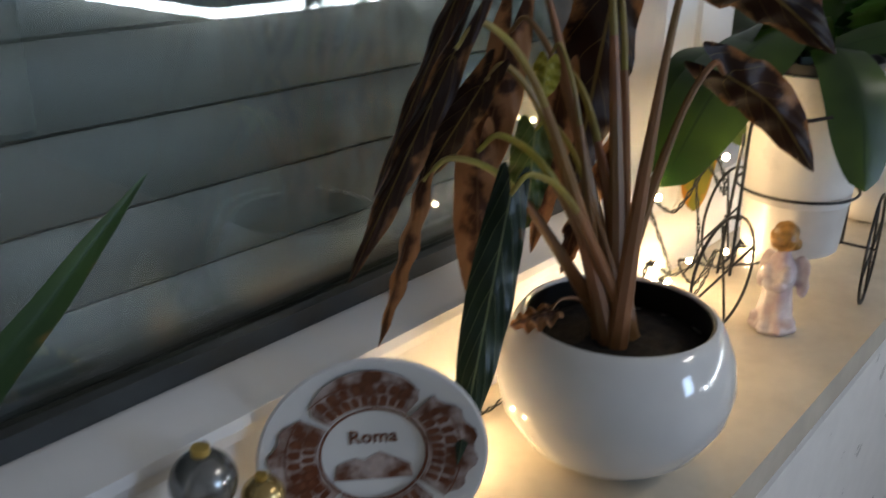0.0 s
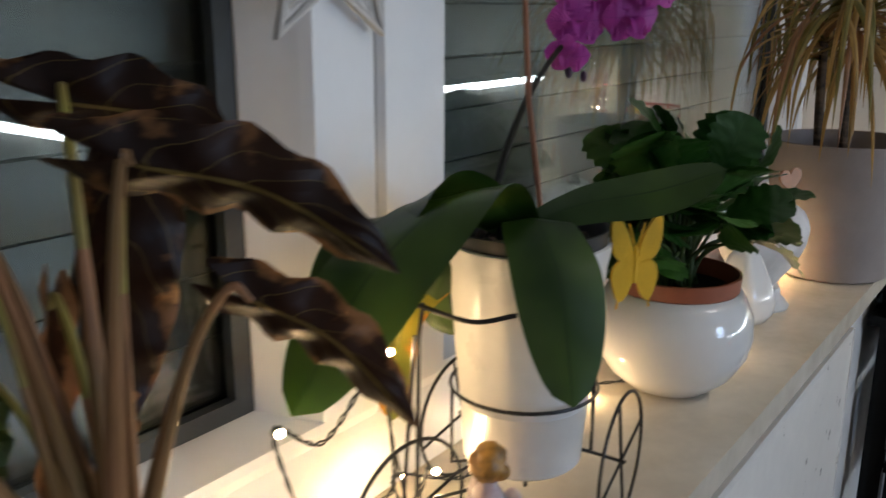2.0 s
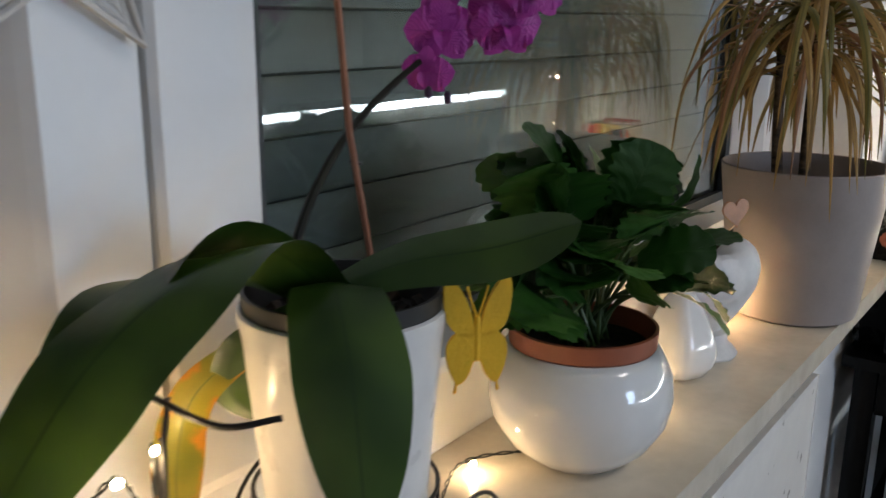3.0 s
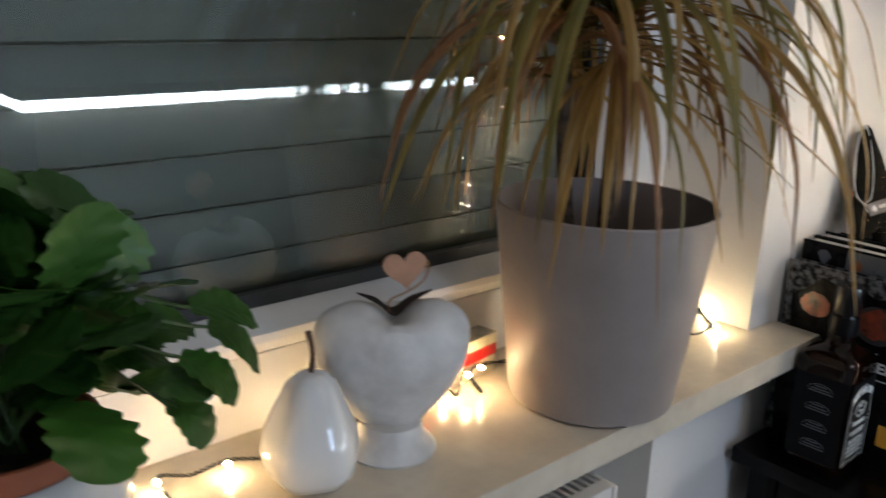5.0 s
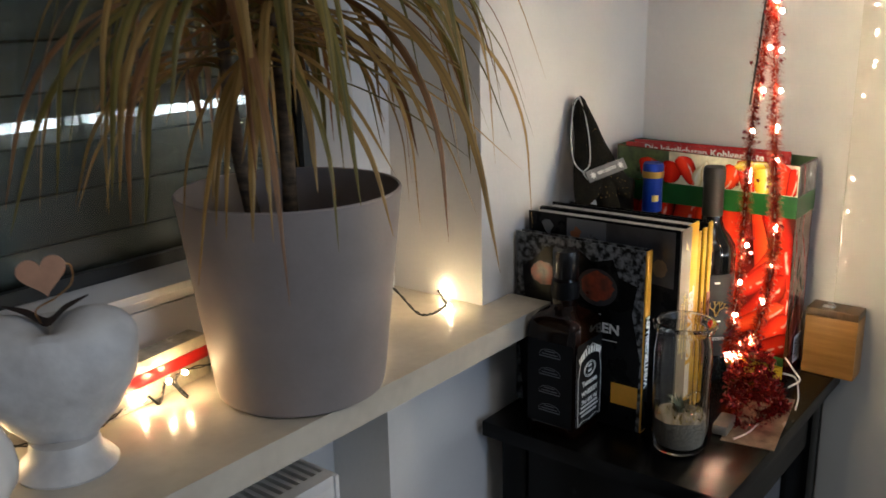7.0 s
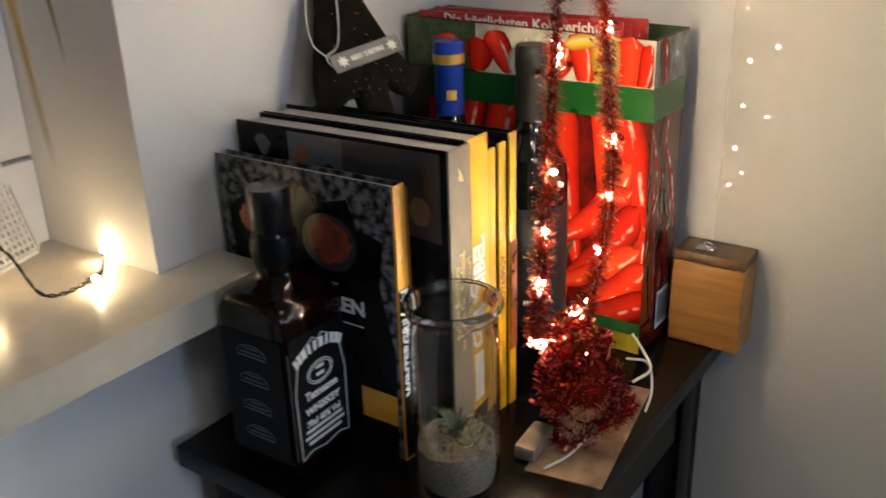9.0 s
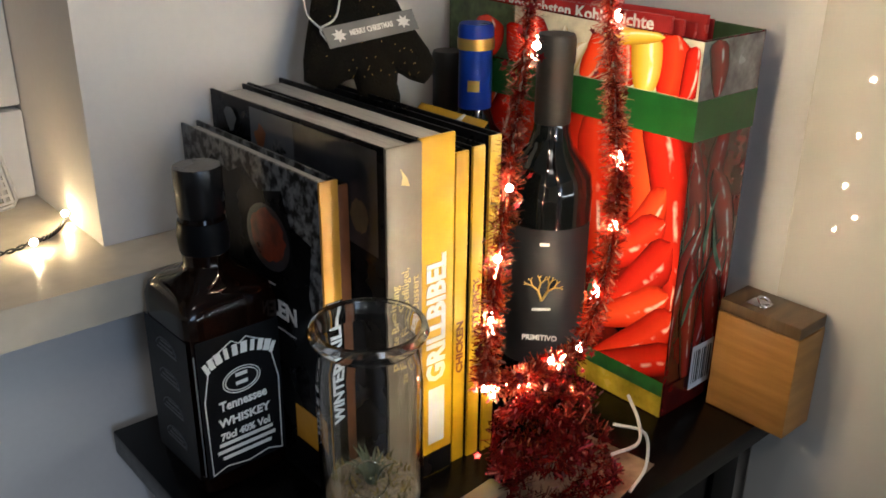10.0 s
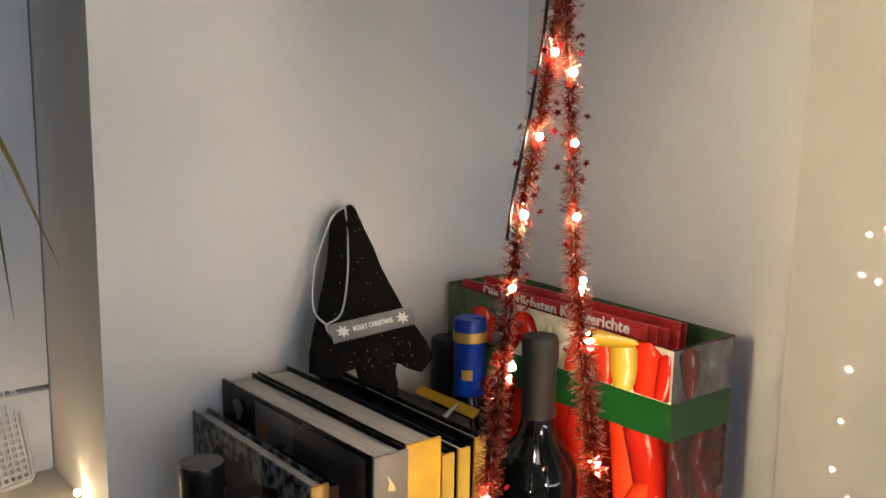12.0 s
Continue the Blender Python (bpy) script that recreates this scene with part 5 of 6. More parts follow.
random.seed(5)
LEAVES = [
    ((-1.803, 0.080, 1.222), (-1.876, 0.099, 1.093), 0.0100, 0.048, ALO, 0.6, STALK_Y),
    ((-1.788, 0.118, 1.131), (-1.839, 0.112, 1.032), 0.0080, 0.012, ALO_DRY, 0.9, STALK_Y),
    ((-1.697, 0.140, 1.287), (-1.820, 0.132, 1.125), 0.0095, 0.045, ALO, 0.7, STALK),
    ((-1.750, 0.098, 1.194), (-1.762, 0.146, 1.114), 0.0120, 0.020, ALO, 0.1, STALK_Y),
    ((-1.668, 0.138, 1.213), (-1.712, 0.136, 1.085), 0.0180, 0.034, ALO_DRY, 0.3, STALK),
    ((-1.765, 0.064, 1.128), (-1.830, 0.052, 0.964), 0.0160, 0.020, ALO_GR, 0.1, STALK_Y),
    ((-1.597, 0.096, 1.240), (-1.612, 0.112, 1.080), 0.0300, 0.050, ALO, -0.1, STALK_Y),
    ((-1.632, 0.092, 1.280), (-1.560, 0.035, 1.235), 0.0240, 0.040, ALO, 0.4, STALK_Y),
    ((-1.656, 0.006, 1.262), (-1.566, -0.061, 1.206), 0.0230, 0.036, ALO, 0.35, STALK),
    ((-1.601, 0.001, 1.190), (-1.542, -0.052, 1.116), 0.0200, 0.028, ALO, 0.25, STALK),
    ((-1.640, 0.110, 1.175), (-1.655, 0.120, 1.040), 0.0150, 0.022, ALO_DRY, 0.5, STALK_Y),
    ((-1.738, 0.112, 1.142), (-1.733, 0.112, 1.008), 0.0170, 0.024, ALO_DRY, 0.1, STALK_Y),
]
for i, (a, t, hw_, lb, m_, tl, st) in enumerate(LEAVES):
    arrow_leaf(a, t, hw_, lb, m_, 0.012 if i in (7, 8, 9) else 0.0, tl, i)
    stalk(a, 0.0036 if i < 7 else 0.0040, st)
arrow_leaf((-1.690, 0.098, 1.150), (-1.700, 0.095, 1.080), 0.016, 0.010, ALO_FRESH, seed=21)
stalk((-1.690, 0.098, 1.150), 0.0028, STALK_Y)
arrow_leaf((-1.690, 0.090, 1.200), (-1.699, 0.088, 1.174), 0.010, 0.006, ALO_YEL, seed=22, tilt=0.2)
stalk((-1.686, 0.090, 1.205), 0.0026, STALK_Y)
for k, (a, t) in enumerate((((-1.655, 0.075, 1.10), (-1.665, 0.085, 1.035)), ((-1.715, 0.060, 1.030), (-1.745, 0.075, 1.024)), ((-1.630, 0.070, 1.13), (-1.640, 0.09, 1.06)))):
    arrow_leaf(a, t, 0.010, 0.008, ALO_DRY, seed=30 + k, tilt=0.5, ripple=0.4)
    stalk(a, 0.002, STALK)

# orchid in a white pot, on a wire tricycle
OX, OY = -1.273, 0.042
op = thing("orchid_pot", "tall white pot with black inner liner", "plant pot", (OX, OY, SZ + 0.055))
part("pot", lathe([(0.0, 0.056), (0.047, 0.056), (0.050, 0.059), (0.0535, 0.110), (0.0545, 0.1115), (0.0540, 0.113), (0.064, 0.228), (0.0665, 0.240), (0.0665, 0.246), (0.064, 0.247), (0.0625, 0.240), (0.060, 0.20)], (OX, OY, SZ), 56), WHITE_PL, op)
part("liner", lathe([(0.0608, 0.20), (0.0618, 0.236), (0.0635, 0.2485), (0.0640, 0.258), (0.0615, 0.258), (0.058, 0.236), (0.0, 0.232)], (OX, OY, SZ), 48), BLACK_PL, op, "black inner lining")
BARK = mat("orchid_bark", (0.06, 0.035, 0.02), 0.9, vary=0.5, scale=90, bump=0.8)
bm = bmesh.new()
rnd = random.Random(9)
for k in range(50):
    a, r = rnd.random() * 6.28, 0.052 * math.sqrt(rnd.random())
    box(bm, -0.006, 0.006, -0.004, 0.004, -0.003, 0.003, m=pose(OX + r * math.cos(a), OY + r * math.sin(a), SZ + 0.237 + 0.004 * rnd.random(), rnd.random() * 60, rnd.random() * 60, rnd.random() * 360))
tagged(part("bark", bm, BARK, op, "bark chips", smooth=False), kind="stuff")

ORC = leaf_mat("orchid_leaf", (0.013, 0.038, 0.004), (0.050, 0.098, 0.012), (0.012, 0.036, 0.005), (0.1, 0.1, 0.02), 0.36, veins=0.0, rib=0.035, vein_mix=0.7, trans=0.12)
ORC_Y = leaf_mat("orchid_yellow_leaf", (0.16, 0.17, 0.02), (0.34, 0.28, 0.03), (0.15, 0.16, 0.03), (0.55, 0.22, 0.02), 0.35, veins=0.0, rib=0.04, burn=0.2, trans=0.35)
PETAL = leaf_mat("orchid_petal", (0.36, 0.025, 0.27), (0.56, 0.07, 0.43), (0.20, 0.008, 0.18), (0.4, 0.05, 0.4), 0.45, veins=8.0, rib=0.03, vein_mix=0.4, trans=0.35)
OSTEM = mat("orchid_stem", (0.014, 0.014, 0.007), 0.6, vary=0.3, spec=0.2)
BAMBOO = mat("wooden_stake", (0.34, 0.12, 0.05), 0.6, vary=0.25, stretch=(1, 1, 0.2))
orc = thing("orchid_plant", "orchid with broad leaves and purple flowers", "plant", (OX, OY, SZ + 0.235))
strap = lambda h: (lambda v: h * (0.42 + 1.45 * v - 0.85 * v * v) * (1 - max(0, v - 0.60) ** 2 * 6.2) ** 0.5 if v < 0.995 else 0.0008)
C = (-1.288, 0.038, 1.160)


def orchid_leaf(pts, half, side, m=ORC, fold=0.22, seed=0):
    return part("leaf", blade(spline(pts, 30), strap(half), side, fold, 6, seed=seed, ripple=0.02), m, orc)


orchid_leaf([C, (-1.345, 0.050, 1.196), (-1.425, 0.075, 1.150), (-1.492, 0.092, 1.062)], 0.040, (0.45, -0.80, 0.25))
orchid_leaf([C, (-1.312, 0.012, 1.172), (-1.336, -0.022, 1.135), (-1.350, -0.044, 1.052)], 0.033, (0.60, -0.72, 0.0), fold=0.16)
orchid_leaf([C, (-1.262, 0.000, 1.178), (-1.235, -0.048, 1.190), (-1.214, -0.093, 1.208)], 0.020, (0.50, 0.25, 0.75))
orchid_leaf([C, (-1.335, 0.075, 1.190), (-1.395, 0.105, 1.165), (-1.440, 0.118, 1.100)], 0.030, (0.5, -0.6, 0.4))
orchid_leaf([(-1.300, 0.075, 1.130), (-1.340, 0.108, 1.090), (-1.352, 0.117, 1.040), (-1.350, 0.120, 0.995)], 0.017, (0.6, -0.6, 0.1), ORC_Y)
orchid_leaf([(-1.30, 0.06, 1.145), (-1.325, 0.085, 1.12), (-1.320, 0.098, 1.085), (-1.300, 0.090, 1.062)], 0.012, (0.6, -0.6, 0.1))
part("flower_stem", fairing([(-1.302, 0.050, 1.150), (-1.296, 0.057, 1.192), (-1.242, 0.070, 1.242), (-1.155, 0.095, 1.276), (-1.085, 0.108, 1.298), (-1.040, 0.090, 1.318)], 0.0034, 0.0022), OSTEM, orc)
part("stake", tube([(-1.224, 0.056, 1.140), (-1.240, 0.064, 1.25), (-1.256, 0.070, 1.46)], 0.0022, 8), BAMBOO, orc, "reddish wooden stake")
part("clip", tube(ring((-1.228, 0.070, 1.228), 0.004, Euler((0, 0.3, 0)).to_matrix().to_4x4(), 14), 0.0008, 5, closed=True), BLACK_PL, orc)


def flower(c, face, size, seed):
    rnd = random.Random(seed)
    c, f = V(c), V(face).normalized()
    t = f.cross(V((0, 0, 1))).normalized()
    u = t.cross(f)
    bm = bmesh.new()
    spin = rnd.uniform(-0.25, 0.25)
    for k, (ang, l, w) in enumerate(((0.05, 1.0, 0.62), (math.pi - 0.05, 1.0, 0.62), (math.pi / 2, 0.95, 0.40), (-0.9, 0.92, 0.38), (math.pi + 0.9, 0.92, 0.38))):
        d = t * math.cos(ang + spin) + u * math.sin(ang + spin)
        s = f.cross(d)
        L = l * size
        blade(spline([c + d * 0.001 + f * (0.0012 * k), c + d * L * 0.5 + f * 0.003, c + d * L - f * 0.003], 10), lambda v, w=w, L=L: w * L * math.sin(math.pi * min(1, 0.1 + 0.9 * v)) ** 0.7 + 0.0002, s, 0.12, 3, ripple=0.12, seed=seed + k, bm=bm)
    ob = part("flower", bm, PETAL, orc, "magenta flower")
    lip = bmesh.new()
    blade(spline([c, c + f * size * 0.35 - u * size * 0.12, c + f * size * 0.45 - u * size * 0.45], 8), lambda v: size * 0.24 * math.sin(math.pi * min(1, 0.15 + 0.85 * v)) + 0.0002, t, 0.5, 3, bm=lip)
    part("lip", lip, PETAL, ob, "darker lip")


for i, (c, f) in enumerate((((-1.092, 0.100, 1.312), (-0.75, -0.6, -0.1)), ((-1.060, 0.060, 1.316), (-0.6, -0.8, -0.15)), ((-1.108, 0.102, 1.281), (-0.9, -0.3, -0.3)), ((-1.040, 0.080, 1.335), (-0.4, -0.9, 0.1)), ((-1.075, 0.112, 1.345), (-0.8, 0.2, 0.3)), ((-1.050, 0.040, 1.345), (-0.5, -0.9, 0.0)))):
    flower(c, f, 0.030 if i != 2 else 0.022, 40 + i)
bm = bmesh.new()
for c in ((-1.115, 0.095, 1.266), (-1.104, 0.085, 1.262), (-1.095, 0.108, 1.270)):
    r = bmesh.ops.create_icosphere(bm, subdivisions=2, radius=0.0042, matrix=Matrix.LocRotScale(c, None, (0.8, 0.8, 1.3)))
part("bud", bm, mat("dark_bud", (0.06, 0.012, 0.05), 0.5, vary=0.3), orc, "small dark buds")

trike = thing("wire_tricycle", "black wire tricycle plant stand", "plant stand", (OX, OY, SZ))
WR = 0.0016


def wheel(c, r, ang, spokes=4):
    tilt = Euler((radians(90), 0, ang)).to_matrix().to_4x4()
    bm = tube(ring(c, r, tilt), WR, 6, closed=True)
    m = Matrix.Translation(c) @ tilt
    for k in range(spokes // 2):
        a = math.pi * k / (spokes // 2) + 0.25
        tube([m @ V((r * math.cos(a), r * math.sin(a), 0)), m @ V((-r * math.cos(a), -r * math.sin(a), 0))], WR * 0.85, 6, bm)
    part("wheel", bm, IRON, trike)


wheel((-1.243, -0.036, SZ + 0.0605), 0.059, radians(8))
wheel((-1.246, 0.122, SZ + 0.0605), 0.059, radians(-4))
wheel((-1.412, 0.055, SZ + 0.0605), 0.059, radians(-6))
bm = bmesh.new()
tube(ring((OX, OY, SZ + 0.122), 0.0615, Matrix.Identity(4), 48), WR, 6, bm, closed=True)
part("upper_ring", bm, IRON, trike)
bm = bmesh.new()
for a in (2.4, 5.5):
    tube([(OX + 0.048 * math.cos(a), OY + 0.048 * math.sin(a), SZ + 0.0545), (OX + 0.0615 * math.cos(a), OY + 0.0615 * math.sin(a), SZ + 0.0545), (OX + 0.0615 * math.cos(a), OY + 0.0615 * math.sin(a), SZ + 0.122)], WR, 6, bm)
for a in (0.6, 2.2):
    tube([(OX + 0.05 * math.cos(a), OY + 0.05 * math.sin(a), SZ + 0.0543), (OX - 0.05 * math.cos(a), OY - 0.05 * math.sin(a), SZ + 0.0543)], WR, 6, bm)
part("basket", bm, IRON, trike)
bm = tube([(-1.243, -0.040, SZ + 0.0605), (-1.246, 0.126, SZ + 0.0605)], WR, 6)
tube(spline([(-1.248, 0.042, SZ + 0.0605), (-1.32, 0.044, SZ + 0.051), (-1.395, 0.052, SZ + 0.066)], 14), WR, 6, bm)
part("axle", bm, IRON, trike)
bm = tube([(-1.411, 0.049, SZ + 0.0605), (-1.407, 0.050, SZ + 0.20), (-1.402, 0.050, SZ + 0.225)], WR, 6)
tube([(-1.413, 0.061, SZ + 0.0605), (-1.404, 0.056, SZ + 0.20)], WR, 6, bm)
part("fork", bm, IRON, trike)
part("handlebar", tube(spline([(-1.378, -0.012, SZ + 0.222), (-1.400, 0.010, SZ + 0.219), (-1.406, 0.050, SZ + 0.224), (-1.392, 0.090, SZ + 0.219), (-1.37, 0.108, SZ + 0.222)], 24), WR * 1.25, 6), IRON, trike)

# yellow butterfly on a pick
BFLY = mat("yellow_felt", (0.95, 0.53, 0.02), 0.7, vary=0.08, scale=40, fine=400, bump=0.3)
bf = thing("butterfly", "yellow felt butterfly clipped to the pot", "decoration", (-1.228, -0.030, 1.10))
fN = V((-0.62, -0.75, 0.15)).normalized()
mB_ = plane_frame((-1.228, -0.030, 1.128), V((0, 0, 1)).cross(fN), (0, 0, 1)) @ Matrix.Scale(1.14, 4)


def slab(m, pts, th):
    bm = bmesh.new()
    f = bm.faces.new([bm.verts.new(m @ V((x, y, 0))) for x, y in pts])
    r = bmesh.ops.extrude_face_region(bm, geom=[f])
    bmesh.ops.translate(bm, verts=[g for g in r["geom"] if isinstance(g, bmesh.types.BMVert)], vec=m.to_3x3() @ V((0, 0, th)))
    bmesh.ops.recalc_face_normals(bm, faces=bm.faces)
    return bm


for sx in (-1, 1):
    up = spline([(sx * 0.001, 0.001, 0), (sx * 0.0045, 0.017, 0), (sx * 0.012, 0.031, 0), (sx * 0.0185, 0.033, 0), (sx * 0.019, 0.018, 0), (sx * 0.015, 0.005, 0), (sx * 0.005, 0.0, 0)], 24)
    lo = spline([(sx * 0.001, 0.0, 0), (sx * 0.010, 0.003, 0), (sx * 0.0165, -0.003, 0), (sx * 0.0170, -0.014, 0), (sx * 0.012, -0.027, 0), (sx * 0.006, -0.024, 0), (sx * 0.001, -0.012, 0)], 24)
    part("upper_wing", slab(mB_, [(p.x, p.y) for p in up], 0.003), BFLY, bf)
    part("lower_wing", slab(mB_, [(p.x, p.y) for p in lo], 0.003), BFLY, bf)
bm = tube([mB_ @ V((0, -0.014, 0.002)), mB_ @ V((0, 0.012, 0.002))], 0.0022, 8)
for sx in (-1, 1):
    tube(spline([mB_ @ V((0, 0.010, 0.002)), mB_ @ V((sx * 0.004, 0.022, 0.002)), mB_ @ V((sx * 0.006, 0.029, 0.002))], 8), 0.0008, 5, bm)
    tube(spline([mB_ @ V((sx * 0.011, -0.022, 0.0015)), mB_ @ V((sx * 0.0125, -0.033, 0.0015))], 4), 0.0010, 5, bm)
part("body", bm, BFLY, bf)

# small angel figure: one plain mesh
ANGEL = mat("painted_china", (0.76, 0.70, 0.70), 0.25, vary=0.2, scale=60, fine=140, bump=0.02, other=(0.58, 0.44, 0.46), amount=0.6)
HAIR = mat("ochre_paint", (0.50, 0.25, 0.05), 0.4, vary=0.3, scale=80)
FX, FY = -1.370, 0.014
bm = lathe([(0.0, 0.0), (0.024, 0.0005), (0.0262, 0.005), (0.0225, 0.012), (0.0200, 0.022), (0.0170, 0.034), (0.0155, 0.046), (0.0170, 0.056), (0.0175, 0.064), (0.0130, 0.075), (0.0065, 0.083), (0.0, 0.084)], (FX, FY, SZ), 40)
for v in bm.verts:
    a = math.atan2(v.co.y - FY, v.co.x - FX)
    h = v.co.z - SZ
    k = 0.86 + 0.08 * math.sin(7 * a + 40 * h) * max(0.0, 1 - h / 0.06)
    v.co.x, v.co.y = FX + (v.co.x - FX) * k, FY + (v.co.y - FY) * k
for sx in (-1, 1):
    # sleeves folded to the front, wings behind
    for c, sc in (((-0.010, 0.011 * sx, 0.062), (0.9, 0.75, 1.0)), ((-0.016, 0.006 * sx, 0.052), (0.8, 0.8, 0.6)), ((0.012, 0.020 * sx, 0.062), (0.35, 0.9, 1.7)), ((0.013, 0.025 * sx, 0.048), (0.30, 0.6, 1.3)), ((-0.006, 0.016 * sx, 0.012), (1.0, 0.9, 0.7))):
        bmesh.ops.create_icosphere(bm, subdivisions=2, radius=0.0105, matrix=Matrix.Translation((FX + 0.85 * c[0], FY + 0.80 * c[1], SZ + c[2])) @ Matrix.Diagonal((*sc, 1)))
for v in bm.verts:
    v.co += 0.0013 * noise.noise_vector(v.co * 130)
    v.co.z = max(v.co.z, SZ + 0.0003)
for c, r_ in (((0.001, 0.002, 0.096), 0.0135), ((0.006, 0.002, 0.100), 0.0125), ((0.006, 0.010, 0.092), 0.0075), ((0.006, -0.007, 0.091), 0.0075)):
    r = bmesh.ops.create_icosphere(bm, subdivisions=3, radius=r_, matrix=Matrix.Translation((FX + c[0], FY + c[1], SZ + c[2])))
    for v in r["verts"]:
        v.co += 0.0014 * noise.noise_vector(v.co * 170)
rough_ob = link("angel_figurine", bm, ANGEL)
fuse = rough_ob.modifiers.new("fuse", "REMESH")
fuse.mode, fuse.voxel_size, fuse.use_smooth_shade = "VOXEL", 0.0012, True
bpy.context.view_layer.update()
fused = bpy.data.meshes.new_from_object(rough_ob.evaluated_get(bpy.context.evaluated_depsgraph_get()))
bpy.data.objects.remove(rough_ob)
fused.materials.clear()
fused.materials.append(ANGEL)
fused.materials.append(HAIR)
for poly in fused.polygons:
    poly.material_index = 1 if poly.center.z > SZ + 0.0845 else 0
tagged(new("angel_figurine", fused), "small white china angel figure with ochre hair", "figurine")

# kalanchoe in a round white pot
KX, KY = -0.932, 0.046
kp = thing("plant_pot", "round white glazed pot with terracotta liner", "plant pot", (KX, KY, SZ))
part("pot", lathe([(0.0, 0.001), (0.046, 0.001), (0.052, 0.004), (0.073, 0.023), (0.0870, 0.048), (0.0905, 0.070), (0.0880, 0.092), (0.079, 0.112), (0.073, 0.1195), (0.071, 0.120), (0.069, 0.116), (0.074, 0.09)], (KX, KY, SZ), 60), PORCELAIN, kp)
part("liner", lathe([(0.066, 0.09), (0.0680, 0.119), (0.0712, 0.121), (0.0722, 0.138), (0.0692, 0.1385), (0.0660, 0.118), (0.0, 0.116)], (KX, KY, SZ), 48), [TERRA], kp, "terracotta-coloured plastic rim")
part("soil", lathe([(0.0655, 0.1185), (0.03, 0.121), (0.0, 0.122)], (KX, KY, SZ), 32), SOIL, kp)
KAL = [leaf_mat("kalanchoe_leaf_%s" % n, d, l, (0.05, 0.10, 0.03), (0.1, 0.1, 0.02), 0.42, veins=4.0, rib=0.03, vein_w=0.03, vein_mix=0.3, trans=0.1) for n, d, l in (("dark", (0.011, 0.048, 0.005), (0.021, 0.078, 0.009)), ("mid", (0.020, 0.075, 0.008), (0.036, 0.115, 0.014)), ("pale", (0.036, 0.11, 0.018), (0.06, 0.15, 0.026)))]
kal = thing("kalanchoe_plant", "bushy kalanchoe with scalloped green leaves", "plant", (KX, KY, SZ + 0.115))
rnd = random.Random(17)
KST = mat("kalanchoe_stem", (0.07, 0.12, 0.03), 0.5, vary=0.2)


def kal_leaf(c, d, up, size, seed, m):
    c, d, up = V(c), V(d).normalized(), V(up)
    s = d.cross(up).normalized()
    u = s.cross(d)
    L = size
    path = spline([c, c + d * L * 0.5 + u * L * 0.08, c + d * L - u * L * 0.04], 22)
    prof = lambda v: L * 0.53 * max(0.0, 1 - (2 * (0.06 + 0.93 * v) - 1) ** 2) ** 0.5 * (0.72 + 0.42 * v) * (1 + 0.10 * math.sin(v * 34))
    part("leaf", blade(path, prof, s, 0.10, 4, seed=seed, ripple=0.03), m, kal)


for k in range(105):
    th = rnd.random() * 2 * math.pi
    ph = math.acos(1 - 0.95 * rnd.random())
    rad_ = 0.044 + 0.046 * rnd.random()
    d = V((math.sin(ph) * math.cos(th), math.sin(ph) * math.sin(th), math.cos(ph)))
    base = V((KX, KY, SZ + 0.160))
    p = base + V((d.x * rad_ * 1.15, d.y * rad_ * 0.95, d.z * rad_ * 1.55))
    if p.y > 0.13:
        p.y = 0.13
    out = (d + V((0, 0, -0.15 if ph > 0.9 else 0.1)) + V((rnd.uniform(-0.4, 0.4), rnd.uniform(-0.4, 0.4), rnd.uniform(-0.3, 0.3)))).normalized()
    sz = 0.046 + 0.026 * rnd.random()
    if p.y + out.y * sz > 0.145:
        out.y = -abs(out.y) * 0.3
    kal_leaf(p, out, d + V((0, 0, 0.4)), sz, k, KAL[0 if k % 5 < 2 else (2 if k % 5 == 4 else 1)])
    if k % 3 == 0:
        part("stem", fairing([(KX + rnd.uniform(-0.02, 0.02), KY + rnd.uniform(-0.02, 0.02), SZ + 0.112), base + d * rad_ * 0.45, p], 0.0024, 0.0014, seg=6), KST, kal)
for c, d, sz in (((-0.825, -0.022, 1.085), (0.7, -0.5, -0.7), 0.05), ((-0.805, 0.000, 1.11), (0.9, -0.2, -0.3), 0.05), ((-0.840, -0.030, 1.065), (0.5, -0.7, -0.9), 0.045), ((-0.790, 0.005, 1.09), (0.8, -0.3, -0.8), 0.052)):
    kal_leaf(c, d, (0.3, -0.3, 1), sz, 7, KAL[1])
    part("stem", fairing([(KX, KY, SZ + 0.115), ((KX + c[0]) / 2, (KY + c[1]) / 2, c[2] + 0.01), c], 0.0022, 0.0014, seg=6), KST, kal)

# glazed pear and heart vase
pear = thing("ceramic_pear", "white glazed ceramic pear with brown stem", "decoration", (-0.672, 0.048, SZ))
bm = lathe([(0.0, 0.001), (0.024, 0.001), (0.034, 0.005), (0.0425, 0.018), (0.0445, 0.032), (0.0415, 0.050), (0.034, 0.068), (0.027, 0.084), (0.0215, 0.096), (0.014, 0.104), (0.005, 0.107), (0.0, 0.106)], (-0.672, 0.048, SZ), 44)
for v in bm.verts:
    a = math.atan2(v.co.y - 0.048, v.co.x + 0.672)
    k = 1 + 0.045 * math.cos(5 * a + 0.6)
    v.co.x, v.co.y = -0.672 + (v.co.x + 0.672) * k, 0.048 + (v.co.y - 0.048) * k
part("body", bm, PORCELAIN, pear)
part("stem", fairing([(-0.672, 0.048, SZ + 0.104), (-0.671, 0.047, SZ + 0.125), (-0.674, 0.049, SZ + 0.144)], 0.0022, 0.0028), mat("brown_wood_stem", (0.10, 0.05, 0.025), 0.6, vary=0.3), pear, "brown stem")

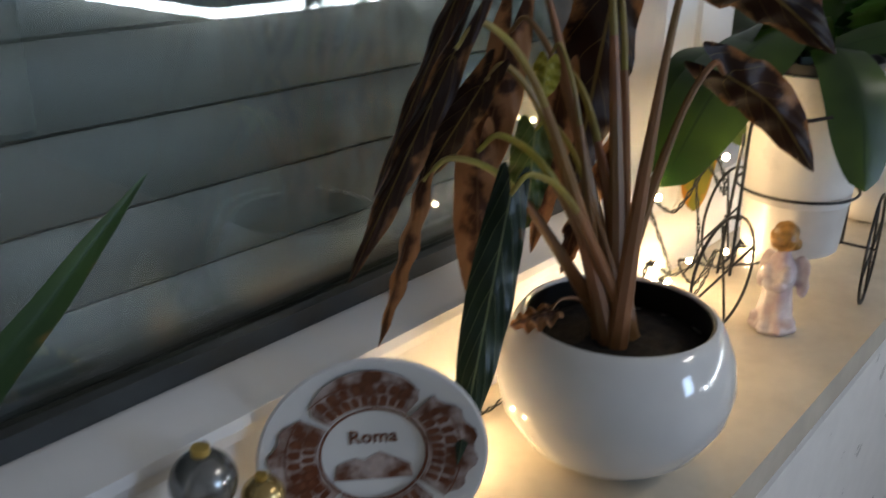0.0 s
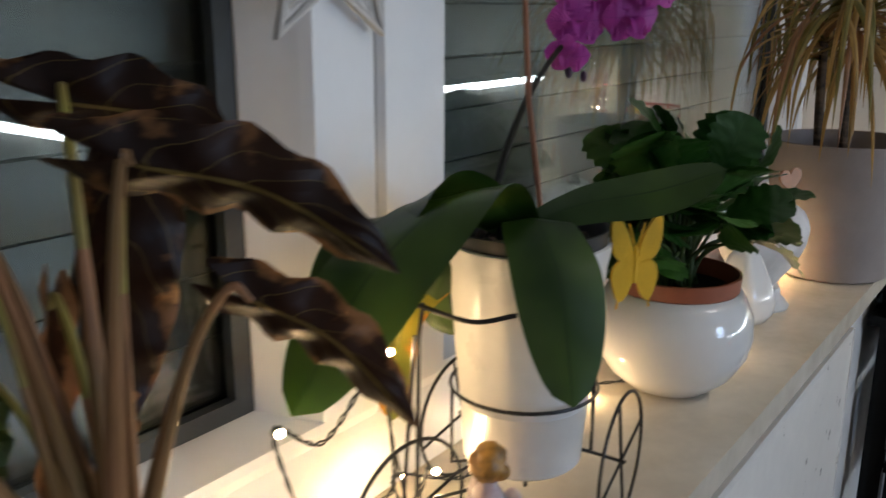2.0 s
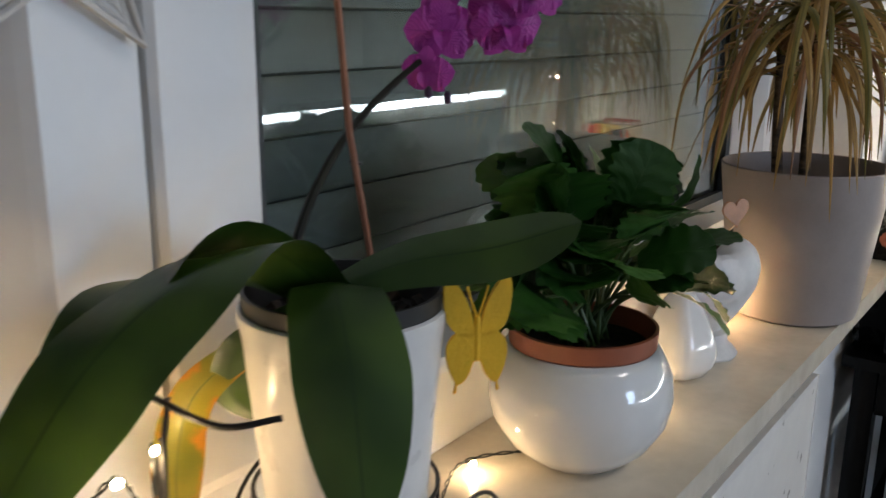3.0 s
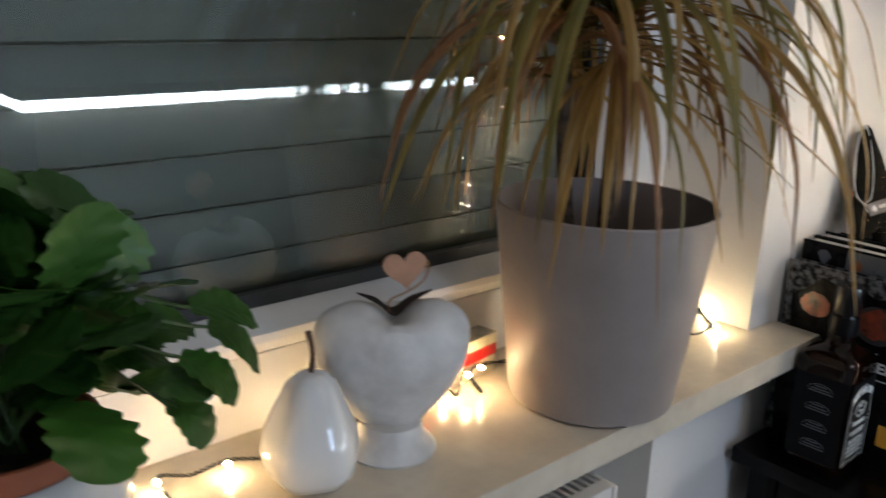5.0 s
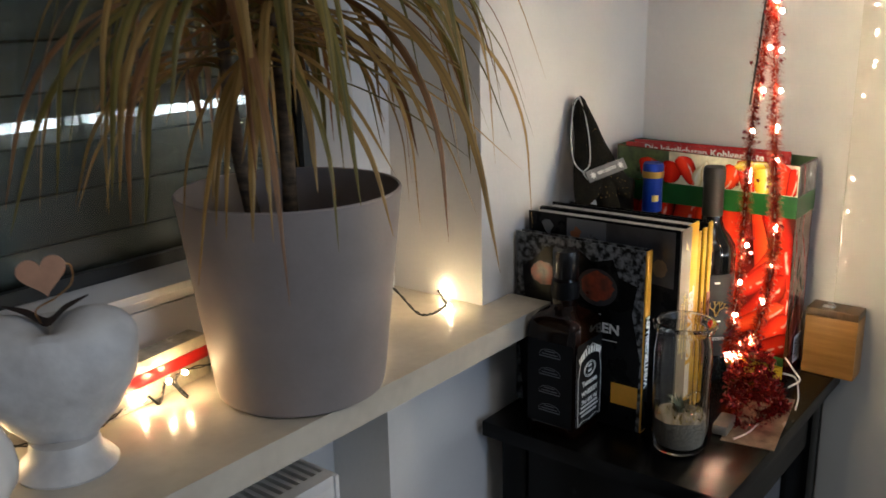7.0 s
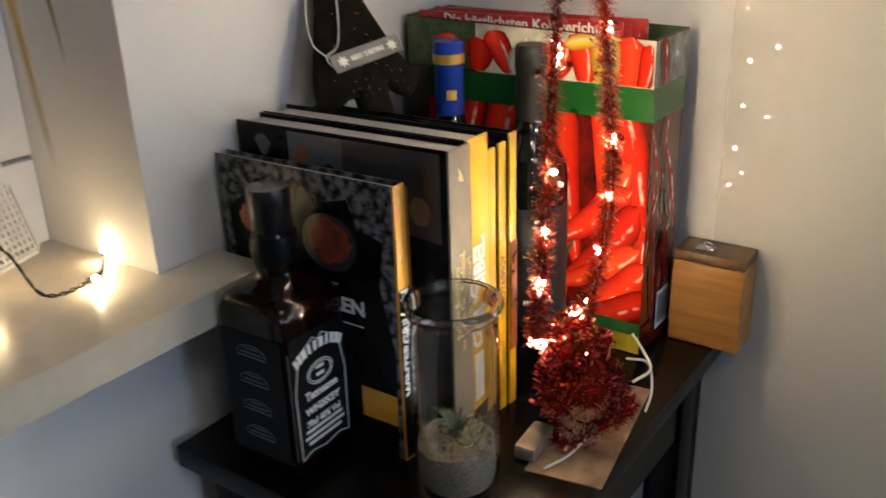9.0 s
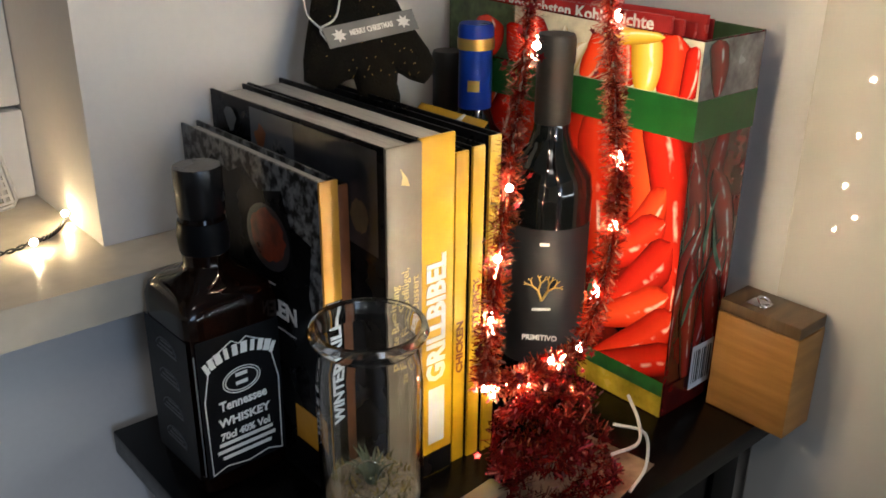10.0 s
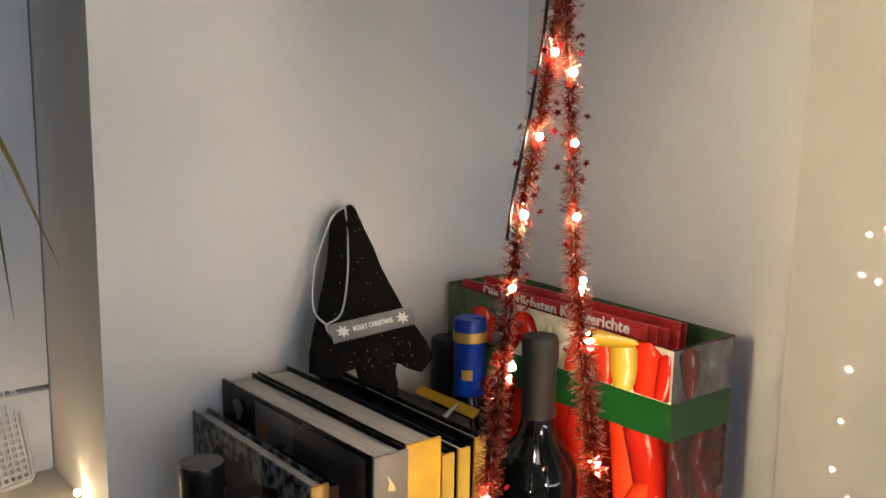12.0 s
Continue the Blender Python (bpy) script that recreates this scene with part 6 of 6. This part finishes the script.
HX, HY = -0.578, 0.052
vase = thing("heart_vase", "chalky white heart-shaped vase with slit top", "vase", (HX, HY, SZ))
hdir = V((0.86, -0.50, 0)).normalized()
hn = V((-0.50, -0.86, 0)).normalized()


def heart_outline(n=56):
    pts = []
    for i in range(n):
        t = 2 * math.pi * i / n
        low = min(1.0, max(0.0, (min(t, 2 * math.pi - t) - 1.1) / 0.8))
        e = 3 - 1.75 * low * low * (3 - 2 * low)
        pts.append((0.0745 * math.copysign(abs(math.sin(t)) ** e, math.sin(t)), 0.0595 * (13 * math.cos(t) - 5 * math.cos(2 * t) - 2 * math.cos(3 * t) - math.cos(4 * t)) / 13 * (1 + 0.16 * low)))
    return pts


ho = heart_outline()
bm = bmesh.new()
cz = SZ + 0.098
rings_ = []
for k in range(-8, 9):
    s = k / 8
    sc = math.sqrt(max(0.0, 1 - abs(s) ** 2.3))
    sc = 0.25 + 0.75 * sc if abs(k) < 8 else 0.22
    w_ = 0.92 * max(0.0, 1 - abs(s) * 1.25) ** 0.6
    el = [(0.070 * math.sin(2 * math.pi * i / len(ho)), 0.012 + 0.048 * math.cos(2 * math.pi * i / len(ho))) for i in range(len(ho))]
    rings_.append([bm.verts.new(V((HX, HY, cz)) + hdir * ((x * w_ + ex * (1 - w_)) * sc) + hn * (0.044 * s) + V((0, 0, (y * w_ + ey * (1 - w_)) * sc - 0.004 * (1 - sc)))) for (x, y), (ex, ey) in zip(ho, el)])
for a, b in zip(rings_, rings_[1:]):
    for k in range(len(ho)):
        bm.faces.new((a[k], a[(k + 1) % len(ho)], b[(k + 1) % len(ho)], b[k]))
bm.faces.new(rings_[0][::-1])
bm.faces.new(rings_[-1])
bmesh.ops.recalc_face_normals(bm, faces=bm.faces)
for v in bm.verts:
    v.co += 0.0012 * noise.noise_vector(v.co * 70)
part("body", bm, MATTE_CER, vase)
part("foot", lathe([(0.0, 0.0), (0.044, 0.0), (0.0455, 0.003), (0.040, 0.010), (0.033, 0.016), (0.030, 0.030), (0.0, 0.034)], (HX, HY, SZ), 40), MATTE_CER, vase)
# dark strip on the closed body: the slit's shaded hollow as colour
DARKIN = mat("vase_slit_shade", (0.05, 0.028, 0.02), 0.8, vary=0.3)
slit = [(-0.034, 0.060, 0), (-0.016, 0.052, 0), (0.0, 0.0405, 0), (0.016, 0.052, 0), (0.036, 0.061, 0)]
bm = bmesh.new()
sp_ = spline(slit, 20)
lo_ = [bm.verts.new(V((HX, HY, cz)) + hdir * p.x + hn * (0.0105 * math.sin(math.pi * i / (len(sp_) - 1))) + V((0, 0, p.y + 0.001))) for i, p in enumerate(sp_)]
hi_ = [bm.verts.new(V((HX, HY, cz)) + hdir * p.x - hn * (0.0105 * math.sin(math.pi * i / (len(sp_) - 1))) + V((0, 0, p.y + 0.0025))) for i, p in enumerate(sp_)]
for i in range(len(sp_) - 1):
    bm.faces.new((lo_[i], lo_[i + 1], hi_[i + 1], hi_[i]))
part("slit", bm, DARKIN, vase, "dark strip for the shaded slit opening")
PLY = mat("plywood_heart", (0.58, 0.31, 0.19), 0.6, vary=0.15, scale=30)
COPPER = mat("copper_wire", (0.55, 0.30, 0.12), 0.3, metal=0.9, vary=0.1)
hp = thing("wooden_heart_pick", "small wooden heart on a copper wire spiral", "decoration", (-0.59, 0.03, SZ + 0.16))
mH = plane_frame((-0.592, 0.020, 1.094), (0.86, -0.50, 0.12), (0.1, 0.0, 1))
part("heart", slab(mH, [(0.0195 * math.sin(2 * math.pi * i / 36) ** 3, 0.0155 * (13 * math.cos(2 * math.pi * i / 36) - 5 * math.cos(4 * math.pi * i / 36) - 2 * math.cos(6 * math.pi * i / 36) - math.cos(8 * math.pi * i / 36)) / 13) for i in range(36)], 0.0035), PLY, hp)
part("wire", tube(spline([(-0.585, 0.050, SZ + 0.142), (-0.592, 0.040, SZ + 0.158), (-0.580, 0.028, SZ + 0.168), (-0.568, 0.020, SZ + 0.180), (-0.570, 0.015, SZ + 0.198), (-0.584, 0.018, SZ + 0.197)], 30), 0.0008, 6), COPPER, hp)

# red and white packet lying behind the vase
RED_P = mat("red_packet", (0.65, 0.02, 0.02), 0.3, vary=0.1)
pk = thing("packet", "red and cream striped paper packet on sill", "packet", (-0.44, 0.11, SZ))
mP = pose(-0.445, 0.120, SZ, 0, 0, 8)
part("lower", boxes((-0.075, 0.075, -0.014, 0.014, 0.001, 0.022), m=mP, bev=0.001), CREAM_P, pk)
part("middle", boxes((-0.0752, 0.0752, -0.0142, 0.0142, 0.0222, 0.036), m=mP, bev=0.001), RED_P, pk, "red stripe")
part("upper", boxes((-0.075, 0.075, -0.014, 0.014, 0.0362, 0.050), m=mP, bev=0.001), CREAM_P, pk)

# dragon tree in the large taupe pot
DX, DY = -0.325, 0.010
dp = thing("plant_pot", "large matt taupe pot, tapered", "plant pot", (DX, DY, SZ))
part("pot", lathe([(0.0, 0.001), (0.086, 0.001), (0.0905, 0.004), (0.0925, 0.012), (0.1165, 0.214), (0.1175, 0.220), (0.1160, 0.222), (0.1140, 0.221), (0.109, 0.19), (0.107, 0.15)], (DX, DY, SZ), 72), GREY_POT, dp)
part("soil", lathe([(0.1085, 0.165), (0.06, 0.172), (0.0, 0.176)], (DX, DY, SZ), 40), SOIL, dp)
DRA = [leaf_mat("dragon_leaf_%s" % n, a, b, c, (0.25, 0.14, 0.06), 0.45, veins=0.0, rib=0.22, vein_mix=0.55, burn=bn, trans=0.25) for n, a, b, c, bn in (("green", (0.14, 0.12, 0.022), (0.27, 0.20, 0.05), (0.060, 0.070, 0.015), 0.05), ("straw", (0.32, 0.19, 0.055), (0.48, 0.30, 0.095), (0.19, 0.12, 0.035), 0.1), ("brown", (0.20, 0.09, 0.03), (0.34, 0.16, 0.06), (0.14, 0.07, 0.03), 0.2))]
DTR = mat("dragon_trunk", (0.17, 0.115, 0.07), 0.8, vary=0.4, scale=40, fine=120, bump=0.6, stretch=(1, 1, 3))
dra = thing("dragon_tree", "dragon tree with long drooping striped leaves", "plant", (DX, DY, SZ + 0.17))
trunks = [((DX, DY, SZ + 0.165), (DX + 0.004, DY + 0.004, SZ + 0.28), (DX - 0.002, DY + 0.002, 1.300)), ((DX - 0.02, DY + 0.03, SZ + 0.165), (DX - 0.035, DY + 0.035, SZ + 0.27), (DX - 0.040, DY + 0.038, 1.275))]
for t in trunks:
    part("trunk", fairing(t, 0.0085, 0.0065, seg=10), DTR, dra)
rnd = random.Random(77)


def arching(top, a, rise, length, droop):
    """A line that leaves the crown at the angle rise and bends over under its weight."""
    d = V((math.cos(a), math.sin(a), 0))
    p, line, n = V(top), [], 22
    for i in range(n + 1):
        q = p.copy()
        q.y = min(q.y, 0.135)
        if q.y > -0.01:
            q.x = min(q.x, -0.02)
        line.append(q)
        th = rise - (rise + droop) * min(1.0, (i / n) * 1.25) ** 0.85
        p = p + (d * math.cos(th) + V((0, 0, math.sin(th)))) * (length / n)
    return line


for k in range(150):
    low = k % 3 == 0
    top = V(trunks[0][2] if k % 4 else trunks[1][2]) + V((0, 0, rnd.uniform(-0.035, 0.0) if low else rnd.uniform(-0.01, 0.035)))
    a = rnd.random() * 6.2832
    rise = radians(rnd.uniform(-10, 30) if low else rnd.uniform(20, 78))
    length = rnd.uniform(0.20, 0.30) if low else rnd.uniform(0.27, 0.43)
    if math.sin(a) > 0.3:
        length *= 0.8
    droop = radians(rnd.uniform(68, 88) if k % 9 else rnd.uniform(25, 45))
    line = arching(top, a, rise, length, droop)
    s = V((-math.sin(a), math.cos(a), 0))
    s.rotate(Matrix.Rotation(rnd.uniform(-0.6, 0.6), 3, "Z"))
    w = rnd.uniform(0.0042, 0.0080)
    part("leaf", blade(line, lambda v, w=w: w * (0.7 + 0.7 * v) * (1 - v ** 1.7) + 0.0002, s, 0.35, 2, seed=k), DRA[rnd.choice((0, 1, 1, 1, 2)) if low else rnd.choice((0, 0, 0, 1, 1, 2))], dra)

# plate, baubles and the tip of a leaf at the near end
BROWN_PR = mat("brown_transfer_print", (0.17, 0.055, 0.025), 0.2, vary=0.6, scale=70, fine=160, bump=0.0, other=(0.62, 0.50, 0.46), amount=0.35)
plate = thing("souvenir_plate", "white souvenir plate with brown city views", "plate", (-1.87, 0.06, SZ))
pn = V((-0.58, -0.64, 0.47)).normalized()
mPl = plane_frame((-1.859, 0.099, SZ + 0.069), V((0, 0, 1)).cross(pn), (0, 0, 1))
bm = lathe([(0.0, 0.0), (0.038, 0.0), (0.045, 0.003), (0.078, 0.010), (0.080, 0.0115), (0.078, 0.0125), (0.044, 0.0055), (0.037, 0.0025), (0.0, 0.0025)], (0, 0, 0), 56)
bmesh.ops.transform(bm, verts=bm.verts, matrix=mPl @ Matrix.Scale(0.925, 4))
part("plate", bm, PORCELAIN, plate)


def on_rim(a, r):
    """A point of the plate's rim by angle and radius."""
    return mPl @ V((r * math.cos(a), r * math.sin(a), 0.0048 + (r - 0.031) * 0.205))


def rim_patch(bm, a0, a1, r0, r1, n=6, lift=0.0, top=None):
    up_ = mPl.to_3x3() @ V((0, 0, lift))
    lo_r = [bm.verts.new(on_rim(a0 + (a1 - a0) * i / n, r0) + up_) for i in range(n + 1)]
    hi_r = [bm.verts.new(on_rim(a0 + (a1 - a0) * i / n, top(i / n) if top else r1) + up_) for i in range(n + 1)]
    for i in range(n):
        bm.faces.new((lo_r[i], lo_r[i + 1], hi_r[i + 1], hi_r[i]))


BROWN_DK = mat("dark_brown_transfer_print", (0.13, 0.035, 0.015), 0.2, vary=0.4, scale=160, fine=260, bump=0.0, other=(0.22, 0.08, 0.04), amount=0.6)
rp = random.Random(4)
for k in range(4):
    mid_a = math.pi / 2 + k * math.pi / 2 + 0.12
    half_a = 0.74
    bm = bmesh.new()
    if k % 2:
        rim_patch(bm, mid_a - half_a, mid_a + half_a, 0.036, 0.064, 18, top=lambda t: 0.056 + 0.009 * math.sin(math.pi * t) + 0.003 * (int(t * 9) % 2))
    else:
        rim_patch(bm, mid_a - half_a, mid_a + half_a, 0.036, 0.060, 18, top=lambda t: 0.050 + 0.016 * math.sin(math.pi * t) ** 0.6)
    part("printed_view", bm, BROWN_PR, piece(plate, "plate"), "brown printed building")
    bm = bmesh.new()
    for row, (r0, r1) in enumerate(((0.038, 0.044), (0.047, 0.053))):
        n_ = 9 - row
        for j in range(n_):
            a = mid_a - half_a * 0.86 + half_a * 1.72 * (j + 0.5) / n_
            w = half_a * (0.060 + 0.03 * rp.random())
            rim_patch(bm, a - w, a + w, r0, r1, 5, 0.0004, top=lambda t, r1=r1: r1 + 0.0022 * math.sin(math.pi * t))
    rim_patch(bm, mid_a - half_a * 1.05, mid_a + half_a * 1.05, 0.0335, 0.0355, 14, 0.0004)
    rim_patch(bm, mid_a - half_a * 0.9, mid_a + half_a * 0.9, 0.0560, 0.0568, 14, 0.0004)
    part("printed_arches", bm, BROWN_DK, piece(plate, "plate"), "dark brown arches and windows")
bm = flat_poly(mPl, [(-0.026, -0.020), (0.026, -0.020), (0.024, -0.010), (0.014, -0.004), (0.004, 0.001), (-0.006, -0.005), (-0.012, -0.003), (-0.024, -0.008)], 0.0031)
part("printed_view", bm, BROWN_PR, piece(plate, "plate"))
words("Roma", 0.0135, mPl @ Matrix.Translation((0, 0.012, 0.0030)), BROWN_DK, piece(plate, "plate"), bold=0.0002)
PEARL = mat("dark_pearl", (0.28, 0.28, 0.27), 0.22, metal=0.8, vary=0.1, bump=0.0)
GOLD = mat("gold_bauble", (0.62, 0.44, 0.18), 0.25, metal=0.8, vary=0.1, bump=0.0)


def bauble(c, r, m, label):
    t = thing("bauble", label, "bauble", (c[0], c[1], SZ))
    part("ball", ball(bmesh.new(), c, r, 4), m, t)
    part("cap", lathe([(r * 0.28, 0.0), (r * 0.28, r * 0.25), (r * 0.1, r * 0.3), (0.0, r * 0.3)], (c[0], c[1], c[2] + r * 0.93), 20), GOLD_FOIL, t, "metal cap")


bauble((-1.990, 0.095, SZ + 0.042), 0.042, GOLD, "large gold christmas bauble on the sill")
bauble((-1.974, 0.118, 1.000), 0.019, PEARL, "dark pearl-grey christmas bauble on the sill")
bauble((-1.945, 0.104, SZ + 0.080), 0.013, GOLD, "small gold christmas bauble on the sill")
SANS = leaf_mat("sword_leaf", (0.020, 0.055, 0.010), (0.045, 0.10, 0.016), (0.015, 0.05, 0.01), (0.16, 0.10, 0.02), 0.4, veins=0.0, rib=0.04, burn=0.12)
spot = thing("plant_pot", "white glazed pot at the sill's end", "plant pot", (-2.20, 0.06, SZ))
part("pot", lathe([(0.0, 0.001), (0.035, 0.001), (0.05, 0.03), (0.055, 0.09), (0.052, 0.095), (0.048, 0.08)], (-2.20, 0.06, SZ), 40), PORCELAIN, spot)
part("soil", lathe([(0.049, 0.08), (0.0, 0.084)], (-2.20, 0.06, SZ), 30), SOIL, spot)
sword = thing("aloe_plant", "green pointed sword-shaped leaf with brown edge", "plant", (-2.20, 0.06, SZ + 0.08))
part("leaf", blade(spline([(-2.195, 0.060, SZ + 0.082), (-2.12, 0.056, 1.115), (-2.068, 0.052, 1.168), (-2.028, 0.050, 1.204)], 24), lambda v: 0.0088 * (1 - v ** 2.5) + 0.0003, (0.6, -0.3, -0.6), 0.3, 4), SANS, sword)
part("leaf", blade(spline([(-2.205, 0.060, SZ + 0.082), (-2.23, 0.058, 1.10), (-2.27, 0.052, 1.20)], 24), lambda v: 0.0125 * (1 - v ** 2.5) + 0.0003, (0.6, -0.3, 0.4), 0.3, 4), SANS, sword)

# lace star on the window post, white mesh basket at the right end
LACE = mat("white_lace", (0.70, 0.67, 0.63), 0.8, vary=0.1)
star_t = thing("lace_star", "white lace star hanging on the window post", "decoration", (-1.394, 0.136, 1.34))
bm = bmesh.new()
SC = V((-1.394, 0.136, 1.379))
pts5 = [SC + 0.090 * (1 if k % 2 == 0 else 0.42) * V((math.sin(k * math.pi / 5), 0, math.cos(k * math.pi / 5))) for k in range(10)]
tube(pts5, 0.0040, 6, bm, closed=True)
for k in range(10):
    for f in (0.85, 0.7, 0.55, 0.4):
        a, b = pts5[k], pts5[(k + 1) % 10]
        cc = SC
        tube([cc.lerp(a, f), cc.lerp(b, f)], 0.0011, 5, bm)
    tube([SC, pts5[k]], 0.0011, 5, bm)
part("lace", bm, LACE, star_t)
part("thread", tube([(-1.394, 0.136, 1.465), (-1.394, 0.143, 2.02)], 0.0006, 5), LACE, star_t)
bask = thing("mesh_screen", "white perforated plastic screen leaning on frame", "screen", (-0.07, 0.14, SZ))
bm = bmesh.new()
mK = plane_frame((-0.118, 0.108, SZ + 0.001), (0.095, 0.034, 0), (0.0, 0.028, 0.09))
for k in range(15):
    x = 0.004 + k * 0.0066
    box(bm, x - 0.0012, x + 0.0012, 0.003, 0.092, -0.0008, 0.0008, m=mK)
for k in range(14):
    y = 0.004 + k * 0.0066
    box(bm, 0.003, 0.098, y - 0.0012, y + 0.0012, -0.0007, 0.0009, m=mK)
tagged(part("grid", bm, WHITE_PL, bask, smooth=False), kind="stuff")
part("rim", tube([mK @ V(p) for p in ((0.004, 0, 0), (0.096, 0, 0), (0.101, 0.005, 0), (0.101, 0.085, 0), (0.092, 0.095, 0), (0.010, 0.095, 0), (0.0, 0.085, 0), (0.0, 0.004, 0))], 0.0022, 6, closed=True), WHITE_PL, bask)

# ---- string of small lamps along the sill ----
string = thing("fairy_lights", "black-wired string of lit warm fairy lights", "fairy lights", (-0.9, 0.1, SZ))
BULBS = [(-0.006, 0.066, 0.911), (-0.046, 0.022, 0.909), (-0.100, 0.098, 0.942), (-0.418, 0.092, 0.926), (-0.440, 0.090, 0.924), (-0.470, 0.095, 0.914), (-0.727, 0.100, 0.912), (-0.806, 0.031, 0.909), (-0.79, 0.11, 0.912), (-0.62, 0.115, 0.91), (-1.031, 0.105, 0.911), (-1.180, 0.115, 0.912), (-1.376, 0.103, 1.067), (-1.429, 0.062, 1.082), (-1.364, 0.135, 0.914), (-1.330, 0.128, 0.93), (-1.508, 0.087, 1.057), (-1.340, 0.085, 0.955), (-1.516, 0.077, 0.997), (-1.520, 0.110, 0.912), (-1.602, 0.122, 0.935), (-1.735, 0.125, 0.912), (-1.760, 0.105, 0.912), (-1.56, 0.135, 0.912)]
order = sorted(BULBS, key=lambda p: -p[0])
rnd = random.Random(2)
bm = bmesh.new()
pts = []
for i, p in enumerate(order):
    p = V(p)
    pts.append(V((p.x + 0.006, min(0.146, p.y + 0.012), max(SZ + 0.003, p.z - 0.004))))
    if i + 1 < len(order):
        q = V(order[i + 1])
        mdl = (p + q) / 2 + V((rnd.uniform(-0.01, 0.01), rnd.uniform(-0.02, 0.012), 0))
        mdl.z = max(SZ + 0.003, (p.z + q.z) / 2 - 0.035)
        mdl.y = min(0.146, mdl.y)
        pts.append(mdl)
sp1 = spline(pts, 20 * len(pts))
for ph in (0, math.pi):
    tube([p + 0.0014 * V((0, math.cos(i * 0.9 + ph), math.sin(i * 0.9 + ph))) for i, p in enumerate(sp1)], 0.0009, 5, bm)
part("wire", bm, CABLE, string, "twisted black wire")
for i, p in enumerate(order):
    p = V(p)
    b0 = V((p.x + 0.006, min(0.146, p.y + 0.012), max(SZ + 0.003, p.z - 0.004)))
    d = (p - b0).normalized()
    so = part("socket", tube([b0, p - d * 0.001], 0.0019, 8), CABLE, string)
    part("lamp", ball(bmesh.new(), p + d * 0.002, 0.0030, 2), LED_END if p.x > -0.06 else LED, so, "lit warm lamp")
